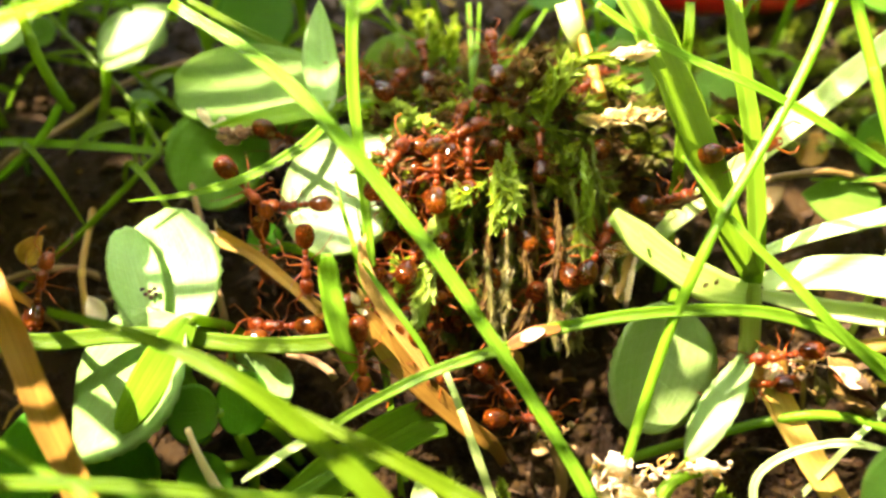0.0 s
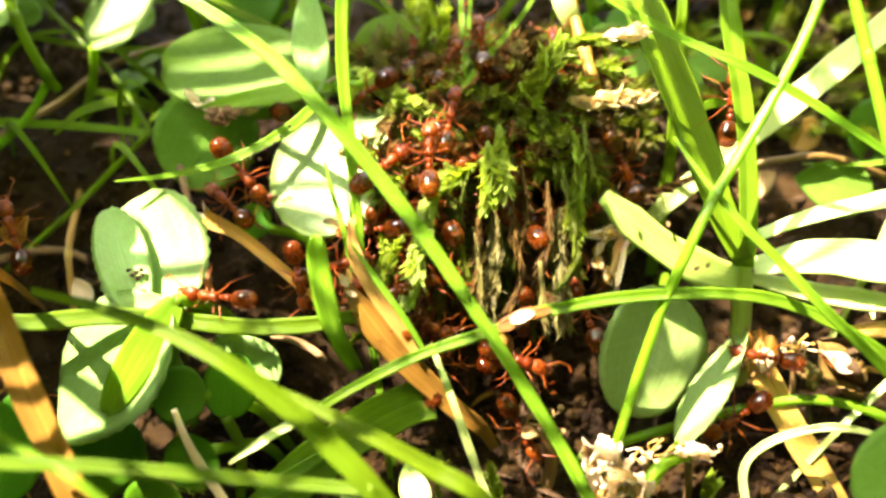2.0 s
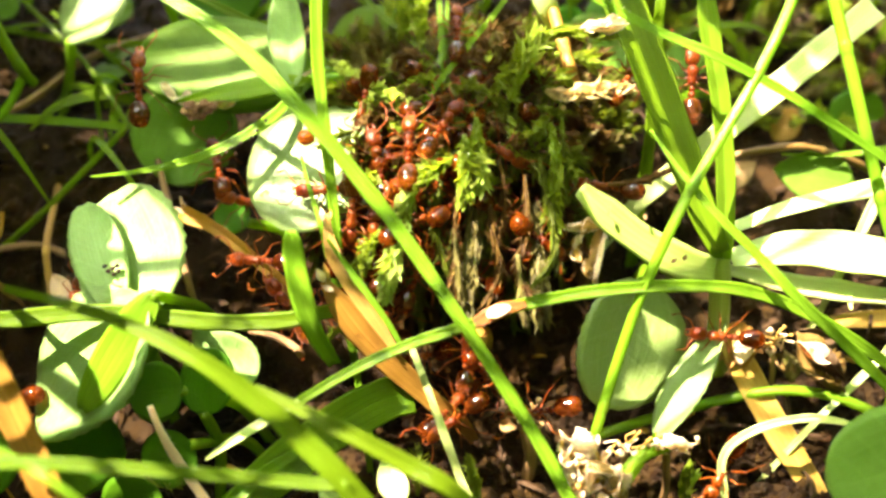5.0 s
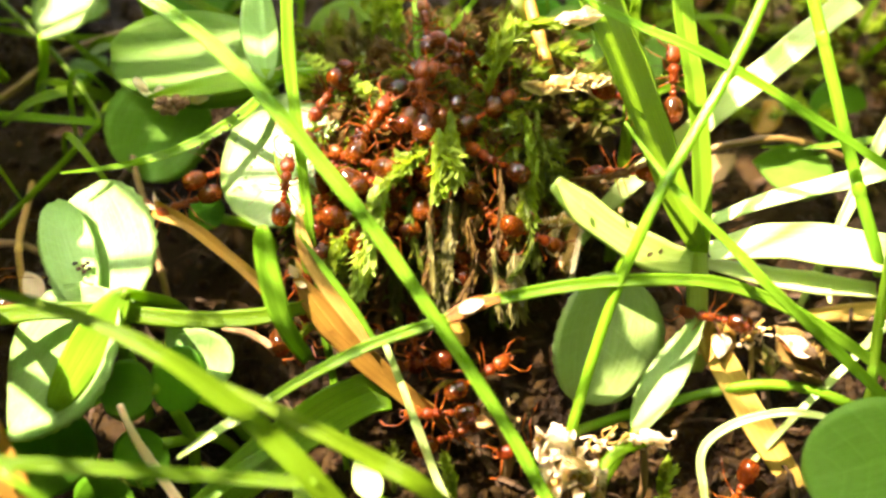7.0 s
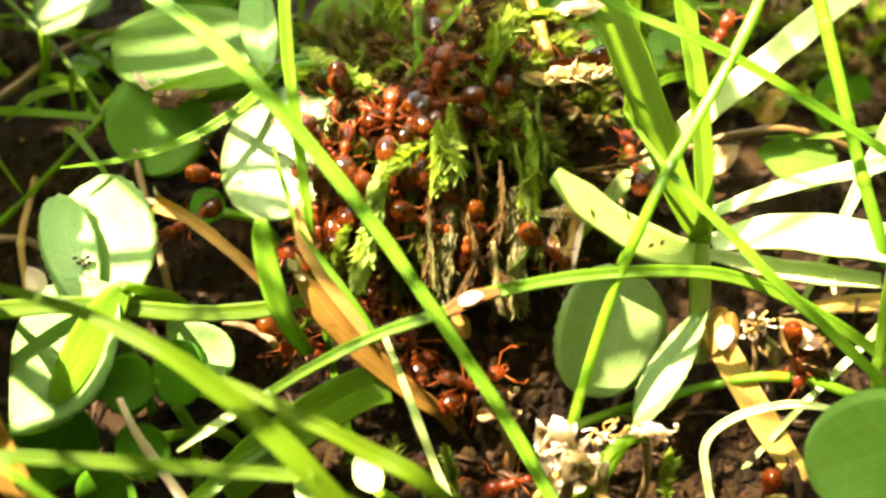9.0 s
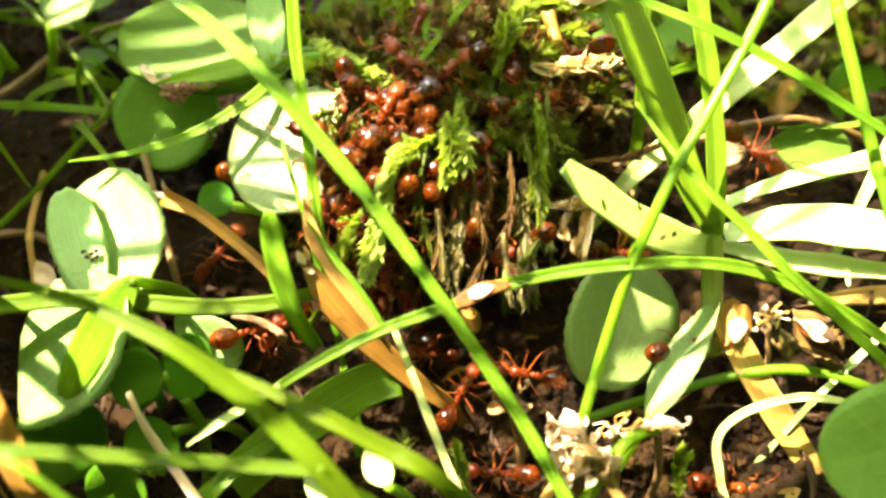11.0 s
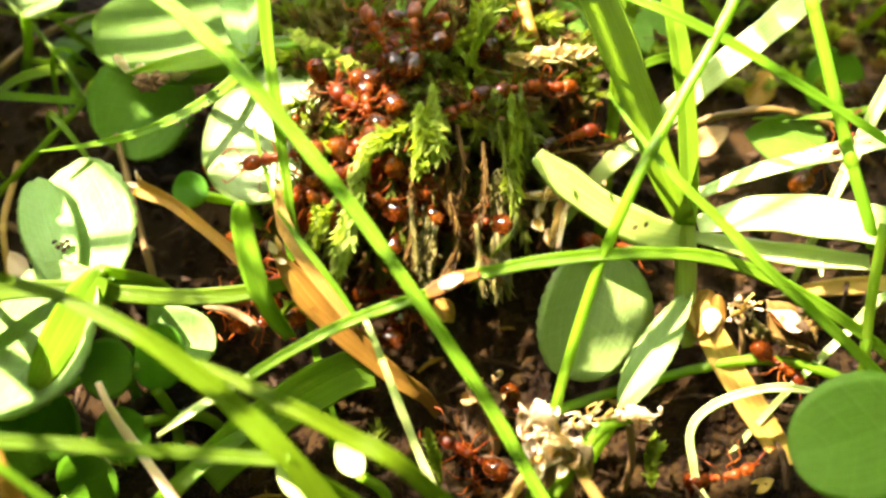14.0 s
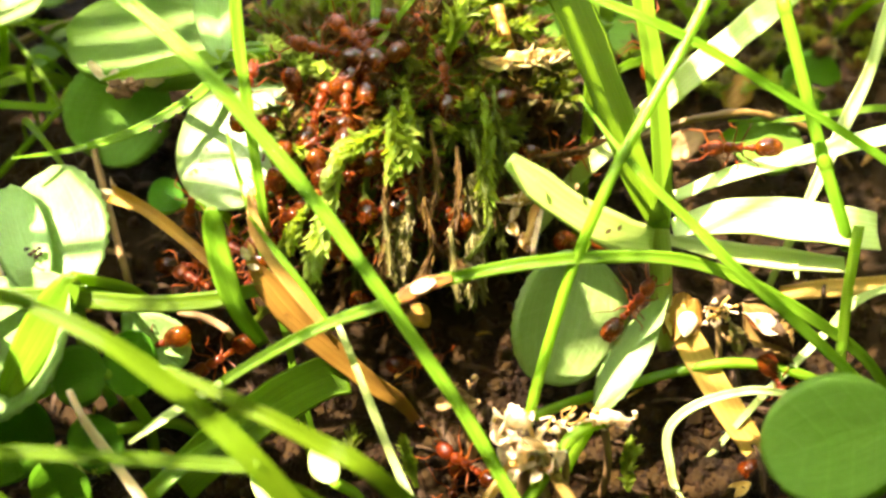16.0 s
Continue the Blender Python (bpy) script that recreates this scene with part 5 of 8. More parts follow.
dry_head((5.66, 21.80, 4.84), (0.9, 0.7, 0.3), 7, "dull brown dry plant shreds on the soil", 10, TWIG, reach=(0.8, 1.8))
flake((21.84, 39.49, 7.10), (23.39, 40.94, 8.24), 1.9, "orange-brown dry leaf flake", STRAW)
flake((-18.52, 28.59, 5.71), (-19.65, 29.96, 6.18), 1.2, "pale pinkish dry flake", PETAL)
flake((-8.00, 23.49, 5.48), (-10.95, 25.43, 7.57), 3.0, "pale wrinkled sunlit leaf scrap", LEAF, fold=0.15)
flake((-11.04, 24.94, 6.65), (-9.60, 25.38, 7.03), 1.8, "pale wrinkled sunlit leaf scrap", LEAF, fold=0.2)
flake((3.30, 26.61, 5.85), (4.17, 25.67, 5.11), 1.2, "dull brown dry flake", STRAW)
flake((2.20, 27.30, 9.10), (2.55, 26.60, 8.75), 0.25, "pale dry flake on the moss", STRAW_PALE)
flake((-22.30, 30.13, 8.89), (-21.04, 30.95, 10.22), 1.4, "orange-brown dry leaf flake", STRAW)
flake((-20.84, 40.73, 5.31), (-17.98, 41.14, 5.67), 2.6, "orange-brown dry leaf flake", STRAW)
flake((19.15, 18.37, 0.14), (20.46, 18.81, 0.48), 0.8, "pale pinkish dry flake", STRAW_PALE, fold=0.1)
flake((17.83, 35.90, 6.81), (20.14, 36.90, 7.60), 1.6, "dull tan dry leaf flake", TWIG)
stem("dry_twig", [(17.78, 35.11, 10.04), (19.27, 35.21, 10.39), (21.86, 35.47, 10.37)], 0.2, "brown rough twig on the soil", STALK, "twig", "ab", knots=0.2)
moss_shoot([(10.22, 31.86, 11.20), (11.59, 31.70, 11.60), (13.29, 32.02, 12.13)], 0.6, 30, "dry straw-brown moss shoot lying sideways", MOSS_BROWN, spread=0.5)
moss_shoot([(9.54, 32.18, 10.74), (10.66, 32.08, 11.04), (12.39, 32.10, 11.19)], 0.6, 30, "dry straw-brown moss shoot lying sideways", MOSS_BROWN, spread=0.5)
for a, b in (((9.36, 28.42, 13.54), (9.45, 28.00, 13.20)), ((11.22, 28.43, 12.92), (11.28, 28.18, 12.71)), ((12.61, 26.90, 11.02), (12.91, 27.03, 11.26)), ((13.21, 26.99, 11.10), (13.35, 27.16, 11.37))):
    tagged(new("brown_nick", leaf_mesh("brown_nick", Vector(a) + CAMWARD * 0.35, Vector(b) + CAMWARD * 0.35, 0.2, TWIG, shape="lance", thick=0.05)), "small dark brown nick in a grass leaf", "blemish", "leaf nicks")


def red_thing():
    """The rounded rim of a red plastic object beyond the moss."""
    me = tube_mesh("red_object", [(13.18, 51.86, 12.49), (16.51, 51.91, 12.54), (19.85, 52.03, 12.64), (22.81, 52.20, 12.78), (26.14, 52.59, 13.11)], 2.9, red_plastic, profile=(0.7, 1, 1, 1, 0.7), sides=20)
    return tagged(new("red_object", me), "glossy bright red plastic rim lying in the grass", "plastic object")


red_thing()


# ---- undergrowth at the back ----
def undergrowth(count, seed):
    """Low grass and clover in the shade behind the moss."""
    rnd = random.Random(seed)
    for k in range(count):
        x, y = rnd.uniform(-32, 36), rnd.uniform(42, 57)
        if abs(x - 2.5) < 10 and y < 45:
            y += 5
        z = soil_height(x, y)
        a, h = rnd.uniform(0, 6.28), rnd.uniform(2.5, 9)
        d = Vector((math.cos(a), math.sin(a) * 0.6, 0)) * rnd.uniform(3, 10)
        foot = Vector((x, y, z - 0.5))
        mat = rnd.choice([GRASS_SHADED, GRASS_SHADED, GRASS])
        grass_blade([foot, foot + d * 0.3 + Vector((0, 0, h * 0.7)), foot + d * 0.7 + Vector((0, 0, h)), foot + d + Vector((0, 0, h * rnd.uniform(0.5, 0.9)))], rnd.uniform(0.3, 0.75), "thin green grass blade in the undergrowth", mat, profile=(0.8, 1, 0.9, 0.7, 0.2), rib=False)
    for k in range(count // 4):
        x, y = rnd.uniform(-32, 36), rnd.uniform(45, 57)
        p = Vector((x, y, soil_height(x, y) + rnd.uniform(1.5, 4)))
        a = rnd.uniform(0, 6.28)
        leaf(p, p + Vector((math.cos(a) * 3, math.sin(a) * 3, rnd.uniform(-0.6, 0.6))), rnd.uniform(2.4, 4), "shaded green clover leaflet in the undergrowth", LEAF_SHADED, shape="round", roll=rnd.uniform(-25, 25), fold=rnd.uniform(0.05, 0.3), nrm=Vector((rnd.uniform(-0.3, 0.3), -0.4, 0.9)).normalized())


undergrowth(62, 41)


def left_thicket(count, seed):
    """Clover and grass on the soil beyond the clover patch."""
    rnd = random.Random(seed)
    low, high = Vector((-29.62, 50.02, 11.59)), Vector((-15.62, 37.83, 5.56))
    for k in range(count):
        x, y = rnd.uniform(min(low.x, high.x), max(low.x, high.x)), rnd.uniform(min(low.y, high.y), max(low.y, high.y))
        foot = Vector((x, y, soil_height(x, y) - 0.4))
        a = rnd.uniform(0, 6.28)
        if k % 3 == 0:
            p = foot + Vector((0, 0, rnd.uniform(1.4, 3)))
            leaf(p, p + Vector((math.cos(a) * 2.6, math.sin(a) * 2.6, rnd.uniform(-0.6, 0.6))), rnd.uniform(2.0, 3.2), "small green clover leaflet among grass stems", LEAF_HALF_SHADED, shape="round", nrm=Vector((rnd.uniform(-0.5, 0.2), -0.2, 0.9)).normalized(), fold=rnd.uniform(0.05, 0.3))
        else:
            d = Vector((math.cos(a), math.sin(a) * 0.7, 0)) * rnd.uniform(4, 11)
            h = rnd.uniform(2, 5)
            grass_blade([foot, foot + d * 0.35 + Vector((0, 0, h)), foot + d * 0.7 + Vector((0, 0, h)), foot + d + Vector((0, 0, h * 0.5))], rnd.uniform(0.25, 0.5), "thin green grass stem in the clover patch", rnd.choice([GRASS, GRASS_SHADED, GRASS_SHADED]), profile=(0.8, 1, 0.9, 0.7, 0.3), rib=False)


left_thicket(14, 77)


# ---- litter on the soil ----
def litter_mesh(count, seed, area, size):
    """Slivers and shreds of dead grass and bark, lying at all angles."""
    rnd = random.Random(seed)
    verts, faces = [], []
    for _ in range(count):
        x, y = rnd.uniform(*area[:2]), rnd.uniform(*area[2:])
        o = Vector((x, y, soil_height(x, y) + rnd.uniform(0.1, 0.8)))
        a = rnd.uniform(0, 6.28)
        d = Vector((math.cos(a), math.sin(a), rnd.uniform(-0.4, 0.5))).normalized()
        side = d.cross(Vector((rnd.uniform(-0.5, 0.5), rnd.uniform(-0.5, 0.5), 1))).normalized()
        ln, w = rnd.uniform(*size), rnd.uniform(0.06, 0.28)
        bow = Vector((0, 0, rnd.uniform(-0.1, 0.25))) * ln
        k = len(verts)
        for u, f in ((0, 0.5), (0.35, 1.0), (0.7, 0.8), (1.0, 0.3)):
            c = o + d * (ln * (u - 0.5)) + bow * (4 * u * (1 - u))
            verts += [c - side * w * f, c + Vector((0, 0, w * f * 0.5)), c + side * w * f]
        for r in range(3):
            q = k + 3 * r
            faces += [(q, q + 1, q + 4, q + 3), (q + 1, q + 2, q + 5, q + 4)]
    return verts, faces


for name, count, seed, material, label in (("brown_litter", 460, 31, BARK, "brown shreds of dead grass and bark on soil"), ("straw_litter", 70, 32, STRAW, "orange-brown slivers of dead grass on soil"), ("pale_litter", 12, 33, STRAW_PALE, "pale slivers of dead grass on soil")):
    v, f = litter_mesh(count, seed, (-32, 32, 14, 56), (0.7, 3.2))
    me = bpy.data.meshes.new(name)
    me.from_pydata([tuple(q * MM) for q in v], [], f)
    me.uv_layers.new(name="UVMap")
    me.materials.append(material)
    tagged(new(name, me), label, "plant litter", kind="stuff")


# ---- unseen lawn grass, added to shade the patch ----
def lawn(count, seed):
    """Tall grass outside the view, added to shade chosen spots of the patch."""
    rnd = random.Random(seed)
    # spots on the ground line of the sun that stay clear of tall blades, and others that lie in shade
    lit_west = ((-20.5, 36.8), (-18.9, 42.3), (-18.8, 35.7), (-17.3, 36.8), (-15.8, 21.6), (-15.6, 37.8), (-15.5, 35.0), (-15.1, 39.0), (-14.6, 20.8), (-13.7, 22.4), (-12.9, 41.4), (-10.7, 18.3), (-10.7, 22.8), (-10.6, 42.8), (-10.5, 16.4), (-10.4, 20.4), (-9.9, 28.0), (-9.4, 21.3), (-8.7, 18.2), (-8.6, 13.3), (-8.4, 26.4), (-8.4, 28.3), (-8.3, 24.5), (-8.2, 22.0), (-8.1, 36.1), (-7.3, 13.1))
    lit_middle = ((-7.3, 25.7), (-6.5, 30.0), (-6.1, 24.0), (-4.0, 27.9), (-3.9, 22.6), (-3.1, 13.2), (-1.9, 32.5), (-1.8, 19.7), (-0.4, 13.4), (0.2, 31.9), (1.2, 15.8), (1.4, 36.8), (1.5, 24.2), (1.7, 35.5), (2.0, 33.1), (3.0, 24.4), (3.1, 28.9), (3.3, 14.5), (2.4, 14.7), (1.7, 15.2), (3.4, 22.6), (3.8, 27.2), (3.9, 30.5), (4.2, 21.2), (4.2, 34.4), (4.6, 28.5), (4.9, 24.9), (5.6, 29.4), (6.7, 28.5), (10.7, 17.8), (11.4, 18.1), (11.8, 17.3), (10.0, 18.3))
    lit_east = ((7.3, 30.1), (8.1, 21.8), (10.5, 18.7), (12.2, 17.5), (14.2, 18.4), (14.5, 21.1), (14.5, 23.0), (14.7, 34.2), (14.9, 24.6), (15.5, 18.9), (17.0, 33.0), (17.2, 26.4), (17.5, 23.6), (18.0, 34.4), (18.9, 24.5), (20.6, 22.1), (21.3, 24.9), (21.4, 20.8), (22.4, 28.6), (22.7, 24.0), (23.1, 26.5), (23.8, 32.5), (23.9, 29.6), (25.4, 33.9), (25.7, 25.6), (26.1, 26.8), (28.1, 35.1), (-6.0, 37.5), (-3.5, 37.4), (-1.0, 37.3), (-6.5, 36.1), (-4.0, 36.0), (-1.5, 35.9), (8.3, 26.3), (10.9, 25.6), (3.2, 35.2), (2.4, 36.0), (5.0, 34.2), (15.5, 39.3), (13.7, 39.7), (1.5, 36.3), (16.6, 22.1), (28.4, 27.0), (10.4, 21.4), (20.5, 26.9), (21.8, 26.2), (24.6, 27.6), (2.8, 14.4), (3.4, 13.7), (4.1, 13.2), (0.9, 15.9))
    keep_lit = [Vector((a, b, 0)) for a, b in lit_west + lit_middle + lit_east]
    lit_spots = np.array([tuple(q)[:2] for q in keep_lit])

    def shades_lit(line, w, clear, spots=lit_spots):
        """Whether the shadow of a blade, followed along the sun's rays, falls on a spot that stays lit."""
        g = np.array([(q.x - q.z * SUN_FROM.x / SUN_FROM.z, q.y - q.z * SUN_FROM.y / SUN_FROM.z) for q in line if q.z > 16])
        if len(g) < 2:
            return False
        a, d = g[:-1, None], (g[1:] - g[:-1])[:, None]
        u = np.clip(((spots[None] - a) * d).sum(2) / np.maximum((d * d).sum(2), 1e-9), 0, 1)
        return bool((np.linalg.norm(a + d * u[..., None] - spots[None], axis=2) < w * 0.5 + clear).any())

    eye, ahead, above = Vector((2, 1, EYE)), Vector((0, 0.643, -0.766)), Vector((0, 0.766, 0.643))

    # view test: the added grass stays out of the camera's sight
    def in_view(p):
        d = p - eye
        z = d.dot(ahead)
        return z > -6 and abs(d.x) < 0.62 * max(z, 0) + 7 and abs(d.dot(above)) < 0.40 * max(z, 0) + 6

    verts, faces = [], []
    made = 0
    while made < count:
        x, y = (rnd.uniform(-48, -24), rnd.uniform(-4, 58)) if rnd.random() < 0.62 else (rnd.uniform(-60, 45), rnd.uniform(56, 85))
        arch, thin = rnd.random() < 0.4, made >= count * 0.93
        h = rnd.uniform(60, 110) if arch else rnd.uniform(38, 66)
        a = rnd.uniform(-1.1, 1.1) if x < -20 and rnd.random() < 0.8 else rnd.uniform(0, 6.28)
        lean = rnd.uniform(30, 90) if arch else rnd.uniform(12, 52)
        p0 = Vector((x, y, soil_height(x, y) - 1))
        p1 = p0 + Vector((math.cos(a) * lean * 0.25, math.sin(a) * lean * 0.25, h * 0.6))
        p2 = p0 + Vector((math.cos(a) * lean * 0.65, math.sin(a) * lean * 0.65, h))
        p3 = p0 + Vector((math.cos(a) * lean, math.sin(a) * lean, h * rnd.uniform(0.7, 1.0)))
        line = smooth_curve([p0, p1, p2, p3], 6)
        if any(in_view(q) for q in line):
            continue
        w = rnd.uniform(0.4, 0.8) if thin else rnd.uniform(0.8, 3.0)
        if shades_lit(line, w, 0.1 if thin else 0.7, lit_spots[-4:] if thin else lit_spots):
            continue
        made += 1
        start = len(verts)
        side = Vector((-math.sin(a), math.cos(a), rnd.uniform(-0.4, 0.4))).normalized()
        for i, q in enumerate(line):
            ww = w * 0.5 * level((0.7, 1, 1, 0.8, 0.1), i / (len(line) - 1))
            verts += [q - side * ww, q - Vector((0, 0, ww * 0.4)), q + side * ww]
        for i in range(len(line) - 1):
            k = start + 3 * i
            faces += [(k, k + 1, k + 4, k + 3), (k + 1, k + 2, k + 5, k + 4)]
    # unseen blades added to arch over the moss and leave its middle dark
    dim_spots = ((-20.8, 40.4), (-19.9, 36.1), (-15.8, 40.0), (-12.1, 36.0), (-7.0, 19.4), (-5.7, 13.1), (-4.5, 18.7), (-3.3, 13.2), (-2.7, 17.9), (0.3, 31.2), (0.6, 20.0), (2.0, 29.9), (3.4, 28.5), (5.0, 22.4), (5.0, 23.8), (5.3, 32.8), (6.2, 33.9), (6.7, 24.5), (7.2, 22.8), (7.2, 32.6), (7.7, 34.7), (8.5, 27.9), (8.9, 24.1), (9.0, 33.7), (9.4, 35.1), (9.5, 31.5), (11.0, 32.7), (11.3, 29.5), (11.8, 27.5), (12.8, 29.8), (12.9, 31.9), (13.1, 23.7), (14.3, 31.1), (16.9, 31.5), (17.5, 41.1), (18.2, 33.7), (19.8, 36.5), (20.8, 38.6), (21.3, 33.9), (23.5, 36.5), (23.8, 44.1), (24.8, 32.9), (25.8, 35.0), (27.4, 44.1), (28.3, 36.2), (28.8, 40.0), (31.0, 38.2), (25.0, 14.8), (26.6, 16.2), (28.0, 15.0), (24.0, 17.0), (16.5, 20.6), (18.4, 19.0), (19.6, 17.0), (16.0, 16.5), (6.0, 21.4), (21.6, 17.6), (0.0, 21.2), (1.6, 21.6), (-22.0, 33.0), (-20.0, 31.0), (-18.0, 33.0), (-17.0, 30.0), (-23.0, 36.0), (-21.0, 29.0), (-18.5, 27.5), (-15.0, 33.0), (-13.0, 31.0), (-11.5, 33.5), (-3.1, 18.0), (-5.7, 19.0), (-1.2, 17.0), (-9.7, 25.3), (-7.5, 20.0), (-5.2, 20.6), (-6.4, 19.4), (-6.8, 21.2), (10.2, 33.0), (8.2, 33.6), (6.4, 31.6), (8.6, 30.4), (11.4, 34.4), (7.0, 36.0))
    for target in [Vector((a, b, 0)) for a, b in dim_spots]:
        laid, wanted = 0, 5 if 4 < target.x < 12 and 30 < target.y < 37 else 3
        for _ in range(8 * wanted):
            if laid == wanted:
                break
            p2 = target + SUN_FROM * rnd.uniform(61, 98) + Vector((rnd.uniform(-1, 1), rnd.uniform(-1, 1), 0))
            a = rnd.uniform(-1.0, 1.0)
            d = Vector((math.cos(a), math.sin(a), 0))
            p0 = Vector((p2.x, p2.y, 0)) - d * rnd.uniform(40, 60)
            p0.z = soil_height(p0.x, p0.y) - 1
            p1 = p0.lerp(p2, 0.45) + Vector((0, 0, 9))
            p3 = p2 + d * rnd.uniform(8, 20) - Vector((0, 0, rnd.uniform(0, 8)))
            line = smooth_curve([p0, p1, p2, p3], 6)
            w = rnd.uniform(1.6, 3.0)
            if any(in_view(q) for q in line):
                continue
            if shades_lit(line, w, 0.4):
                continue
            laid += 1
            start = len(verts)
            side = Vector((-d.y, d.x, 0))
            for i, q in enumerate(line):
                ww = w * 0.5 * level((0.7, 1, 1, 1, 0.2), i / (len(line) - 1))
                verts += [q - side * ww, q - Vector((0, 0, ww * 0.4)), q + side * ww]
            for i in range(len(line) - 1):
                k = start + 3 * i
                faces += [(k, k + 1, k + 4, k + 3), (k + 1, k + 2, k + 5, k + 4)]
    # unseen thin blades added to draw stripes of shade over the large clover leaf
    for a, b, w in ((-5.0, 35.4, 0.8), (-4.0, 36.75, 0.7), (-5.0, 38.1, 0.9), (-3.5, 39.0, 1.0), (-1.5, 36.6, 0.6), (-6.5, 36.9, 0.5), (-8.6, 35.3, 1.6), (-8.8, 34.0, 1.4), (-9.4, 36.9, 1.0)):
        p2 = Vector((a, b, 0)) + SUN_FROM * rnd.uniform(62, 80)
        p0 = Vector((p2.x - 48, p2.y + rnd.uniform(-6, 6), 0))
        line = smooth_curve([p0, p0.lerp(p2, 0.5) + Vector((0, 0, 12)), p2, p2 + Vector((14, rnd.uniform(-1.5, 0.5), -3)), p2 + Vector((26, rnd.uniform(-4, 0), -12))], 6)
        start = len(verts)
        for i, q in enumerate(line):
            ww = w * 0.5 * level((0.7, 1, 1, 1, 0.2), i / (len(line) - 1))
            verts += [q - Vector((0, ww, 0)), q - Vector((0, 0, ww * 0.4)), q + Vector((0, ww, 0))]
        for i in range(len(line) - 1):
            k = start + 3 * i
            faces += [(k, k + 1, k + 4, k + 3), (k + 1, k + 2, k + 5, k + 4)]
    # nearer unseen blades, thin at the root, added to keep single leaves in shade
    for path, w, up, root in (
        (((10.35, 40.90, 18.50), (11.42, 38.66, 17.32), (12.76, 35.57, 15.43), (13.90, 32.47, 13.67), (14.50, 30.80, 12.60)), 1.05, 27, (-1, 26)),
        (((9.22, 40.55, 18.50), (10.29, 38.31, 17.32), (11.63, 35.22, 15.43), (12.80, 32.12, 13.67), (13.76, 29.65, 12.16)), 0.42, 25, (-3, 26)),
        (((-16.90, 30.50, 11.70), (-16.20, 28.60, 11.00), (-15.50, 26.90, 10.40), (-14.90, 25.20, 9.60)), 2.0, 24, (-26, 14)),
        (((-12.60, 32.60, 9.04), (-10.38, 30.95, 8.93), (-8.08, 29.05, 8.60), (-6.00, 27.20, 8.32)), 1.1, 26, (-26, 20)),
        (((-12.70, 21.00, 8.70), (-11.60, 21.30, 8.60), (-9.60, 21.90, 8.60), (-8.20, 22.30, 8.60)), 2.6, 25, (-26, -14)),
        (((-8.60, 17.90, 3.60), (-5.88, 19.85, 4.36), (-3.48, 21.66, 4.82), (-0.60, 22.95, 5.13)), 1.9, 26, (-26, -14)),
        (((10.40, 27.60, 8.00), (9.70, 26.40, 7.20), (9.20, 24.60, 5.80), (8.90, 22.80, 4.70)), 2.9, 26, (-2, 27)),
        (((20.10, 38.60, 14.50), (20.70, 37.30, 14.30), (21.40, 36.00, 14.10)), 1.3, 30, (-2, 26)),
        (((16.90, 37.10, 13.20), (17.60, 35.80, 13.00), (18.40, 34.50, 12.80)), 1.3, 30, (-2, 28)),
    ):
        line = [Vector(q) + SUN_FROM * up for q in path]
        foot = Vector((line[0].x + root[0], line[0].y + root[1], 0))
        foot.z = soil_height(foot.x, foot.y) - 1
        line = smooth_curve([foot, foot.lerp(line[0], 0.5) + Vector((0, 0, 9))] + line, 6)
        start = len(verts)
        for i, q in enumerate(line):
            side = (line[min(i + 1, len(line) - 1)] - line[max(i - 1, 0)]).cross(SUN_FROM).normalized()
            ww = w * 0.5 * level((0.15, 0.2, 0.35, 1, 1, 1, 0.6), i / (len(line) - 1))
            verts += [q - side * ww, q - SUN_FROM * ww * 0.3, q + side * ww]
        for i in range(len(line) - 1):
            k = start + 3 * i
            faces += [(k, k + 1, k + 4, k + 3), (k + 1, k + 2, k + 5, k + 4)]
    # unseen grass away from the sun, added to bounce green light and block sky
    for _ in range(800):
        where = rnd.random()
        x, y = (rnd.uniform(44, 95), rnd.uniform(-60, 90)) if where < 0.55 else (rnd.uniform(-60, 60), rnd.uniform(-95, -22))
        a = rnd.uniform(0, 6.28)
        lean, h, w = rnd.uniform(8, 40), rnd.uniform(45, 105), rnd.uniform(1.5, 4.0)
        d = Vector((math.cos(a), math.sin(a), 0))
        p0 = Vector((x, y, soil_height(x, y) - 1))
        line = smooth_curve([p0, p0 + d * lean * 0.25 + Vector((0, 0, h * 0.6)), p0 + d * lean * 0.65 + Vector((0, 0, h)), p0 + d * lean + Vector((0, 0, h * rnd.uniform(0.7, 1.0)))], 4)
        if any(in_view(q) or math.hypot(q.x, q.y) < 18 for q in line):
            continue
        start = len(verts)
        side = Vector((-d.y, d.x, rnd.uniform(-0.4, 0.4))).normalized()
        for i, q in enumerate(line):
            ww = w * 0.5 * level((0.7, 1, 1, 0.8, 0.1), i / (len(line) - 1))
            verts += [q - side * ww, q - Vector((0, 0, ww * 0.4)), q + side * ww]
        for i in range(len(line) - 1):
            k = start + 3 * i
            faces += [(k, k + 1, k + 4, k + 3), (k + 1, k + 2, k + 5, k + 4)]
    me = bpy.data.meshes.new("lawn_grass")
    me.from_pydata([tuple(v * MM) for v in verts], [], faces)
    me.uv_layers.new(name="UVMap")
    me.materials.append(GRASS)
    return tagged(new("lawn_grass", me), "unseen tall grass round the patch, added to shade it", "grass", kind="stuff")


lawn(1050, 12)


# ---- ants ----
def loft(name, stations, material, sides=14):
    """A closed body along x through rings of (x, half width, half height, middle height)."""
    rings, uvs = [], []
    for x, ry, rz, zc in stations:
        rings.append([Vector((x, ry * math.cos(a), zc + rz * math.sin(a))) for a in (6.2832 * k / sides for k in range(sides))])
        uvs.append([(x, k / sides) for k in range(sides)])
    return from_rings(name, rings, uvs, material)


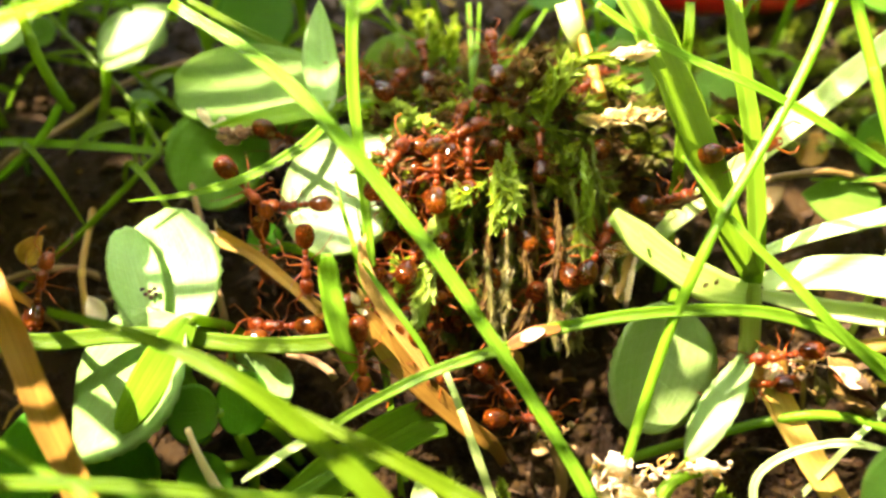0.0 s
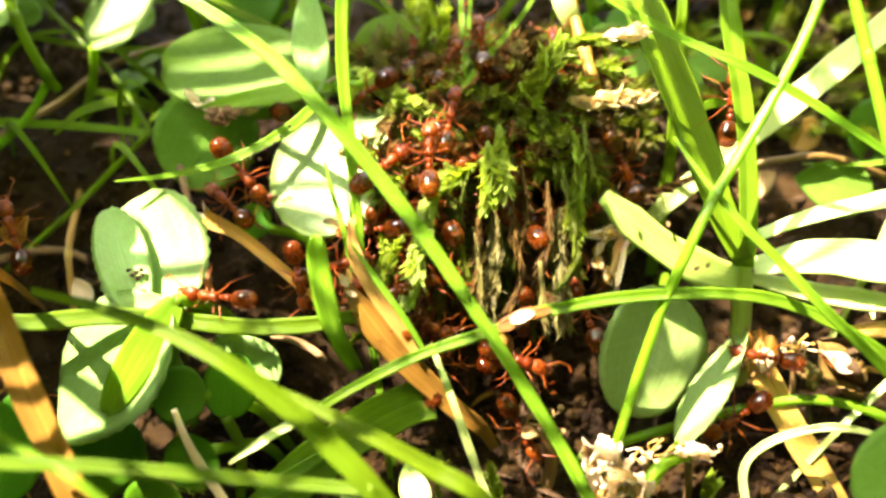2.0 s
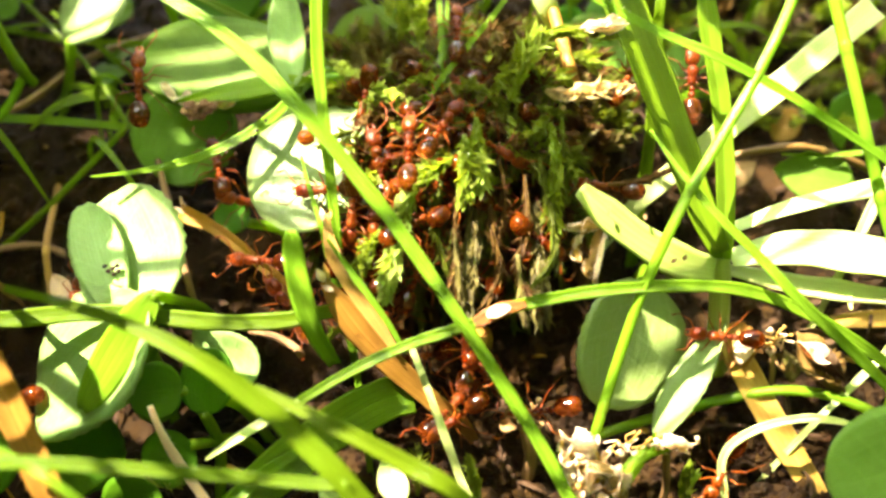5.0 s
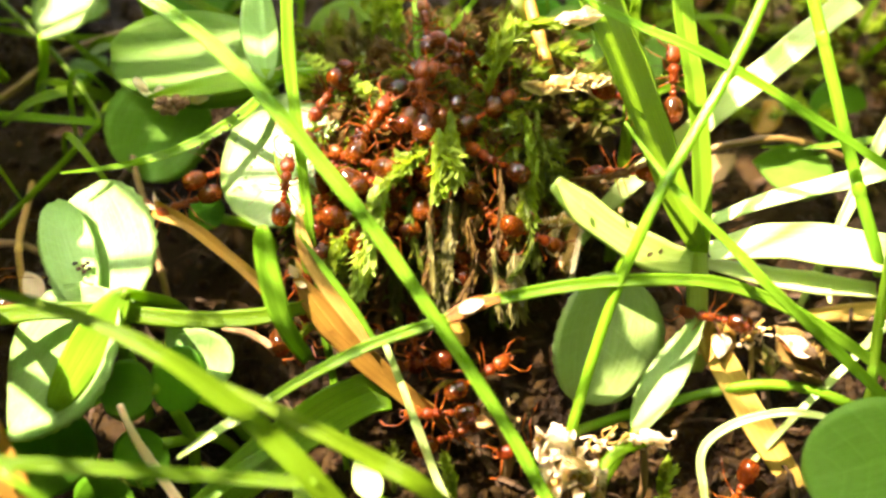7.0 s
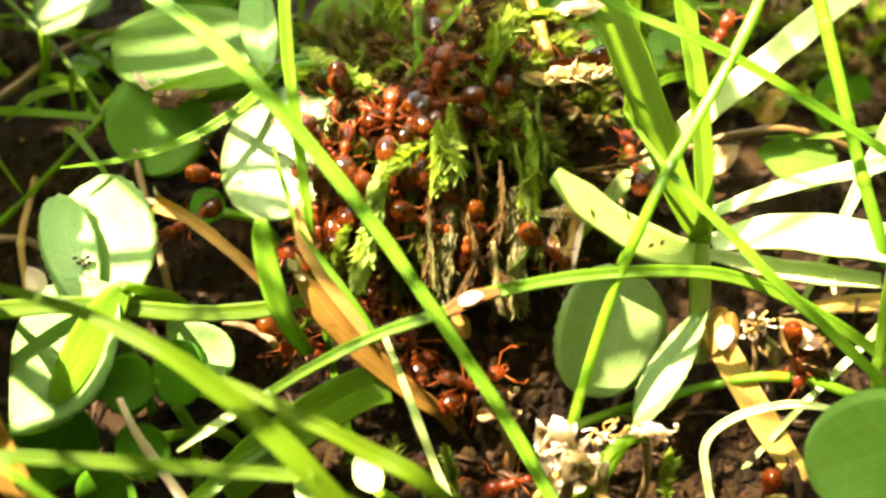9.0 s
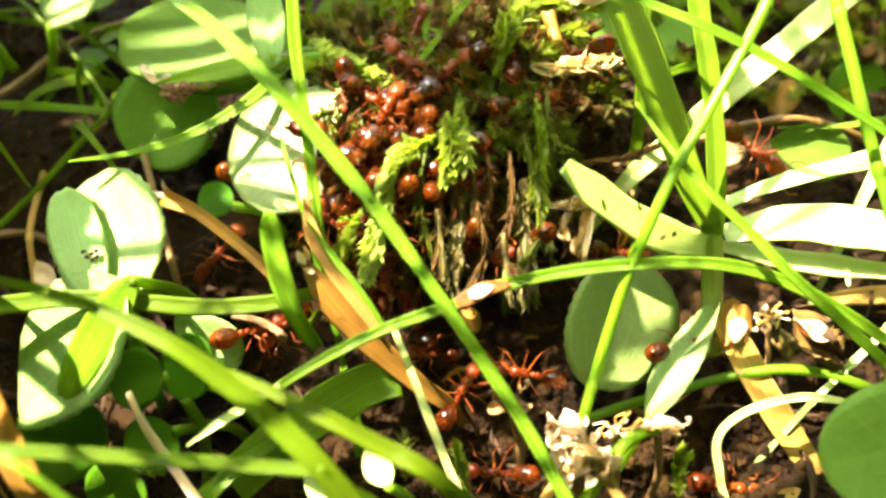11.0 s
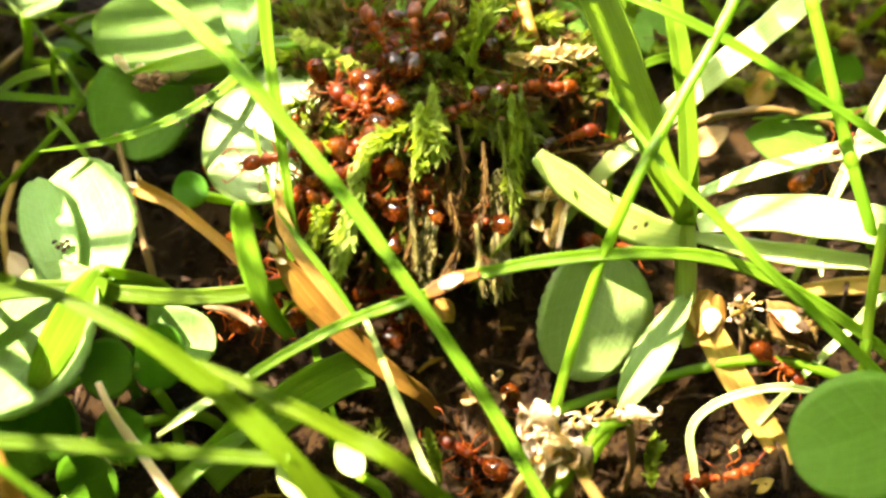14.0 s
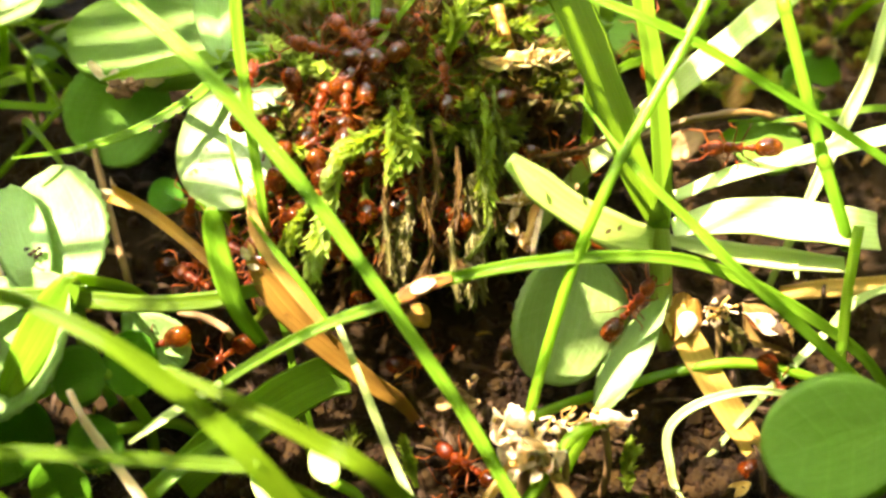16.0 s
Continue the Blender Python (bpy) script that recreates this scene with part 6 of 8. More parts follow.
def egg(x0, x1, ry, rz, zc, front=1.0, n=12, zend=None):
    """Stations of an egg from x0 to x1."""
    out = []
    for i in range(n + 1):
        u = i / n
        s = math.sqrt(max(0.0, 1 - (2 * u ** front - 1) ** 2)) + 0.02
        out.append((x0 + (x1 - x0) * u, ry * s, rz * s, zc + ((zend or zc) - zc) * u))
    return out


def limb(name, joints, radii, material):
    line = []
    for a, b in zip(joints, joints[1:]):
        line += [Vector(a), Vector(a).lerp(Vector(b), 0.5)]
    line.append(Vector(joints[-1]))
    return tube_mesh(name, line, 1.0, material, profile=radii, sides=6, per=3)


LEGS = (("front", 1.95, 0.75, 0.55), ("middle", 1.65, 0.0, 0.62), ("hind", 1.35, -0.85, 0.72))


def ant_prototype():
    """A red worker ant, 4.5 mm long; x points to its head and the origin lies in its gaster."""
    ant = tagged(new("ant"), "glossy reddish-brown worker ant walking over moss and grass", "ant", "ants")
    gaster = egg(-0.78, 0.68, 0.52, 0.50, 0.0, 0.9, 16)
    gaster = [(x, ry * (1 - 0.05 * (i in (6, 11))), rz * (1 - 0.05 * (i in (6, 11))), zc) for i, (x, ry, rz, zc) in enumerate(gaster)]
    part("gaster", loft("gaster", gaster, ANT_DARK, 18), ant, "dark glossy brown rounded gaster")
    part("postpetiole", loft("postpetiole", egg(0.62, 0.98, 0.19, 0.21, 0.05), ANT_RED), ant)
    part("petiole", loft("petiole", [(0.92, 0.08, 0.08, 0.0), (1.02, 0.15, 0.2, 0.1), (1.12, 0.14, 0.2, 0.1), (1.22, 0.08, 0.09, 0.0), (1.36, 0.07, 0.08, 0.0)], ANT_RED), ant)
    thorax = [(1.28, 0.05, 0.06, 0.02), (1.33, 0.20, 0.2, 0.05), (1.5, 0.24, 0.27, 0.08), (1.66, 0.21, 0.24, 0.08), (1.76, 0.20, 0.25, 0.1), (1.92, 0.27, 0.31, 0.14), (2.1, 0.30, 0.30, 0.14), (2.22, 0.25, 0.24, 0.12), (2.32, 0.15, 0.15, 0.1), (2.4, 0.1, 0.1, 0.1)]
    body = part("thorax", loft("thorax", thorax, ANT_RED), ant, "ridged reddish thorax")
    for side in (-1, 1):
        part("spine", limb("spine", [(1.42, side * 0.12, 0.26), (1.28, side * 0.2, 0.46)], (0.05, 0.03, 0.008), ANT_RED), body)
    head = part("head", loft("head", [(2.32, 0.08, 0.08, 0.1), (2.37, 0.26, 0.20, 0.1), (2.47, 0.36, 0.28, 0.09), (2.66, 0.40, 0.32, 0.07), (2.88, 0.385, 0.30, 0.04), (3.08, 0.33, 0.24, 0.0), (3.22, 0.23, 0.15, -0.02), (3.28, 0.1, 0.06, -0.03)], ANT_RED, 16), ant, "rough reddish head")
    for side in (-1, 1):
        part("eye", loft("eye", [(x + 2.76, ry, rz, 0.12) for x, ry, rz, _ in egg(-0.1, 0.1, 0.05, 0.08, 0)], ANT_EYE, 8), head).location = (0, side * 0.37 * MM, 0)
        part("mandible", limb("mandible", [(3.2, side * 0.17, -0.05), (3.42, side * 0.16, -0.08), (3.52, side * 0.02, -0.08)], (0.08, 0.07, 0.06, 0.05, 0.02), ANT_LEG), head)
        feeler = part("antenna", limb("antenna", [(0, 0, 0), (0.5, side * 0.62, 0.22), (1.05, side * 0.78, -0.12), (1.4, side * 0.6, -0.25)], (0.045, 0.036, 0.036, 0.032, 0.036, 0.05, 0.045), ANT_LEG), ant)
        feeler.location = (3.0 * MM, side * 0.17 * MM, 0.08 * MM)
        for _, x, sweep, size in LEGS:
            joints = [(0, 0, 0), (sweep * 0.15, side * 0.22, -0.1), (sweep * 0.65, side * (0.35 + size * 0.7), 0.30), (sweep * 1.1, side * (0.5 + size), -0.45), (sweep * 1.45, side * (0.62 + size * 1.15), -0.70)]
            leg = part("leg", limb("leg", joints, (0.075, 0.05, 0.042, 0.042, 0.028, 0.024, 0.02, 0.015, 0.012), ANT_LEG), ant)
            leg.location = (x * MM, side * 0.16 * MM, -0.06 * MM)
    rnd = random.Random(4)
    for _ in range(46):
        u, a = rnd.uniform(-0.6, 0.5), rnd.uniform(0.2, 2.94)
        r = math.sqrt(1 - ((u + 0.05) / 0.75) ** 2) * 0.5
        p = Vector((u, r * math.cos(a), r * math.sin(a)))
        part("hair", limb("hair", [p, p * 1.16 + Vector((-0.17, 0, 0.02))], (0.010, 0.008, 0.003), ANT_LEG), ant)
    for _ in range(16):
        u, a = rnd.choice((rnd.uniform(1.45, 2.2), rnd.uniform(2.45, 3.05))), rnd.uniform(0.5, 2.64)
        p = Vector((u, 0.28 * math.cos(a), 0.1 + 0.27 * math.sin(a)))
        q = p + Vector((rnd.uniform(-0.05, 0.08), 0.17 * math.cos(a), 0.17 * math.sin(a)))
        part("hair", limb("hair", [p, q], (0.010, 0.008, 0.003), ANT_LEG), ant)
    return ant


UPWARD = CAMWARD.normalized()
RIGHTWARD = Vector((1, 0, 0))
TOPWARD = UPWARD.cross(RIGHTWARD)


def ant_pose(x, y, z, heading, dip=0.0, roll=0.0):
    """The pose of an ant at a place, heading so many degrees from right towards up, its back to the open side."""
    a = radians(heading)
    ahead = RIGHTWARD * math.cos(a) + TOPWARD * math.sin(a)
    left = UPWARD.cross(ahead)
    m = Matrix((ahead, left, UPWARD)).transposed().to_4x4() @ pose(0, 0, 0, roll, dip, 0)
    m.translation = Vector((x, y, z)) * MM
    return m


ant = ant_prototype()
ANT_PATHS = [
    [(0, -0.33, 30.07, 13.99, 88), (1, -0.47, 30.04, 13.70, 90), (2, -0.17, 30.27, 13.65, 90), (3, -0.19, 30.25, 13.74, 88), (4, -0.09, 30.20, 13.64, 88), (6.5, -0.05, 30.75, 13.34, 95), (7, 0.04, 30.74, 13.29, 160), (7.5, 0.04, 30.81, 13.34, 120), (8, 0.04, 30.91, 13.44, 95), (8.5, 0.21, 31.12, 13.63, 80), (9, 0.21, 31.35, 13.55, 85), (11.5, -1.07, 31.72, 13.34, 60), (12.5, 0.23, 31.56, 13.10, 90), (13, 0.25, 31.51, 13.15, 95), (13.5, 0.24, 31.53, 13.11, 100), (14, 0.26, 31.34, 12.96, 95), (14.5, 0.39, 31.55, 13.05, 90), (15, 0.45, 31.33, 13.03, 90), (15.5, 0.36, 31.47, 13.02, 95), (16, 0.40, 31.59, 13.07, 90)],
    [(0, 2.85, 37.51, 15.60, 97), (0.5, 2.62, 37.52, 15.45, 97), (1, 2.39, 37.47, 15.23, 95), (2, 2.60, 37.64, 15.14, 95), (3, 2.36, 37.78, 15.30, 92), (4, 2.52, 37.90, 15.28, 88), (6.5, 2.24, 38.12, 14.71, 95), (7.5, 2.31, 38.34, 14.78, 97), (8.5, 2.55, 38.44, 14.87, 95), (9, 2.62, 38.83, 14.91, 95), (11.5, 3.46, 38.01, 13.67, 170), (12, 3.15, 38.04, 13.68, 172), (12.5, 3.05, 37.95, 13.50, 178), (13, 2.83, 38.04, 13.68, 178), (13.5, 2.74, 37.98, 13.58, 170), (14, 2.66, 38.86, 14.22, 175), (15, 2.02, 38.30, 13.87, 180), (16, 1.56, 38.67, 14.06, 170)],
    [(0, -11.27, 33.40, 12.67, -48), (0.5, -10.77, 32.88, 12.06, -50), (1, -11.47, 33.46, 12.35, -52), (1.5, -11.88, 33.67, 12.34, -48), (2, -10.97, 33.70, 12.29, -50), (2.5, -9.95, 31.90, 10.86, -10), (3, -8.62, 32.75, 11.61, 30), (4, -9.43, 34.30, 12.77, 60), (5.25, -15.85, 35.55, 13.23, 105), (6.5, -22.26, 36.88, 13.71, 150), (9, -24.84, 37.17, 14.03, 150), (16, -25.28, 37.68, 13.79, 150)],
    [(0, -6.49, 32.41, 11.06, -178), (0.5, -6.36, 32.61, 11.09, -172), (1, -6.73, 32.38, 10.73, -175), (1.5, -6.50, 32.12, 10.35, -190), (2, -6.62, 31.88, 10.06, -192), (2.5, -6.79, 31.84, 10.07, -195), (3, -6.85, 31.88, 10.15, -192), (3.5, -6.57, 31.75, 9.97, -190), (4, -6.48, 31.64, 9.91, -188), (6.5, -9.12, 31.93, 9.28, -200), (7, -9.41, 32.39, 9.61, -160), (8, -9.29, 31.52, 9.07, -150), (8.5, -9.35, 31.59, 9.17, -160), (9, -9.40, 31.56, 8.93, -150), (11.5, -8.51, 30.23, 7.54, -130), (13, -8.45, 30.40, 7.63, -100), (14, -7.16, 29.68, 7.00, -60), (16, -9.49, 29.11, 6.41, 0)],
    [(0, -3.99, 24.44, 10.89, -85), (0.25, -3.83, 24.68, 11.08, -160), (0.5, -4.08, 24.83, 11.17, -190), (1, -4.16, 24.74, 10.94, -183), (1.5, -5.20, 24.86, 10.86, -180), (2, -8.96, 25.12, 10.95, -186), (2.5, -10.25, 25.15, 11.05, -185), (2.7, -10.05, 25.35, 11.15, -200), (2.9, -11.00, 25.60, 11.15, -182), (3.1, -13.10, 26.05, 10.80, -150), (3.3, -14.90, 24.60, 9.75, -125), (3.5, -15.30, 23.35, 9.25, -118), (3.7, -15.40, 23.45, 9.30, -118), (3.9, -15.30, 23.10, 9.10, -112), (4.2, -15.75, 22.85, 8.80, -105), (4.7, -17.40, 22.20, 7.70, -140), (5.3, -19.60, 22.10, 5.60, -170), (6.3, -22.80, 22.40, 3.20, -180), (9, -24.20, 21.60, 2.60, -190), (16, -25.00, 21.00, 2.40, -200)],
    [(0, 13.48, 32.55, 14.63, 10), (0.5, 13.72, 32.42, 14.49, 35), (1, 14.55, 32.76, 14.62, 80), (2, 14.70, 32.90, 14.54, 85), (2.5, 14.47, 33.16, 14.81, 88), (3, 14.47, 33.18, 14.87, 88), (4, 14.43, 34.80, 13.59, 90), (6.5, 15.01, 35.24, 13.34, 90), (7, 14.93, 35.05, 13.11, 90), (7.5, 14.82, 36.02, 13.66, 100), (8, 14.89, 36.18, 13.32, 140), (8.5, 15.96, 36.40, 13.49, 100), (9, 16.55, 36.90, 13.56, 60), (10.2, 16.80, 34.38, 12.71, 0), (11.5, 17.02, 31.94, 11.92, -60), (12.5, 16.91, 30.86, 10.99, -70), (13, 18.48, 30.70, 11.02, -60), (13.5, 20.15, 30.10, 10.53, -20), (14, 21.71, 30.19, 10.62, 40), (14.5, 22.14, 31.59, 11.60, 80), (15, 22.14, 32.43, 12.41, 120), (15.5, 21.88, 31.94, 11.94, 185), (16, 21.29, 31.60, 11.70, 180)],
    [(0, 7.23, 28.08, 10.82, 60), (0.5, 7.97, 28.31, 11.00, 80), (1, 8.24, 27.40, 10.11, 95), (1.5, 8.55, 25.86, 8.72, 97), (2, 8.18, 24.99, 7.90, 110), (2.5, 8.31, 23.93, 7.11, 130), (4, 7.39, 22.39, 6.02, 180), (6.5, 8.55, 21.34, 4.56, 200), (9, 7.69, 19.21, 2.61, 200), (12.5, 5.80, 19.12, 2.02, 160), (16, 7.14, 18.76, 1.70, 150)],
    [(0, 10.37, 31.59, 11.94, 12), (0.5, 11.12, 32.23, 12.44, 40), (1, 11.60, 31.12, 11.37, 110), (1.5, 10.84, 31.72, 11.75, 160), (2, 10.29, 31.50, 11.47, 200), (3, 12.46, 32.23, 12.21, 190), (3.5, 11.37, 31.89, 11.88, 190), (4, 10.21, 31.49, 11.54, 170), (6.5, 13.67, 31.59, 11.04, 175), (7, 13.46, 32.12, 11.40, 178), (7.5, 12.25, 33.96, 12.75, 110), (8, 12.79, 32.95, 11.91, 110), (8.5, 12.38, 32.42, 11.49, 90), (9, 13.06, 31.54, 10.50, 102), (11.5, 10.93, 37.27, 14.28, 180), (12, 9.46, 35.27, 12.73, 110), (13, 8.97, 33.97, 11.77, 60), (13.5, 8.94, 33.53, 11.39, 40), (14, 9.21, 32.74, 10.78, 20), (14.5, 9.62, 32.57, 10.58, 0), (15, 9.80, 32.11, 10.38, -5), (16, 9.64, 32.60, 10.64, 0)],
    [(0, 18.79, 25.57, 7.41, -170), (1, 18.55, 25.38, 7.23, -175), (2, 18.32, 24.64, 6.42, -190), (4, 17.35, 24.64, 6.67, -185), (6.5, 17.41, 26.06, 7.23, -188), (7, 18.00, 25.73, 6.94, -193), (7.5, 18.19, 25.45, 6.67, -185), (8, 18.90, 24.93, 6.16, -150), (8.5, 20.42, 24.78, 6.06, -110), (9, 20.72, 25.11, 6.00, -80), (9.6, 18.36, 24.58, 5.41, -40), (10.2, 15.99, 24.04, 4.84, 0), (11.5, 12.41, 24.21, 6.06, 28), (12, 14.08, 24.67, 6.39, 50), (12.5, 15.36, 25.03, 6.59, 40), (13.5, 18.68, 24.39, 4.84, -20), (16, 21.47, 23.47, 4.08, -60)],
    [(0, 2.75, 22.76, 5.57, 0), (2, 3.87, 22.67, 5.18, -60), (4, 3.19, 22.71, 5.46, -120), (6.5, 3.78, 22.15, 4.34, -170), (9, 5.52, 22.64, 4.53, -200), (11.5, 8.01, 23.23, 4.47, -185), (12, 7.40, 23.02, 4.30, -180), (12.5, 7.12, 23.21, 4.40, -185), (13, 6.93, 22.81, 4.22, -190), (13.5, 6.64, 22.48, 3.94, -150), (13.8, 6.84, 22.29, 3.81, -110), (14, 7.05, 22.10, 3.68, -70), (14.5, 8.98, 21.49, 3.20, 0), (15, 11.40, 22.22, 4.59, 38), (15.5, 12.43, 23.76, 5.86, 52), (16, 13.33, 24.47, 6.50, 48)],
    [(0, 5.09, 33.07, 12.92, 90), (1, 5.15, 32.95, 12.57, 100), (1.5, 5.27, 33.27, 12.71, 90), (2, 5.22, 30.52, 10.35, 20), (2.5, 4.62, 31.25, 11.00, 60), (3, 4.39, 27.86, 8.32, 120), (3.5, 4.69, 28.50, 8.80, 190), (4, 7.18, 29.93, 9.99, 240), (6.5, 7.26, 29.20, 8.75, 185), (7, 6.31, 29.17, 8.66, 190), (7.5, 7.76, 29.34, 8.80, 240), (8, 7.90, 28.94, 8.46, 270), (9, 5.39, 28.78, 8.06, 280), (10.3, 8.34, 28.81, 7.80, 330), (11.5, 11.37, 28.98, 7.61, 355), (12, 11.64, 28.92, 7.55, 355), (12.5, 11.51, 29.24, 7.72, 352), (13, 11.43, 28.87, 7.59, 352), (13.5, 11.36, 28.82, 7.51, 350), (14, 11.40, 28.85, 7.56, 350), (15, 11.38, 28.81, 7.60, 350), (16, 11.39, 29.12, 7.69, 352)],
    [(0, -3.28, 30.49, 14.34, 60), (1, -3.37, 30.79, 14.29, 70), (2, -3.42, 30.27, 13.62, 40), (2.5, -3.22, 30.17, 13.59, -30), (3, -3.43, 30.16, 13.63, -100), (3.5, -3.20, 30.04, 13.46, -100), (4, -2.98, 30.15, 13.56, -100), (6.5, -2.54, 29.44, 12.24, -60), (7, -2.40, 28.90, 11.78, -20), (7.25, -1.82, 28.03, 11.11, 38), (7.5, -1.24, 27.15, 10.44, 95), (8, -2.32, 28.81, 11.78, 60), (8.5, -2.89, 29.27, 12.16, 80), (8.67, -2.86, 29.54, 12.29, 20), (8.83, -2.82, 29.81, 12.42, -40), (9, -2.78, 30.08, 12.55, -100), (11.5, -1.15, 31.72, 13.34, -160), (12, -1.05, 31.55, 13.20, -170), (12.2, -1.10, 31.45, 13.08, -95), (12.5, -1.15, 31.36, 12.95, -20), (13, -3.02, 30.38, 12.31, -30), (13.2, -2.71, 30.07, 12.04, 15), (13.5, -2.40, 29.76, 11.77, 60), (14, -2.25, 29.91, 11.88, 40), (14.5, -3.21, 30.56, 12.32, 90), (15, -4.26, 30.37, 12.31, 90), (15.5, -4.47, 31.34, 12.93, 100), (16, -4.75, 32.44, 13.73, 80)],
    [(0, -1.76, 27.24, 11.88, 60), (2, -1.25, 26.36, 10.69, 80), (4, -0.77, 27.11, 11.42, 60), (6.5, -1.02, 28.85, 12.06, 0), (7, -0.86, 27.63, 11.06, 40), (7.5, 0.15, 27.18, 10.74, 0), (7.67, 0.34, 28.03, 11.42, -55), (7.83, 0.53, 28.88, 12.10, -110), (8, 0.72, 29.73, 12.77, -165), (8.17, 0.39, 29.52, 12.62, -107), (8.33, 0.06, 29.31, 12.46, -50), (8.5, -0.27, 29.11, 12.30, 8), (9, 1.01, 28.72, 11.75, -25), (11.5, 2.88, 29.85, 12.11, 45), (12, 3.82, 30.27, 12.41, 60), (12.5, 3.84, 30.69, 12.64, -10), (12.8, 3.90, 30.96, 12.90, 35), (13, 3.96, 31.22, 13.16, 80), (13.2, 3.88, 30.72, 12.75, 120), (13.5, 3.80, 30.22, 12.34, 160), (14, 1.31, 28.43, 10.98, 150), (14.5, 1.43, 28.29, 10.83, 100), (15, 1.55, 28.41, 11.05, 90), (15.5, 1.12, 28.63, 11.08, 120), (16, 1.35, 28.63, 11.04, 110)],
    [(0, -0.40, 32.74, 14.92, 30), (2, 0.65, 32.53, 14.22, 80), (4, 0.31, 32.47, 14.18, 40), (6.5, 2.39, 31.73, 12.89, 95), (7, 2.53, 31.79, 12.89, 98), (7.5, 1.89, 32.43, 13.37, 95), (8, 1.46, 32.43, 13.38, 90), (8.5, 1.66, 32.36, 13.34, 85), (9, 1.09, 32.60, 13.26, 70), (11.5, 0.27, 32.24, 12.46, 85), (12, 0.19, 31.67, 12.02, 120), (12.5, 1.12, 31.21, 11.56, 160), (13, 0.09, 30.59, 11.19, 170), (13.5, 0.67, 28.99, 9.91, 95), (14, 1.35, 27.90, 9.07, 60), (14.2, 0.63, 27.70, 8.90, 110), (14.5, -0.09, 27.50, 8.73, 160), (15, -0.76, 26.68, 8.22, 150), (15.2, -0.39, 27.11, 8.48, 90), (15.5, -0.02, 27.54, 8.74, 30), (16, 0.64, 27.68, 8.79, 20)],
    [(0, -6.69, 28.50, 12.93, -90), (2, -6.73, 27.43, 11.51, -80), (4, -6.80, 26.93, 11.20, -120), (4.83, -6.25, 27.01, 11.01, -173), (5.67, -5.70, 27.08, 10.82, -227), (6.5, -5.15, 27.16, 10.63, -280), (7, -4.95, 28.99, 12.05, -275), (7.5, -5.11, 29.63, 12.59, -300), (8, -5.03, 29.38, 12.46, -330), (8.25, -4.79, 28.32, 11.64, -375), (8.5, -4.54, 27.26, 10.83, -420), (8.75, -3.49, 27.42, 10.83, -475), (9, -2.44, 27.57, 10.84, -530), (11.5, -2.09, 28.11, 10.82, -570), (11.7, -2.23, 28.45, 11.08, -513), (11.8, -2.36, 28.79, 11.34, -457), (12, -2.50, 29.12, 11.59, -400), (12.5, -2.11, 30.31, 12.41, -390), (12.8, -1.97, 29.76, 12.03, -460), (13, -1.84, 29.21, 11.66, -530), (13.5, -1.73, 27.92, 10.61, -510), (13.8, -1.51, 27.88, 10.58, -555), (14, -1.30, 27.85, 10.55, -600), (14.2, -1.78, 28.47, 11.01, -560), (14.5, -2.25, 29.10, 11.46, -520), (15, -1.94, 28.24, 10.93, -520), (15.5, -2.03, 28.51, 11.00, -510), (16, -2.35, 28.42, 10.87, -510)],
    [(0, 1.29, 31.01, 13.47, 90), (1, 1.58, 29.53, 12.00, 60), (2, 0.95, 29.05, 11.36, 120), (4, -0.53, 28.51, 11.01, 60), (5.25, 0.31, 28.57, 10.70, 125), (6.5, 1.15, 28.62, 10.39, 190), (7, 1.09, 28.90, 10.57, 210), (7.5, 0.37, 27.52, 9.48, 240), (8, -0.05, 28.24, 10.07, 200), (8.17, -0.59, 27.84, 9.76, 140), (8.33, -1.12, 27.44, 9.45, 80), (8.5, -1.66, 27.04, 9.14, 20), (9, -1.16, 29.01, 10.45, 60), (11.5, -1.79, 29.54, 10.40, 30), (11.8, -1.38, 29.44, 10.31, 90), (12, -0.98, 29.34, 10.23, 150), (12.5, -1.52, 30.01, 10.66, 160), (13, 0.44, 31.03, 11.53, 140), (13.5, -0.70, 30.90, 11.38, 150), (13.8, -0.97, 31.34, 11.71, 85), (14, -1.24, 31.78, 12.04, 20), (14.5, -1.82, 31.94, 12.10, 90), (15, -2.04, 31.85, 12.17, 80), (16, -1.62, 32.40, 12.44, 70)],
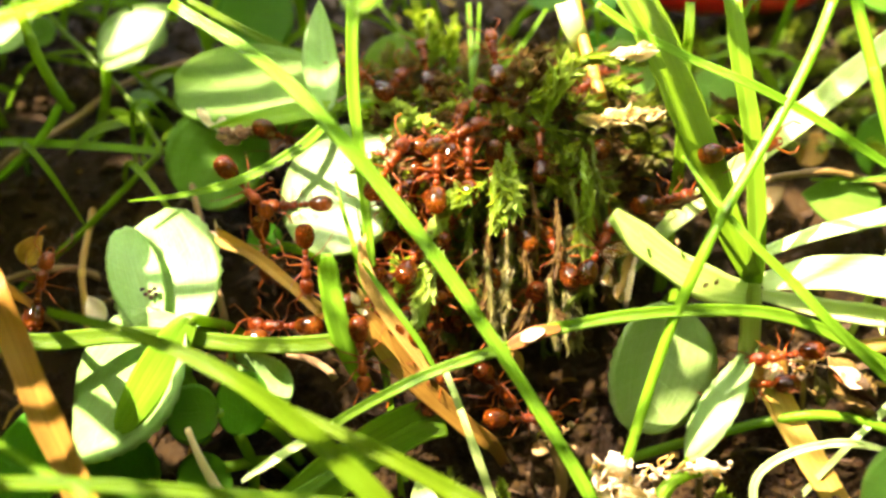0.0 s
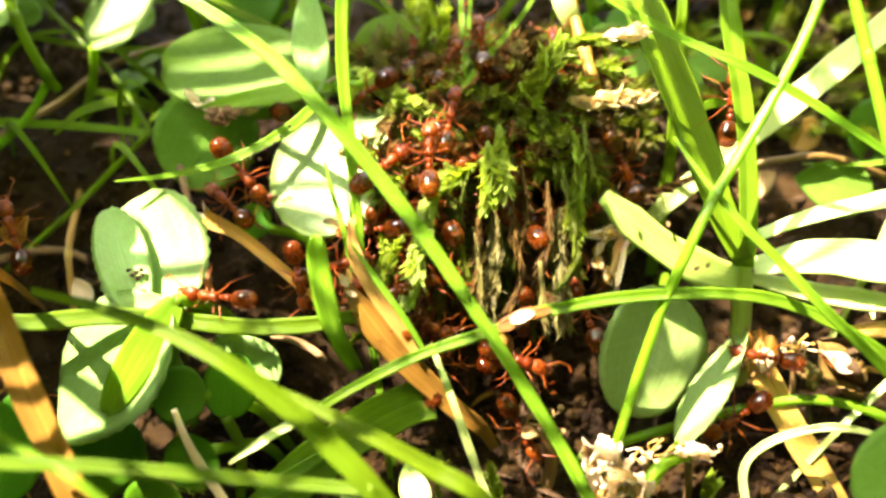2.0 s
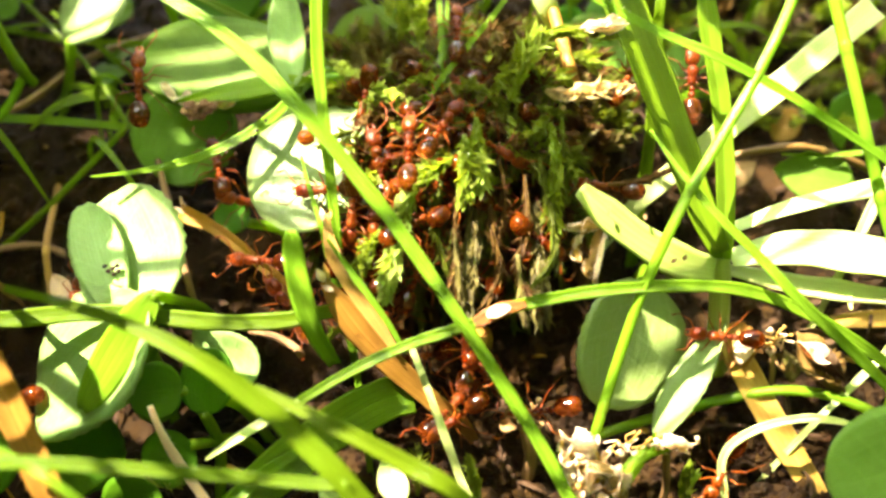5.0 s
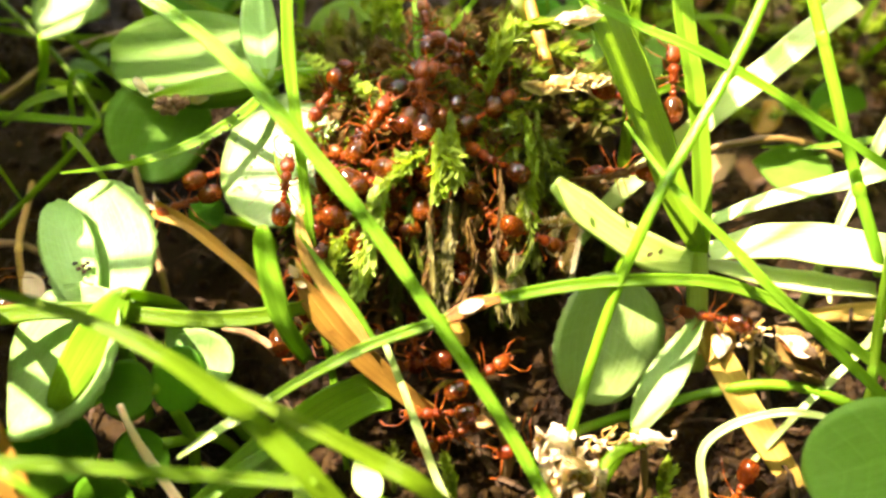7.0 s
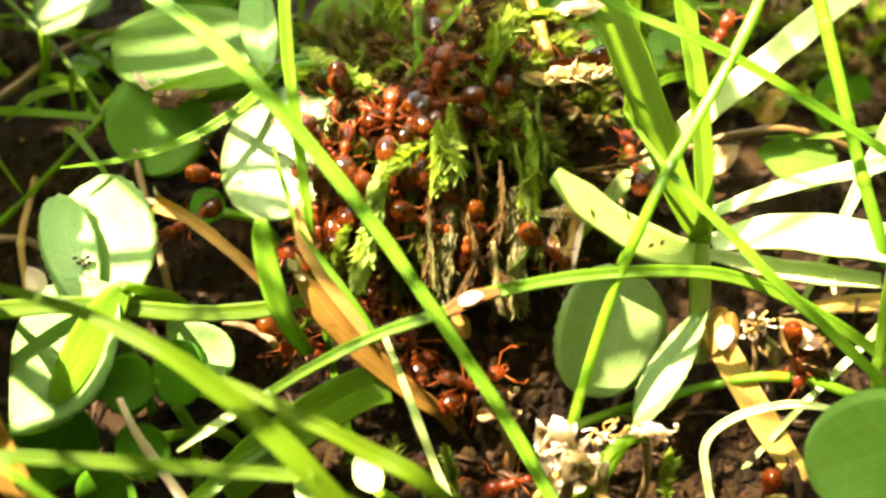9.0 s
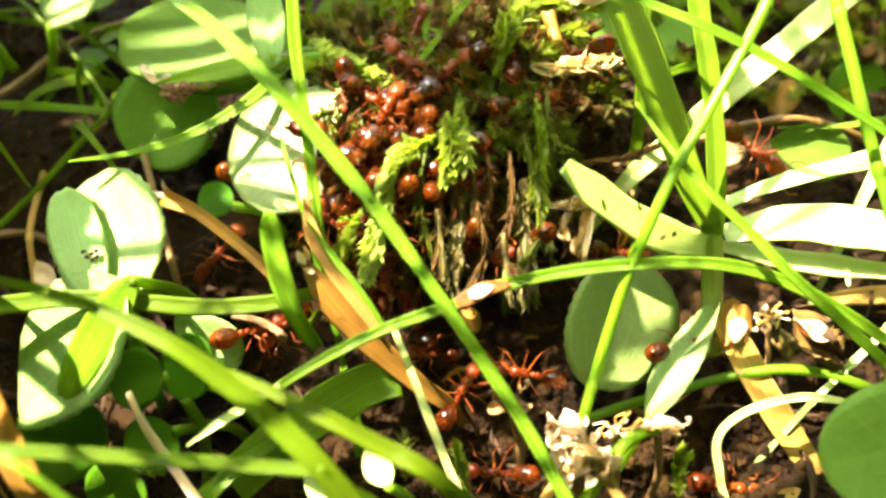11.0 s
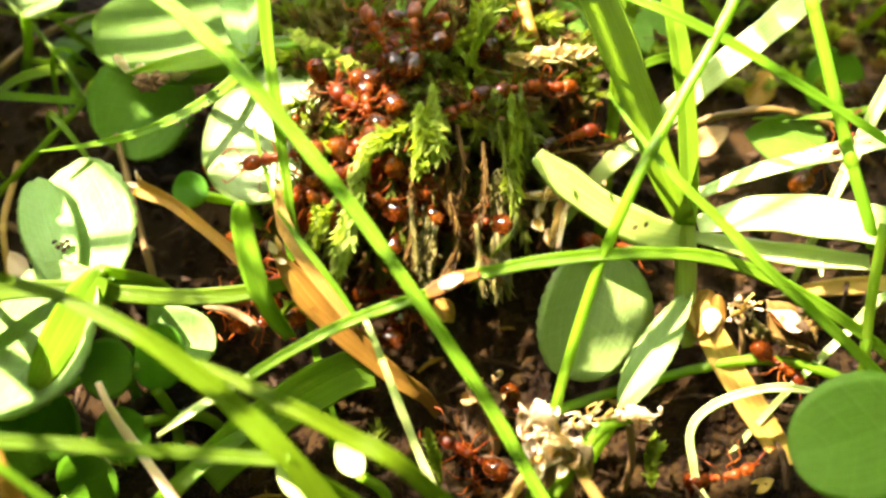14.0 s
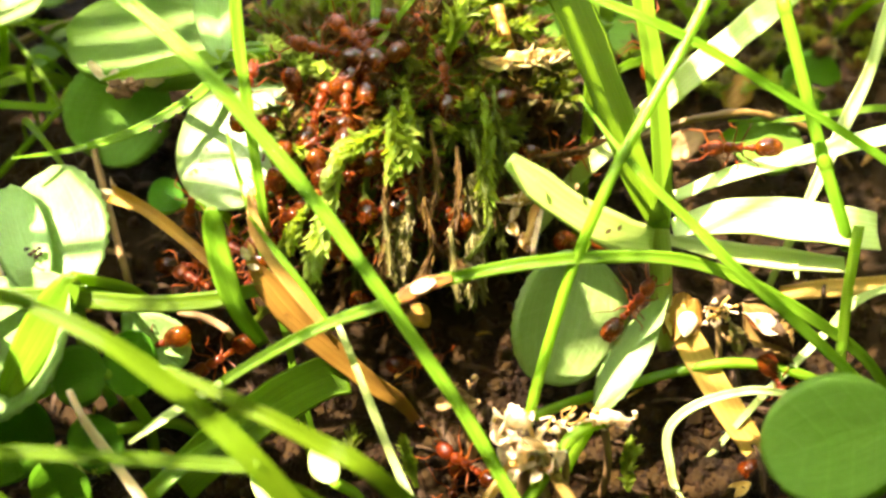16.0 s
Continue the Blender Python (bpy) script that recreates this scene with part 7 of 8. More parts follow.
    [(0, -2.63, 27.41, 10.77, 30), (0.5, -2.18, 27.51, 10.81, 20), (0.75, -2.54, 28.06, 11.17, -20), (1, -2.90, 28.61, 11.54, -60), (1.5, -1.84, 29.39, 12.04, -90), (1.75, -1.85, 29.23, 11.85, -132), (2, -1.85, 29.06, 11.67, -175), (2.17, -1.85, 29.04, 11.67, -233), (2.33, -1.86, 29.02, 11.68, -292), (2.5, -1.86, 29.00, 11.68, -350), (3, -0.61, 29.40, 12.08, -370), (3.5, 0.02, 29.38, 12.01, -370), (4, 0.74, 29.18, 11.88, -335), (6.5, 4.16, 30.16, 12.00, -300), (6.75, 5.37, 30.58, 12.34, -255), (7, 6.58, 31.00, 12.67, -210), (7.5, 6.73, 31.94, 13.37, -230), (8, 6.58, 31.69, 13.15, -210), (8.5, 5.18, 33.24, 14.37, -185), (9, 4.40, 33.85, 14.57, -170), (11.5, 4.31, 31.85, 12.43, -230), (12.5, 4.68, 32.94, 13.17, -280), (13, 4.57, 33.44, 13.66, -300), (13.2, 6.25, 33.96, 14.02, -230), (13.5, 8.22, 34.53, 14.43, -165), (14, 6.53, 33.58, 13.70, -160), (14.5, 4.26, 32.92, 13.13, -180), (15, 7.70, 33.65, 13.83, -180), (16, 8.12, 33.53, 13.62, -180)],
    [(0, 8.04, 33.64, 13.66, -120), (2, 9.26, 33.53, 13.12, -60), (2.5, 10.05, 33.80, 13.41, 0), (3, 10.42, 34.16, 13.75, 60), (3.5, 10.93, 34.56, 14.04, 80), (4, 11.08, 34.78, 14.18, 100), (5.25, 10.50, 35.57, 14.47, 42), (6.5, 9.94, 36.37, 14.77, -15), (7, 11.31, 35.47, 14.00, -20), (7.5, 11.88, 34.69, 13.33, -80), (7.75, 10.50, 34.67, 13.27, -128), (8, 9.11, 34.64, 13.21, -175), (8.5, 9.95, 35.43, 13.84, -175), (9, 11.11, 36.73, 14.55, -175), (11.5, 10.29, 37.05, 14.11, -150), (12, 9.19, 36.42, 13.63, -90), (12.5, 8.12, 35.73, 13.00, -50), (13, 7.39, 35.03, 12.59, -10), (13.5, 7.66, 35.11, 12.61, 0), (14, 7.95, 35.09, 12.59, 5), (14.5, 9.09, 34.93, 12.37, -6), (15, 13.89, 34.79, 12.41, 18), (15.5, 15.60, 35.21, 12.64, 75), (16, 15.85, 35.95, 13.22, 90)],
    [(0, 0.47, 27.30, 7.29, -170), (1, -0.07, 26.16, 6.18, -180), (2, 0.43, 26.45, 6.19, -170), (3, 1.78, 24.50, 4.80, -200), (3.5, 1.04, 26.47, 6.34, -190), (4, 1.74, 25.71, 5.79, -190), (5.25, 1.55, 25.46, 5.24, -145), (6.5, 1.36, 25.22, 4.69, -100), (6.67, 1.38, 25.18, 4.65, -155), (6.83, 1.40, 25.13, 4.61, -210), (7, 1.42, 25.09, 4.57, -265), (7.5, 1.41, 25.15, 4.65, -275), (8, 1.31, 25.27, 4.75, -260), (9, 0.77, 26.00, 5.11, -200), (11.5, 2.72, 24.68, 3.63, -180), (12.5, -1.53, 24.32, 3.33, -210), (12.8, -0.11, 24.70, 3.65, -275), (13, 1.31, 25.07, 3.97, -340), (13.5, 2.18, 24.24, 3.30, -360), (14, 1.15, 25.76, 4.48, -330), (14.5, 1.96, 24.86, 3.78, -330), (15, 1.13, 25.62, 4.45, -320), (16, 2.50, 24.55, 3.39, -360)],
    [(0, -0.70, 23.63, 5.65, 90), (4, 0.76, 22.47, 4.60, 60), (7, 1.98, 21.10, 2.83, 20), (9, 3.23, 22.64, 3.89, 30), (11.5, 2.38, 21.42, 2.51, 60), (12.5, 4.72, 20.27, 1.53, 10), (13.5, 4.77, 20.04, 1.45, -45), (14.5, 4.85, 19.81, 1.32, -100), (15, 4.98, 19.73, 1.33, -110), (16, 5.42, 19.79, 1.11, -100)],
    [(0, -6.69, 25.76, 9.39, -180), (1, -7.92, 25.69, 9.10, -175), (1.33, -7.40, 26.25, 9.45, -230), (1.67, -6.81, 26.74, 9.77, -285), (2, -6.18, 27.17, 10.07, -340), (3, -4.53, 27.14, 10.20, -300), (4, -5.27, 25.32, 8.71, -260), (6.5, -5.13, 24.89, 7.61, -210), (7, -5.24, 24.61, 7.37, -265), (7.5, -5.11, 24.54, 7.38, -265), (8, -5.26, 24.54, 7.43, -265), (8.5, -5.53, 24.73, 7.63, -300), (8.75, -5.61, 24.83, 7.60, -345), (9, -5.69, 24.94, 7.56, -390), (11.5, -8.73, 24.38, 6.81, -340), (12, -7.63, 24.69, 7.02, -350), (12.5, -5.15, 25.21, 7.33, -300), (13, -3.30, 25.30, 7.47, -350), (13.2, -3.73, 24.96, 7.19, -407), (13.3, -4.16, 24.62, 6.92, -463), (13.5, -4.58, 24.28, 6.64, -520), (14, -3.87, 24.87, 7.09, -530), (14.5, -5.98, 23.63, 6.15, -510), (15, -6.21, 23.45, 6.09, -520), (15.5, -6.31, 23.52, 5.98, -510), (16, -8.33, 24.48, 6.63, -520)],
    [(0, -0.81, 39.17, 13.86, 100), (1.5, -1.49, 37.82, 12.24, 60), (2, -1.43, 39.22, 13.29, 80), (3, 0.85, 38.98, 13.16, 10), (4, 2.22, 38.67, 12.82, 20), (5.25, 0.36, 38.26, 12.10, 95), (6.5, -1.51, 37.89, 11.38, 170), (7, -2.41, 37.37, 10.89, 180), (7.5, -3.75, 37.89, 11.28, 150), (8, -3.26, 40.99, 13.78, 100), (8.5, -1.07, 39.38, 12.54, 60), (9, -2.36, 38.45, 11.55, 58), (10.2, -2.16, 38.34, 11.20, 109), (11.5, -1.95, 38.22, 10.86, 160), (12.5, -2.86, 38.04, 10.60, 170), (13, -3.79, 38.50, 11.05, 180), (13.2, -3.88, 38.38, 10.94, 123), (13.3, -3.97, 38.26, 10.82, 67), (13.5, -4.06, 38.14, 10.71, 10), (14, -3.76, 38.44, 10.91, -10), (14.2, -2.85, 38.26, 10.73, -85), (14.5, -1.94, 38.09, 10.55, -160), (15, -4.39, 38.76, 11.23, -170), (16, -3.63, 40.16, 12.18, -230)],
    [(0, -1.56, 34.70, 12.98, -170), (1, -0.71, 34.30, 12.35, -180), (1.5, -2.27, 35.29, 13.00, -150), (2, 0.44, 35.57, 13.16, -180), (3, -1.81, 34.94, 12.69, -190), (4, -1.44, 34.65, 12.38, -180), (6.5, 1.37, 34.78, 11.78, -240), (7, 1.73, 35.25, 12.10, -260), (7.5, 2.36, 35.21, 12.06, -270), (9, 2.26, 35.54, 12.08, -270), (10.2, 1.15, 35.78, 11.99, -310), (11.5, 0.04, 36.02, 11.92, -350), (12.5, 0.37, 35.64, 11.50, -340), (13, -1.61, 35.97, 11.86, -350), (13.2, -1.22, 36.05, 11.90, -293), (13.3, -0.83, 36.13, 11.94, -235), (13.5, -0.44, 36.20, 11.98, -178), (14, -0.90, 36.33, 12.05, -180), (14.5, -1.61, 36.48, 12.09, -185), (15, -2.17, 36.38, 12.17, -180), (16, -1.99, 35.35, 11.24, -175)],
    [(0, -20.90, 26.94, 8.55, 80), (1, -21.10, 27.39, 8.59, 85), (1.5, -21.14, 28.18, 9.02, 100), (2, -21.02, 28.67, 9.35, 110), (2.5, -20.98, 29.01, 9.67, 100), (3, -21.42, 29.64, 10.23, 90), (3.5, -21.49, 30.23, 10.59, 90), (4, -22.78, 30.49, 10.83, 130), (9, -25.49, 31.63, 10.96, 150), (16, -24.79, 31.63, 10.39, 150)],
    [(0, -9.46, 35.73, 13.32, -20), (2, -8.05, 36.00, 12.91, -30), (3, -7.91, 35.36, 12.45, -60), (3.5, -7.46, 34.79, 11.90, -90), (4, -6.48, 34.59, 11.75, -100), (6.5, -4.13, 34.46, 10.90, -60), (7, -3.27, 32.86, 9.60, -40), (7.25, -4.27, 33.88, 10.40, 10), (7.5, -5.27, 34.90, 11.20, 60), (8, -5.74, 34.18, 10.69, 30), (8.5, -2.50, 33.55, 10.24, 10), (9, -2.53, 34.07, 10.40, -10), (12, 0.61, 34.98, 10.59, 0), (12.5, -1.14, 34.76, 10.33, -53), (13, -2.54, 34.53, 10.26, -107), (13.5, -3.98, 34.51, 10.19, -160), (14.2, -5.32, 35.31, 10.76, -230), (15, -6.75, 36.21, 11.56, -300), (15.5, -6.69, 37.38, 12.35, -320), (16, -7.02, 35.74, 11.03, -325)],
    [(0, 2.46, 28.02, 9.99, -90), (1, 1.93, 25.60, 7.81, -60), (2, 3.00, 24.89, 6.99, -20), (3, 3.96, 24.15, 6.59, 30), (4, 3.19, 23.83, 6.35, 90), (6.5, 2.64, 23.06, 5.04, 60), (7, 3.58, 23.09, 5.08, 30), (7.5, 2.43, 22.99, 5.00, 30), (8, 2.71, 23.10, 5.10, 60), (9, 1.53, 23.59, 5.26, 100), (11.5, -0.13, 23.93, 5.11, 150), (12.5, 1.93, 23.94, 5.01, 180), (14, 0.94, 24.49, 5.53, 170), (14.2, -0.75, 26.48, 7.04, 100), (14.5, -2.44, 28.48, 8.55, 30), (15, -2.70, 27.37, 7.82, -20), (15.2, -3.42, 26.90, 7.38, -95), (15.5, -4.15, 26.43, 6.95, -170), (16, -5.26, 24.66, 5.51, -150)],
    [(0, 17.87, 24.81, 5.47, -180), (4, 16.54, 21.95, 3.23, -120), (9, 19.85, 19.55, 0.38, -100), (10.2, 17.47, 19.53, 0.07, -47), (11.3, 15.09, 19.51, -0.21, 7), (12.5, 13.28, 19.30, -0.44, 60), (14.5, 18.36, 19.18, -0.35, 0), (16, 20.82, 19.79, -0.03, 20)],
    [(0, -9.35, 25.26, 8.97, -180), (0.5, -9.58, 24.49, 8.27, -170), (2, -15.82, 23.50, 6.97, -150), (2.75, -16.12, 23.18, 6.81, -226), (3.5, -16.64, 23.13, 6.74, -302), (4, -16.75, 23.63, 7.22, -300), (6.5, -18.33, 26.00, 8.20, -240), (9, -20.77, 26.88, 9.04, -210), (16, -22.58, 27.33, 8.83, -200)],
    [(0, -1.62, 33.83, 12.25, -200), (1.5, -2.32, 34.19, 12.09, -180), (3, -1.87, 34.53, 12.35, -170), (4, -1.79, 33.30, 11.29, -180), (6.5, -2.26, 36.06, 12.72, -200), (7, -1.33, 34.13, 11.15, -175), (7.5, -3.55, 35.93, 12.54, -190), (8, 0.18, 35.87, 12.58, -120), (8.5, 1.76, 35.74, 12.50, -90), (9, 2.12, 35.78, 12.26, -100), (12, -3.81, 36.50, 12.31, -170), (13, -2.11, 33.53, 10.00, -150), (13.5, -1.52, 34.56, 10.72, -140), (14, -1.09, 34.12, 10.37, -150), (15, -1.07, 34.70, 10.88, -190), (16, -0.66, 34.74, 10.77, -180)],
    [(0, -2.62, 26.58, 10.48, 60), (2, -1.82, 26.33, 9.82, 20), (4, -1.90, 26.43, 10.03, 80), (6.5, -1.46, 30.54, 12.56, 90), (7, -1.31, 31.75, 13.48, 60), (8, -1.38, 30.80, 12.77, 20), (9, -2.20, 30.20, 12.08, 80), (10.2, -1.87, 30.92, 12.40, 30), (11.5, -1.54, 31.64, 12.72, -20), (12.5, -1.14, 31.67, 12.63, -10), (14, -1.32, 31.13, 12.24, -60), (16, -1.15, 30.94, 12.01, -90)],
    [(0, -1.79, 26.00, 9.86, 30), (2, -1.55, 25.85, 9.30, -30), (3, -1.58, 25.76, 9.37, 15), (4, -1.35, 25.84, 9.43, 60), (6.5, -0.07, 30.80, 12.67, 120), (7, 0.57, 31.07, 12.85, 190), (8.5, 0.39, 30.08, 12.11, 210), (9, -0.55, 29.59, 11.48, 220), (12, 0.91, 30.96, 12.03, 160), (12.5, 0.95, 30.95, 11.93, 170), (14, -0.23, 30.52, 11.64, 190), (16, 1.04, 30.09, 11.22, 240)],
    [(0, -1.22, 25.04, 9.31, -60), (0.667, -1.36, 24.67, 8.93, -7), (1.33, -1.45, 24.94, 8.94, 47), (2, -1.26, 24.98, 8.84, 100), (4, -1.34, 25.07, 9.08, 120), (6.5, -1.89, 28.96, 11.42, 60), (7, -1.83, 29.06, 11.47, 30), (8, -1.39, 28.77, 11.30, 0), (9, -1.94, 28.60, 10.95, 40), (12.5, -2.89, 29.97, 11.46, 60), (13.2, -2.73, 29.62, 11.25, 20), (14, -2.45, 29.31, 10.98, -20), (16, -1.74, 29.13, 10.73, -60)],
    [(0, -2.33, 25.46, 9.66, -180), (2, -1.95, 25.20, 9.01, -230), (4, -1.61, 25.07, 9.08, -280), (7, -0.14, 28.46, 11.03, -260), (8, -0.02, 27.66, 10.44, -320), (9, -0.56, 27.93, 10.43, -270), (12.5, -1.56, 29.63, 11.19, -230), (14, -0.24, 29.06, 10.78, -300), (16, -0.10, 28.44, 10.20, -340)],
    [(0, -1.37, 25.69, 9.34, -100), (1.33, -1.37, 25.45, 8.85, -47), (2.67, -0.92, 25.30, 8.68, 7), (4, -0.79, 25.29, 8.75, 60), (6.5, 1.29, 28.72, 10.80, 70), (7.5, 2.09, 30.42, 12.11, 120), (9, 1.84, 31.02, 12.34, 90), (10.8, 2.19, 30.79, 11.80, 30), (12.5, 3.08, 30.41, 11.23, -30), (13.2, 2.18, 30.05, 11.05, -100), (14, 1.41, 29.75, 10.80, -170), (15, 1.87, 29.95, 11.02, -215), (16, 2.42, 30.20, 11.05, -260)],
    [(0, -0.06, 28.97, 11.83, -93), (0.8, -0.20, 28.67, 11.41, -107), (1.6, -0.26, 28.72, 11.22, -127), (2.4, -0.49, 28.45, 10.97, -122), (3.2, -0.87, 28.02, 10.68, -125), (3.6, -0.93, 28.09, 10.71, -170), (4, -0.86, 28.02, 10.67, -214), (4.8, -1.10, 28.24, 10.61, -210), (5.6, -1.51, 28.46, 10.54, -196), (6.4, -1.53, 28.57, 10.39, -240), (7.2, -1.66, 28.76, 10.48, -238), (8, -1.67, 28.74, 10.51, -274), (8.8, -1.79, 29.28, 10.81, -260), (9.6, -1.80, 29.49, 10.78, -263), (10.4, -1.69, 30.10, 11.10, -280), (11.2, -1.71, 30.18, 11.02, -314), (12, -1.72, 30.23, 10.98, -342), (12.8, -1.72, 30.24, 10.96, -371), (13.6, -1.32, 30.46, 11.10, -326), (14.4, -1.11, 30.51, 11.09, -354), (15.2, -0.96, 30.47, 11.13, -362), (16, -0.48, 30.65, 11.15, -343)],
    [(0, -1.93, 31.53, 12.67, -30), (0.8, -1.40, 31.49, 12.43, -20), (1.6, -0.85, 31.62, 12.31, 1), (2.4, -0.63, 31.49, 12.17, -41), (2.8, -0.63, 31.44, 12.17, -82), (3.2, -0.63, 31.48, 12.19, -123), (4, -0.84, 31.14, 11.88, -115), (4.8, -1.14, 30.91, 11.46, -121), (5.6, -1.25, 30.95, 11.25, -122), (6.4, -1.27, 31.06, 11.10, -181), (7.2, -1.42, 31.10, 11.06, -168), (8, -1.40, 31.06, 11.07, -194), (8.8, -1.81, 31.26, 11.09, -198), (9.6, -2.40, 31.37, 10.97, -180), (10.4, -2.41, 31.45, 10.89, -244), (11.2, -2.79, 31.94, 11.12, -234), (12, -3.30, 32.06, 11.16, -189), (12.4, -3.40, 32.08, 11.09, -230), (12.8, -3.30, 32.09, 11.13, -271), (13.6, -3.31, 32.11, 11.12, -306), (14.4, -2.78, 32.21, 11.13, -350), (15.2, -2.46, 32.19, 11.19, -351), (16, -2.15, 32.22, 11.10, -369)],
    [(0, -1.71, 32.14, 12.66, 36), (0.8, -1.56, 32.79, 12.98, 75), (1.2, -1.61, 32.88, 12.93, 32), (1.6, -1.56, 32.91, 12.84, -11), (2.4, -1.57, 32.93, 12.83, -54), (3.2, -1.22, 32.55, 12.54, -55), (4, -1.23, 32.57, 12.51, -134), (4.8, -1.65, 32.34, 12.08, -131), (5.6, -1.81, 32.40, 11.89, -146), (6.4, -2.18, 32.18, 11.46, -128), (7.2, -2.42, 32.13, 11.34, -151), (8, -2.40, 32.12, 11.38, -195), (8.8, -3.06, 32.07, 11.21, -166), (9.6, -3.10, 32.20, 11.11, -233), (10.4, -3.28, 32.44, 11.15, -229), (11.2, -3.52, 32.82, 11.30, -238), (12, -3.89, 33.15, 11.49, -226), (12.8, -3.89, 33.20, 11.48, -287), (13.6, -3.90, 33.19, 11.45, -317), (14.4, -3.89, 33.66, 11.73, -274), (15.2, -3.74, 33.73, 11.87, -316), (16, -3.77, 33.81, 11.82, -343)],
    [(0, 0.38, 33.91, 13.36, 75), (0.8, 0.33, 34.19, 13.37, 104), (1.6, 0.30, 34.40, 13.31, 113), (2.4, 0.13, 34.56, 13.40, 135), (3.2, 0.08, 34.79, 13.60, 100), (4, 0.06, 34.82, 13.56, 67), (4.8, 0.08, 34.97, 13.44, 15), (5.6, 0.45, 35.52, 13.65, 55), (6.4, 0.44, 35.65, 13.51, 23), (7.2, 0.90, 35.88, 13.60, 25), (8, 1.48, 35.81, 13.56, -9), (8.8, 2.05, 35.58, 13.23, -33), (9.6, 2.13, 35.49, 12.92, -74), (10.4, 2.13, 35.58, 12.81, -118), (11.2, 1.58, 35.36, 12.46, -140), (12, 1.49, 35.28, 12.32, -117), (12.8, 1.19, 35.20, 12.23, -157), (13.6, 0.96, 35.06, 12.10, -137), (14.4, 0.61, 34.99, 11.97, -152), (15.2, 0.13, 34.59, 11.76, -137), (16, 0.09, 34.50, 11.59, -96)],
    [(0, -0.39, 35.93, 13.49, 78), (0.8, -0.36, 36.63, 13.82, 87), (1.6, 0.09, 37.12, 13.99, 43), (2.4, 0.15, 37.46, 14.23, 83), (2.8, 0.15, 37.42, 14.21, 26), (3.2, 0.17, 37.47, 14.21, -30), (4, 0.14, 37.50, 14.16, -99), (4.8, 0.12, 37.43, 13.87, -97), (5.6, -0.11, 37.31, 13.52, -121), (6.4, -0.10, 36.90, 12.95, -88), (7.2, -0.03, 36.81, 12.78, -66), (8, -0.05, 36.79, 12.79, -145), (8.8, -0.26, 36.40, 12.33, -106), (9.6, -0.32, 36.46, 12.16, -121), (10.4, -0.33, 36.44, 11.96, -94), (11.2, -0.34, 36.55, 11.88, -120), (12, -0.38, 36.61, 11.86, -197), (12.8, -0.66, 36.64, 11.83, -181), (13.6, -0.65, 36.66, 11.82, -208), (14.4, -1.25, 37.07, 12.05, -218), (15.2, -1.53, 37.14, 12.20, -210), (16, -1.88, 37.36, 12.29, -211)],
    [(0, 2.26, 37.16, 14.52, -14), (0.8, 2.41, 37.24, 14.34, -24), (1.6, 3.13, 37.46, 14.31, 8), (2.4, 3.13, 37.47, 14.27, -21), (3.2, 3.15, 37.50, 14.28, -77), (4, 3.21, 37.01, 13.81, -83), (4.4, 3.22, 37.08, 13.75, -125), (4.8, 3.23, 37.15, 13.69, -167), (5.6, 2.88, 37.43, 13.68, -206), (6.4, 2.17, 37.49, 13.48, -172), (7.2, 1.42, 37.56, 13.41, -177), (8, 0.96, 37.39, 13.27, -154), (8.8, 0.84, 37.31, 13.05, -113), (9.2, 0.85, 37.41, 12.98, -168), (9.6, 0.84, 37.45, 12.92, -222), (10.4, 0.64, 38.04, 13.21, -250), (11.2, 0.63, 38.16, 13.12, -301), (12, 1.08, 38.65, 13.42, -311), (12.8, 1.26, 39.04, 13.66, -292), (13.6, 1.53, 39.15, 13.72, -334), (14.4, 1.51, 39.22, 13.66, -367), (15.2, 2.11, 39.40, 13.93, -330), (16, 2.64, 39.40, 13.87, -365)],
    [(0, 3.57, 34.96, 13.46, -101), (0.8, 3.85, 34.70, 13.04, -63), (1.6, 4.08, 34.67, 12.80, -44), (2.4, 4.09, 34.68, 12.76, -99), (3.2, 4.09, 34.69, 12.79, -138), (4, 4.08, 34.71, 12.75, -174), (4.8, 3.73, 34.89, 12.66, -188), (5.6, 3.74, 35.03, 12.54, -250), (6.4, 3.72, 35.65, 12.81, -268), (7.2, 3.71, 35.78, 12.80, -271), (8, 3.85, 36.22, 13.13, -284), (8.8, 3.95, 36.39, 13.11, -325), (9.6, 4.34, 36.64, 13.05, -337), (10.4, 4.60, 36.85, 13.03, -334), (11.2, 4.99, 37.09, 13.01, -341), (12, 4.98, 37.13, 12.96, -391), (12.8, 5.31, 37.22, 12.98, -350), (13.6, 5.37, 37.19, 12.95, -374), (14.4, 5.64, 37.28, 12.93, -350), (15.2, 5.61, 37.21, 12.99, -382), (15.6, 5.59, 37.27, 12.99, -431), (16, 5.60, 37.26, 12.97, -480)],
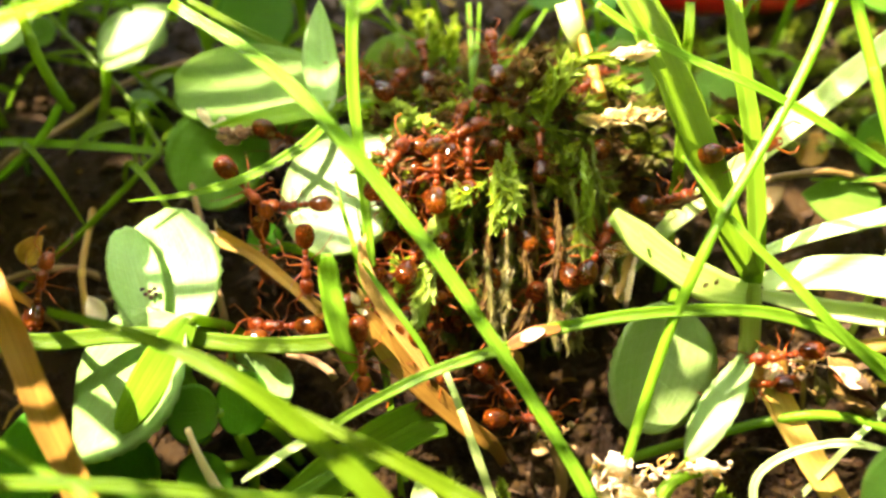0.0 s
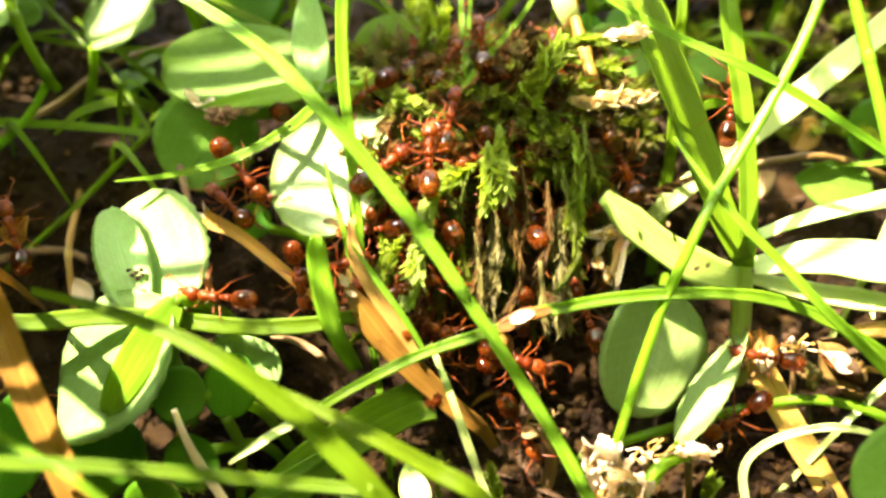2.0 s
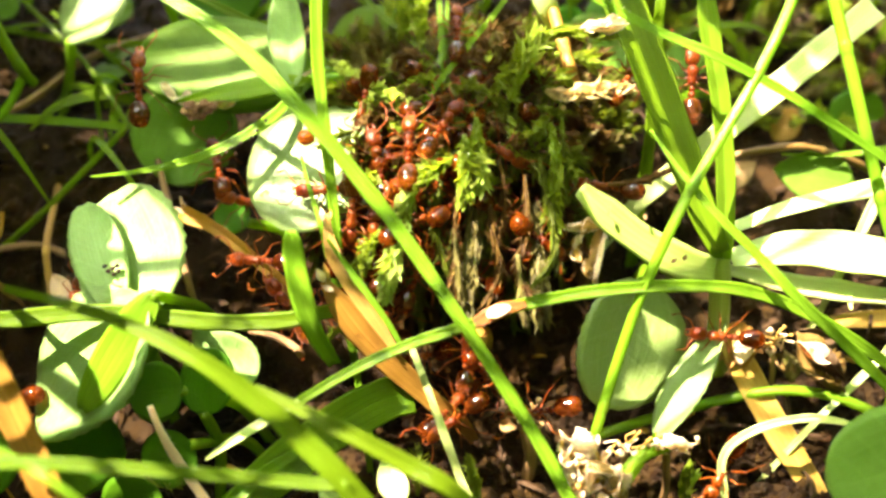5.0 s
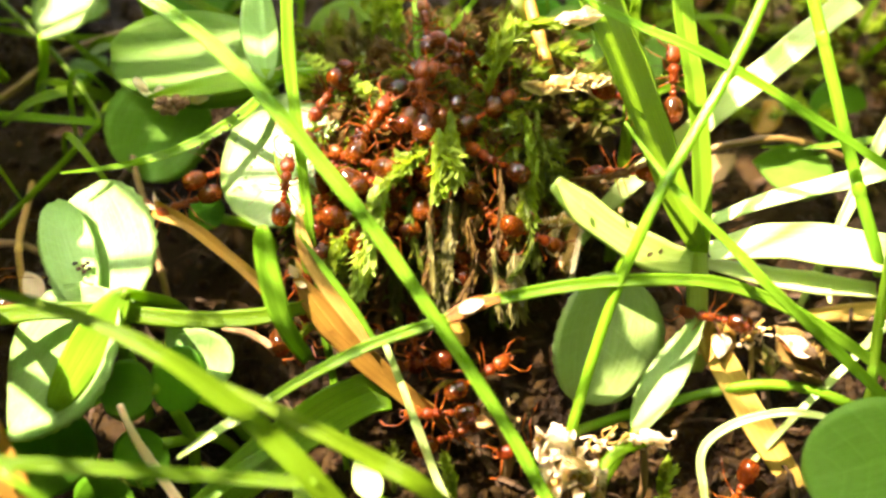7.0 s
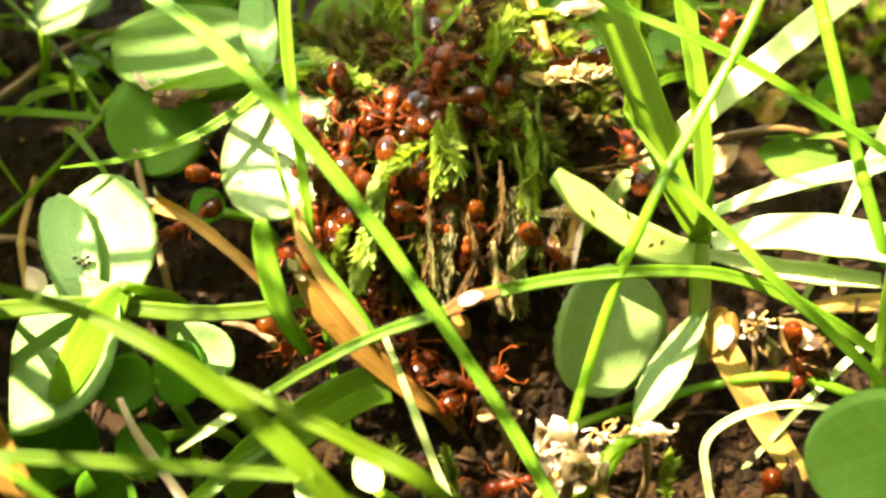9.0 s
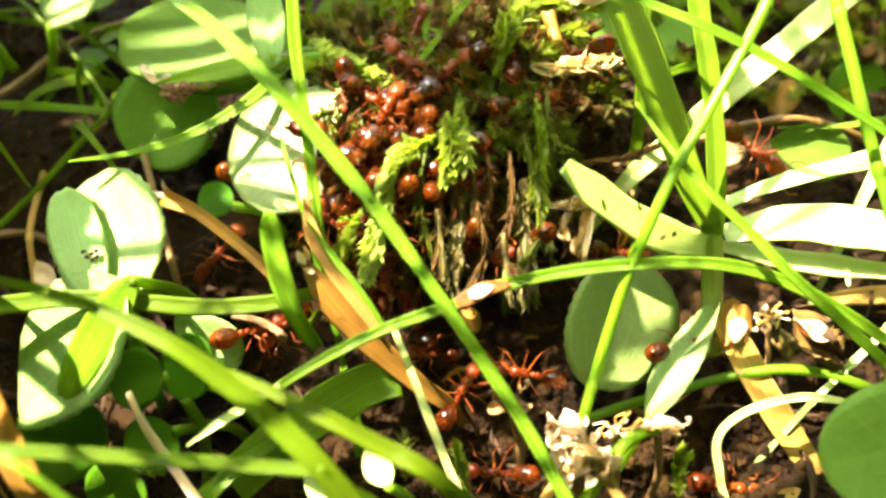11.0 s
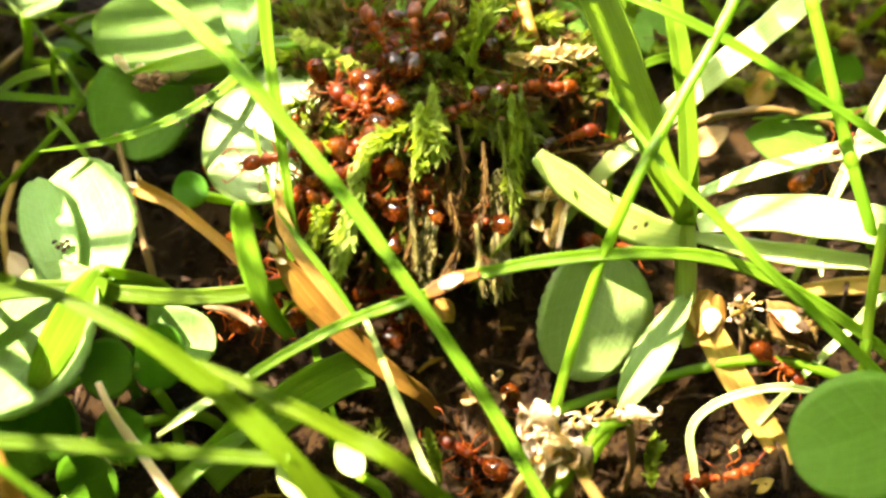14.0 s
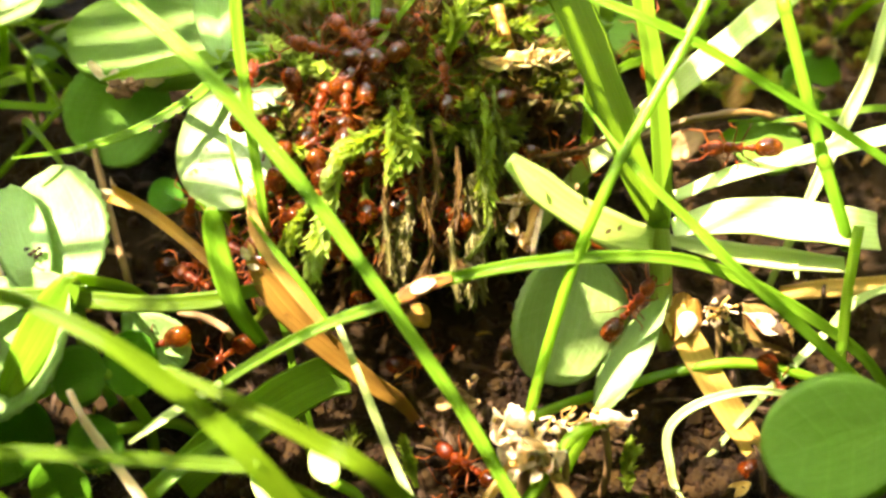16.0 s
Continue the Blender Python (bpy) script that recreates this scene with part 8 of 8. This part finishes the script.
    [(0, 4.18, 29.67, 11.36, 125), (0.8, 3.88, 29.89, 11.41, 144), (1.6, 3.80, 30.13, 11.38, 126), (2.4, 3.67, 30.23, 11.44, 129), (3.2, 3.61, 30.36, 11.60, 110), (4, 3.60, 30.38, 11.59, 81), (4.4, 3.61, 30.43, 11.52, 26), (4.8, 3.62, 30.48, 11.45, -30), (5.6, 4.11, 30.64, 11.35, 8), (6.4, 4.33, 30.77, 11.24, 5), (7.2, 4.32, 30.81, 11.19, -65), (8, 4.42, 30.32, 10.79, -81), (8.8, 4.37, 29.90, 10.31, -93), (9.6, 4.33, 29.94, 10.11, -119), (10.4, 4.27, 29.44, 9.55, -93), (11.2, 3.91, 29.21, 9.20, -133), (12, 3.89, 29.27, 9.17, -179), (12.8, 3.31, 29.43, 9.29, -200), (13.6, 3.31, 29.42, 9.28, -245), (14.4, 3.09, 29.63, 9.40, -229), (15.2, 2.73, 30.08, 9.82, -238), (16, 2.72, 30.14, 9.74, -281)],
    [(0, 6.35, 28.18, 10.38, 114), (0.8, 5.73, 28.48, 10.52, 155), (1.6, 5.32, 28.85, 10.61, 142), (2.4, 5.20, 29.37, 11.01, 100), (2.8, 5.21, 29.31, 11.02, 46), (3.2, 5.22, 29.33, 11.05, -8), (4, 5.41, 29.36, 11.06, 9), (4.8, 5.57, 29.40, 10.87, -34), (5.6, 5.86, 29.39, 10.65, -28), (6.4, 6.07, 29.51, 10.53, 3), (7.2, 6.46, 29.32, 10.31, -35), (8, 6.60, 29.18, 10.17, -57), (8.8, 7.11, 28.95, 9.83, -37), (9.6, 7.41, 28.70, 9.39, -59), (10, 7.41, 28.75, 9.34, -108), (10.4, 7.42, 28.81, 9.29, -158), (11.2, 7.29, 28.83, 9.13, -146), (12, 7.19, 28.78, 9.01, -130), (12.8, 7.18, 28.77, 9.00, -169), (13.6, 6.81, 28.90, 9.12, -204), (14.4, 6.47, 28.93, 9.11, -183), (15.2, 6.33, 28.95, 9.19, -197), (16, 5.84, 29.34, 9.38, -220)],
    [(0, 4.63, 27.60, 9.64, -113), (0.8, 4.64, 27.21, 9.21, -90), (1.6, 4.75, 27.07, 8.88, -71), (2.4, 4.60, 26.80, 8.64, -115), (3.2, 4.58, 26.75, 8.69, -161), (3.6, 4.51, 26.82, 8.73, -210), (4, 4.58, 26.75, 8.70, -258), (4.8, 4.24, 27.10, 8.76, -219), (5.6, 4.04, 27.28, 8.68, -209), (6.4, 3.81, 27.66, 8.76, -235), (7.2, 3.80, 27.69, 8.72, -264), (8, 3.82, 27.95, 8.92, -271), (8.8, 3.83, 28.01, 8.83, -308), (9.6, 3.89, 28.25, 8.79, -287), (10.4, 3.97, 28.45, 8.78, -303), (11.2, 4.13, 28.98, 9.02, -284), (12, 4.12, 29.09, 9.03, -263), (12.8, 4.14, 29.09, 9.01, -334), (13.6, 4.11, 29.08, 9.01, -372), (14.4, 4.16, 29.11, 9.00, -339), (15.2, 4.31, 29.17, 9.11, -325), (16, 4.29, 29.25, 9.05, -373)],
    [(0, 2.13, 24.71, 6.68, -50), (0.8, 2.25, 24.56, 6.49, -61), (1.6, 2.73, 24.49, 6.21, -27), (2.4, 2.92, 24.50, 6.21, 7), (3.2, 2.92, 24.44, 6.29, -36), (4, 2.92, 24.42, 6.31, -67), (4.8, 3.16, 24.39, 6.07, -32), (5.2, 3.17, 24.43, 6.00, -86), (5.6, 3.17, 24.48, 5.92, -139), (6.4, 2.84, 24.53, 5.73, -170), (7.2, 2.62, 24.50, 5.67, -164), (8, 2.23, 24.33, 5.55, -150), (8.8, 2.01, 24.32, 5.43, -160), (9.6, 1.78, 24.47, 5.33, -198), (10.4, 1.59, 24.68, 5.36, -226), (11.2, 1.40, 25.10, 5.54, -244), (12, 1.36, 25.20, 5.55, -252), (12.8, 1.29, 25.27, 5.60, -238), (13.6, 1.29, 25.41, 5.72, -271), (14.4, 1.63, 25.80, 6.00, -305), (15.2, 1.54, 26.23, 6.37, -261), (16, 1.54, 26.40, 6.34, -279)],
    [(0, 0.43, 25.06, 7.24, -132), (0.8, 0.42, 24.96, 7.07, -99), (1.6, 0.39, 24.90, 6.79, -100), (2.4, 0.06, 24.58, 6.50, -125), (2.8, 0.06, 24.51, 6.53, -178), (3.2, 0.06, 24.53, 6.58, -231), (4, 0.06, 24.67, 6.73, -268), (4.8, -0.27, 25.15, 6.88, -235), (5.6, -0.39, 25.30, 6.76, -217), (6.4, -0.61, 25.45, 6.65, -195), (7.2, -0.70, 25.54, 6.68, -221), (8, -0.72, 25.50, 6.70, -275), (8.8, -0.72, 25.63, 6.69, -270), (9.6, -0.83, 26.03, 6.80, -251), (10.4, -0.85, 26.08, 6.71, -289), (11.2, -0.81, 26.45, 6.85, -275), (12, -0.82, 26.47, 6.81, -351), (12.8, -0.66, 26.43, 6.76, -382), (13.6, -0.49, 26.42, 6.75, -369), (14.4, -0.07, 26.47, 6.77, -350), (15.2, 0.64, 26.39, 6.74, -367), (16, 0.78, 26.39, 6.59, -379)],
    [(0, -4.53, 25.38, 8.81, 68), (0.8, -4.32, 25.78, 9.01, 63), (1.6, -4.30, 25.93, 8.88, 60), (2.4, -3.90, 26.15, 9.05, 33), (3.2, -3.48, 26.09, 9.08, -3), (4, -3.50, 26.08, 9.09, -77), (4.8, -3.50, 26.19, 8.94, -130), (5.6, -3.61, 26.29, 8.77, -164), (6.4, -3.83, 26.15, 8.41, -120), (7.2, -3.89, 25.88, 8.17, -97), (8, -3.85, 25.71, 8.12, -77), (8.8, -3.87, 25.76, 8.05, -107), (9.6, -4.01, 25.79, 7.89, -152), (10.4, -4.57, 25.62, 7.64, -152), (11.2, -4.79, 25.49, 7.42, -131), (12, -4.82, 25.45, 7.32, -87), (12.8, -4.80, 25.45, 7.31, -140), (13.6, -4.82, 25.45, 7.28, -179), (14.4, -5.41, 25.62, 7.40, -199), (15.2, -5.68, 26.07, 7.78, -244), (16, -6.17, 26.31, 7.79, -203)],
    [(0, -9.66, 31.58, 10.10, -87), (0.8, -10.05, 31.38, 9.69, -132), (1.6, -10.08, 31.52, 9.54, -187), (2.4, -10.12, 31.53, 9.51, -247), (3.2, -10.12, 31.68, 9.66, -268), (4, -9.84, 32.21, 10.07, -292), (4.8, -10.02, 32.66, 10.16, -250), (5.6, -10.09, 32.96, 10.13, -272), (6.4, -10.12, 33.11, 9.98, -304), (7.2, -10.15, 33.12, 9.94, -339), (8, -10.07, 33.09, 10.05, -298), (8.8, -10.10, 33.15, 10.00, -355), (9.6, -9.40, 33.10, 9.79, -374), (10.4, -9.26, 33.15, 9.71, -362), (11.2, -8.80, 33.11, 9.55, -376), (12, -8.80, 33.13, 9.51, -421), (12.8, -8.72, 33.11, 9.44, -395), (13.6, -8.48, 33.02, 9.32, -388), (14.4, -8.11, 32.89, 9.16, -387), (15.2, -8.10, 32.84, 9.19, -412), (16, -8.13, 32.93, 9.12, -464)],
    [(0, -3.21, 27.37, 11.00, -87), (0.8, -3.29, 27.31, 10.79, -116), (1.6, -3.32, 27.35, 10.58, -101), (2.4, -3.45, 27.17, 10.40, -114), (2.8, -3.45, 27.11, 10.41, -158), (3.2, -3.45, 27.13, 10.44, -201), (4, -3.69, 27.26, 10.55, -215), (4.8, -3.71, 27.38, 10.39, -279), (5.6, -3.72, 27.50, 10.24, -308), (6.4, -3.35, 27.70, 10.17, -345), (7.2, -2.78, 28.04, 10.40, -323), (8, -2.53, 28.32, 10.69, -303), (8.8, -2.48, 28.59, 10.78, -281), (9.6, -2.57, 29.13, 11.00, -262), (10, -2.58, 29.16, 10.95, -318), (10.4, -2.59, 29.19, 10.90, -375), (11.2, -2.44, 29.11, 10.70, -414), (12, -2.42, 29.04, 10.58, -429), (12.8, -2.51, 28.88, 10.42, -469), (13.6, -2.93, 28.57, 10.17, -494), (14.4, -3.00, 28.52, 10.09, -475), (15.2, -3.33, 28.07, 9.80, -481), (16, -3.63, 27.82, 9.46, -480)],
    [(0, -4.43, 26.52, 10.29, 6), (0.8, -3.90, 26.39, 10.03, -24), (1.6, -3.54, 26.42, 9.82, -17), (2.4, -3.53, 26.43, 9.80, -70), (3.2, -3.47, 26.27, 9.74, -67), (4, -3.47, 26.17, 9.68, -90), (4.8, -3.79, 26.01, 9.30, -132), (5.2, -3.82, 26.07, 9.22, -174), (5.6, -3.84, 26.13, 9.15, -217), (6.4, -4.03, 26.49, 9.19, -243), (7.2, -3.96, 26.77, 9.38, -282), (8, -3.69, 27.13, 9.74, -297), (8.8, -3.62, 27.31, 9.77, -298), (9.6, -3.47, 27.47, 9.71, -332), (10.4, -2.95, 27.45, 9.56, -369), (11.2, -2.94, 27.53, 9.48, -416), (12, -3.04, 27.06, 9.06, -454), (12.8, -3.11, 26.98, 8.97, -484), (13.6, -3.29, 26.85, 8.85, -489), (14.4, -3.31, 26.83, 8.81, -546), (15.2, -3.56, 27.03, 9.01, -585), (16, -4.06, 27.30, 9.06, -566)],
]
# how far each one's head dips into the moss, and its lean, in degrees
ANT_DIPS = [(20, -12), (25, 0), (8, -11), (3, 9), (7, -9), (-4, 11), (19, 2), (19, 4), (12, -12), (4, 17), (27, 4), (20, 3), (33, -16), (18, -10), (19, 7), (17, -11), (20, -3), (20, 13), (40, 22), (14, -16), (18, -8), (28, 6), (20, 5), (6, 0), (44, 1), (9, -3), (7, 18), (16, -7), (42, -20), (9, -8), (13, 2), (20, -2), (9, -1), (20, 18), (40, 21), (24, 6), (42, -23), (22, -16), (30, -16), (20, 5), (24, -20), (21, -16), (31, 3), (45, 0), (34, -19), (41, 1), (29, 20), (24, 15), (29, 17), (30, -15)]


def wanderer(k):
    """The way of an ant that mills about on the moss: places, heading and lean for the whole clip."""
    rnd = random.Random(700 + k)
    top, low = (Vector((-3.6, 37.4, 14.6)), Vector((7.4, 37.0, 15.3))), (Vector((-3.4, 28.6, 12.0)), Vector((5.4, 30.2, 12.3)))
    u, v = ((k * 0.618) % 1.0), ((k * 0.377 + 0.1) % 1.0)
    heading, rows, t = rnd.uniform(0, 360), [], 0.0
    while t < 16.01:
        p = top[0].lerp(top[1], u).lerp(low[0].lerp(low[1], u), v)
        rows.append((round(t, 2), p.x, p.y, p.z, heading))
        heading += rnd.uniform(-42, 42)
        step = rnd.choice((0.0, 0.15, 0.35, 0.6))
        du, dv = step * math.cos(radians(heading)) / 10.0, -step * math.sin(radians(heading)) / 9.0
        if not 0.02 < u + du < 0.98 or not 0.02 < v + dv < 0.98:
            du, dv, heading = -du, -dv, heading + 60
        u, v, t = u + du, v + dv, t + 0.8
    return rows, (rnd.uniform(5, 34), rnd.uniform(-22, 22))


for n in range(16):
    rows, dip = wanderer(n)
    ANT_PATHS.append(rows)
    ANT_DIPS.append(dip)
ANTS = [ant] + [copy_thing(ant, ant_pose(*path[0][1:], *dip)) for path, dip in zip(ANT_PATHS[1:], ANT_DIPS[1:])]
for k, one in enumerate(ANTS):
    one.scale = [0.90 + 0.14 * random.Random(k).random()] * 3


def gait(one, path, k):
    """Legs in alternating threes, quicker while the ant is under way; feelers wave slowly."""
    rnd = random.Random(k)
    legs = [c for c in one.children if c.name.startswith("leg")]
    feelers = [c for c in one.children if c.name.startswith("antenna")]
    phase, moments, t = rnd.uniform(0, 6), [], 0.0
    while t <= 16.0001:
        at = [q for q in path if q[0] <= t][-1]
        then = ([q for q in path if q[0] > t] or [at])[0]
        pace = (Vector(then[1:4]) - Vector(at[1:4])).length / max(then[0] - at[0], 0.1)
        phase += 0.2 * min(3.0 + pace * 2.2, 11.0)
        moments.append((round(t, 3), phase, min(0.25 + pace * 0.4, 1.0)))
        t += 0.2
    for n, leg in enumerate(legs):
        home = Matrix.Translation(leg.location)
        shift = math.pi * (n % 2) if n < 3 else math.pi * ((n + 1) % 2)
        walk(leg, [(s, home @ pose(0, 0, 0, 7 * w * math.cos(p + shift), 0, 17 * w * math.sin(p + shift))) for s, p, w in moments])
    for n, feeler in enumerate(feelers):
        home = Matrix.Translation(feeler.location)
        walk(feeler, [(s, home @ pose(0, 0, 0, 0, 14 * math.sin(p * 0.45 + n * 2), 18 * math.sin(p * 0.5 + n))) for s, p, w in moments[::2]])


def climb(k, t):
    """How far an ant of the crowd stands out of the moss: most come up out of it after four seconds."""
    u = min(max((t - 4.0) / 2.5, 0.0), 1.0)
    if 34 <= k <= 42:
        return UPWARD * 0.9 * u
    return UPWARD * (-1.6 * (1 - u)) if k >= 50 and k % 3 else UPWARD * 0.0


def motions():
    for k, (one, path) in enumerate(zip(ANTS, ANT_PATHS)):
        walk(one, [(t, ant_pose(*(Vector((x, y, z)) + climb(k, t)), h, *ANT_DIPS[k])) for t, x, y, z, h in path])
        gait(one, path, k)


motions()
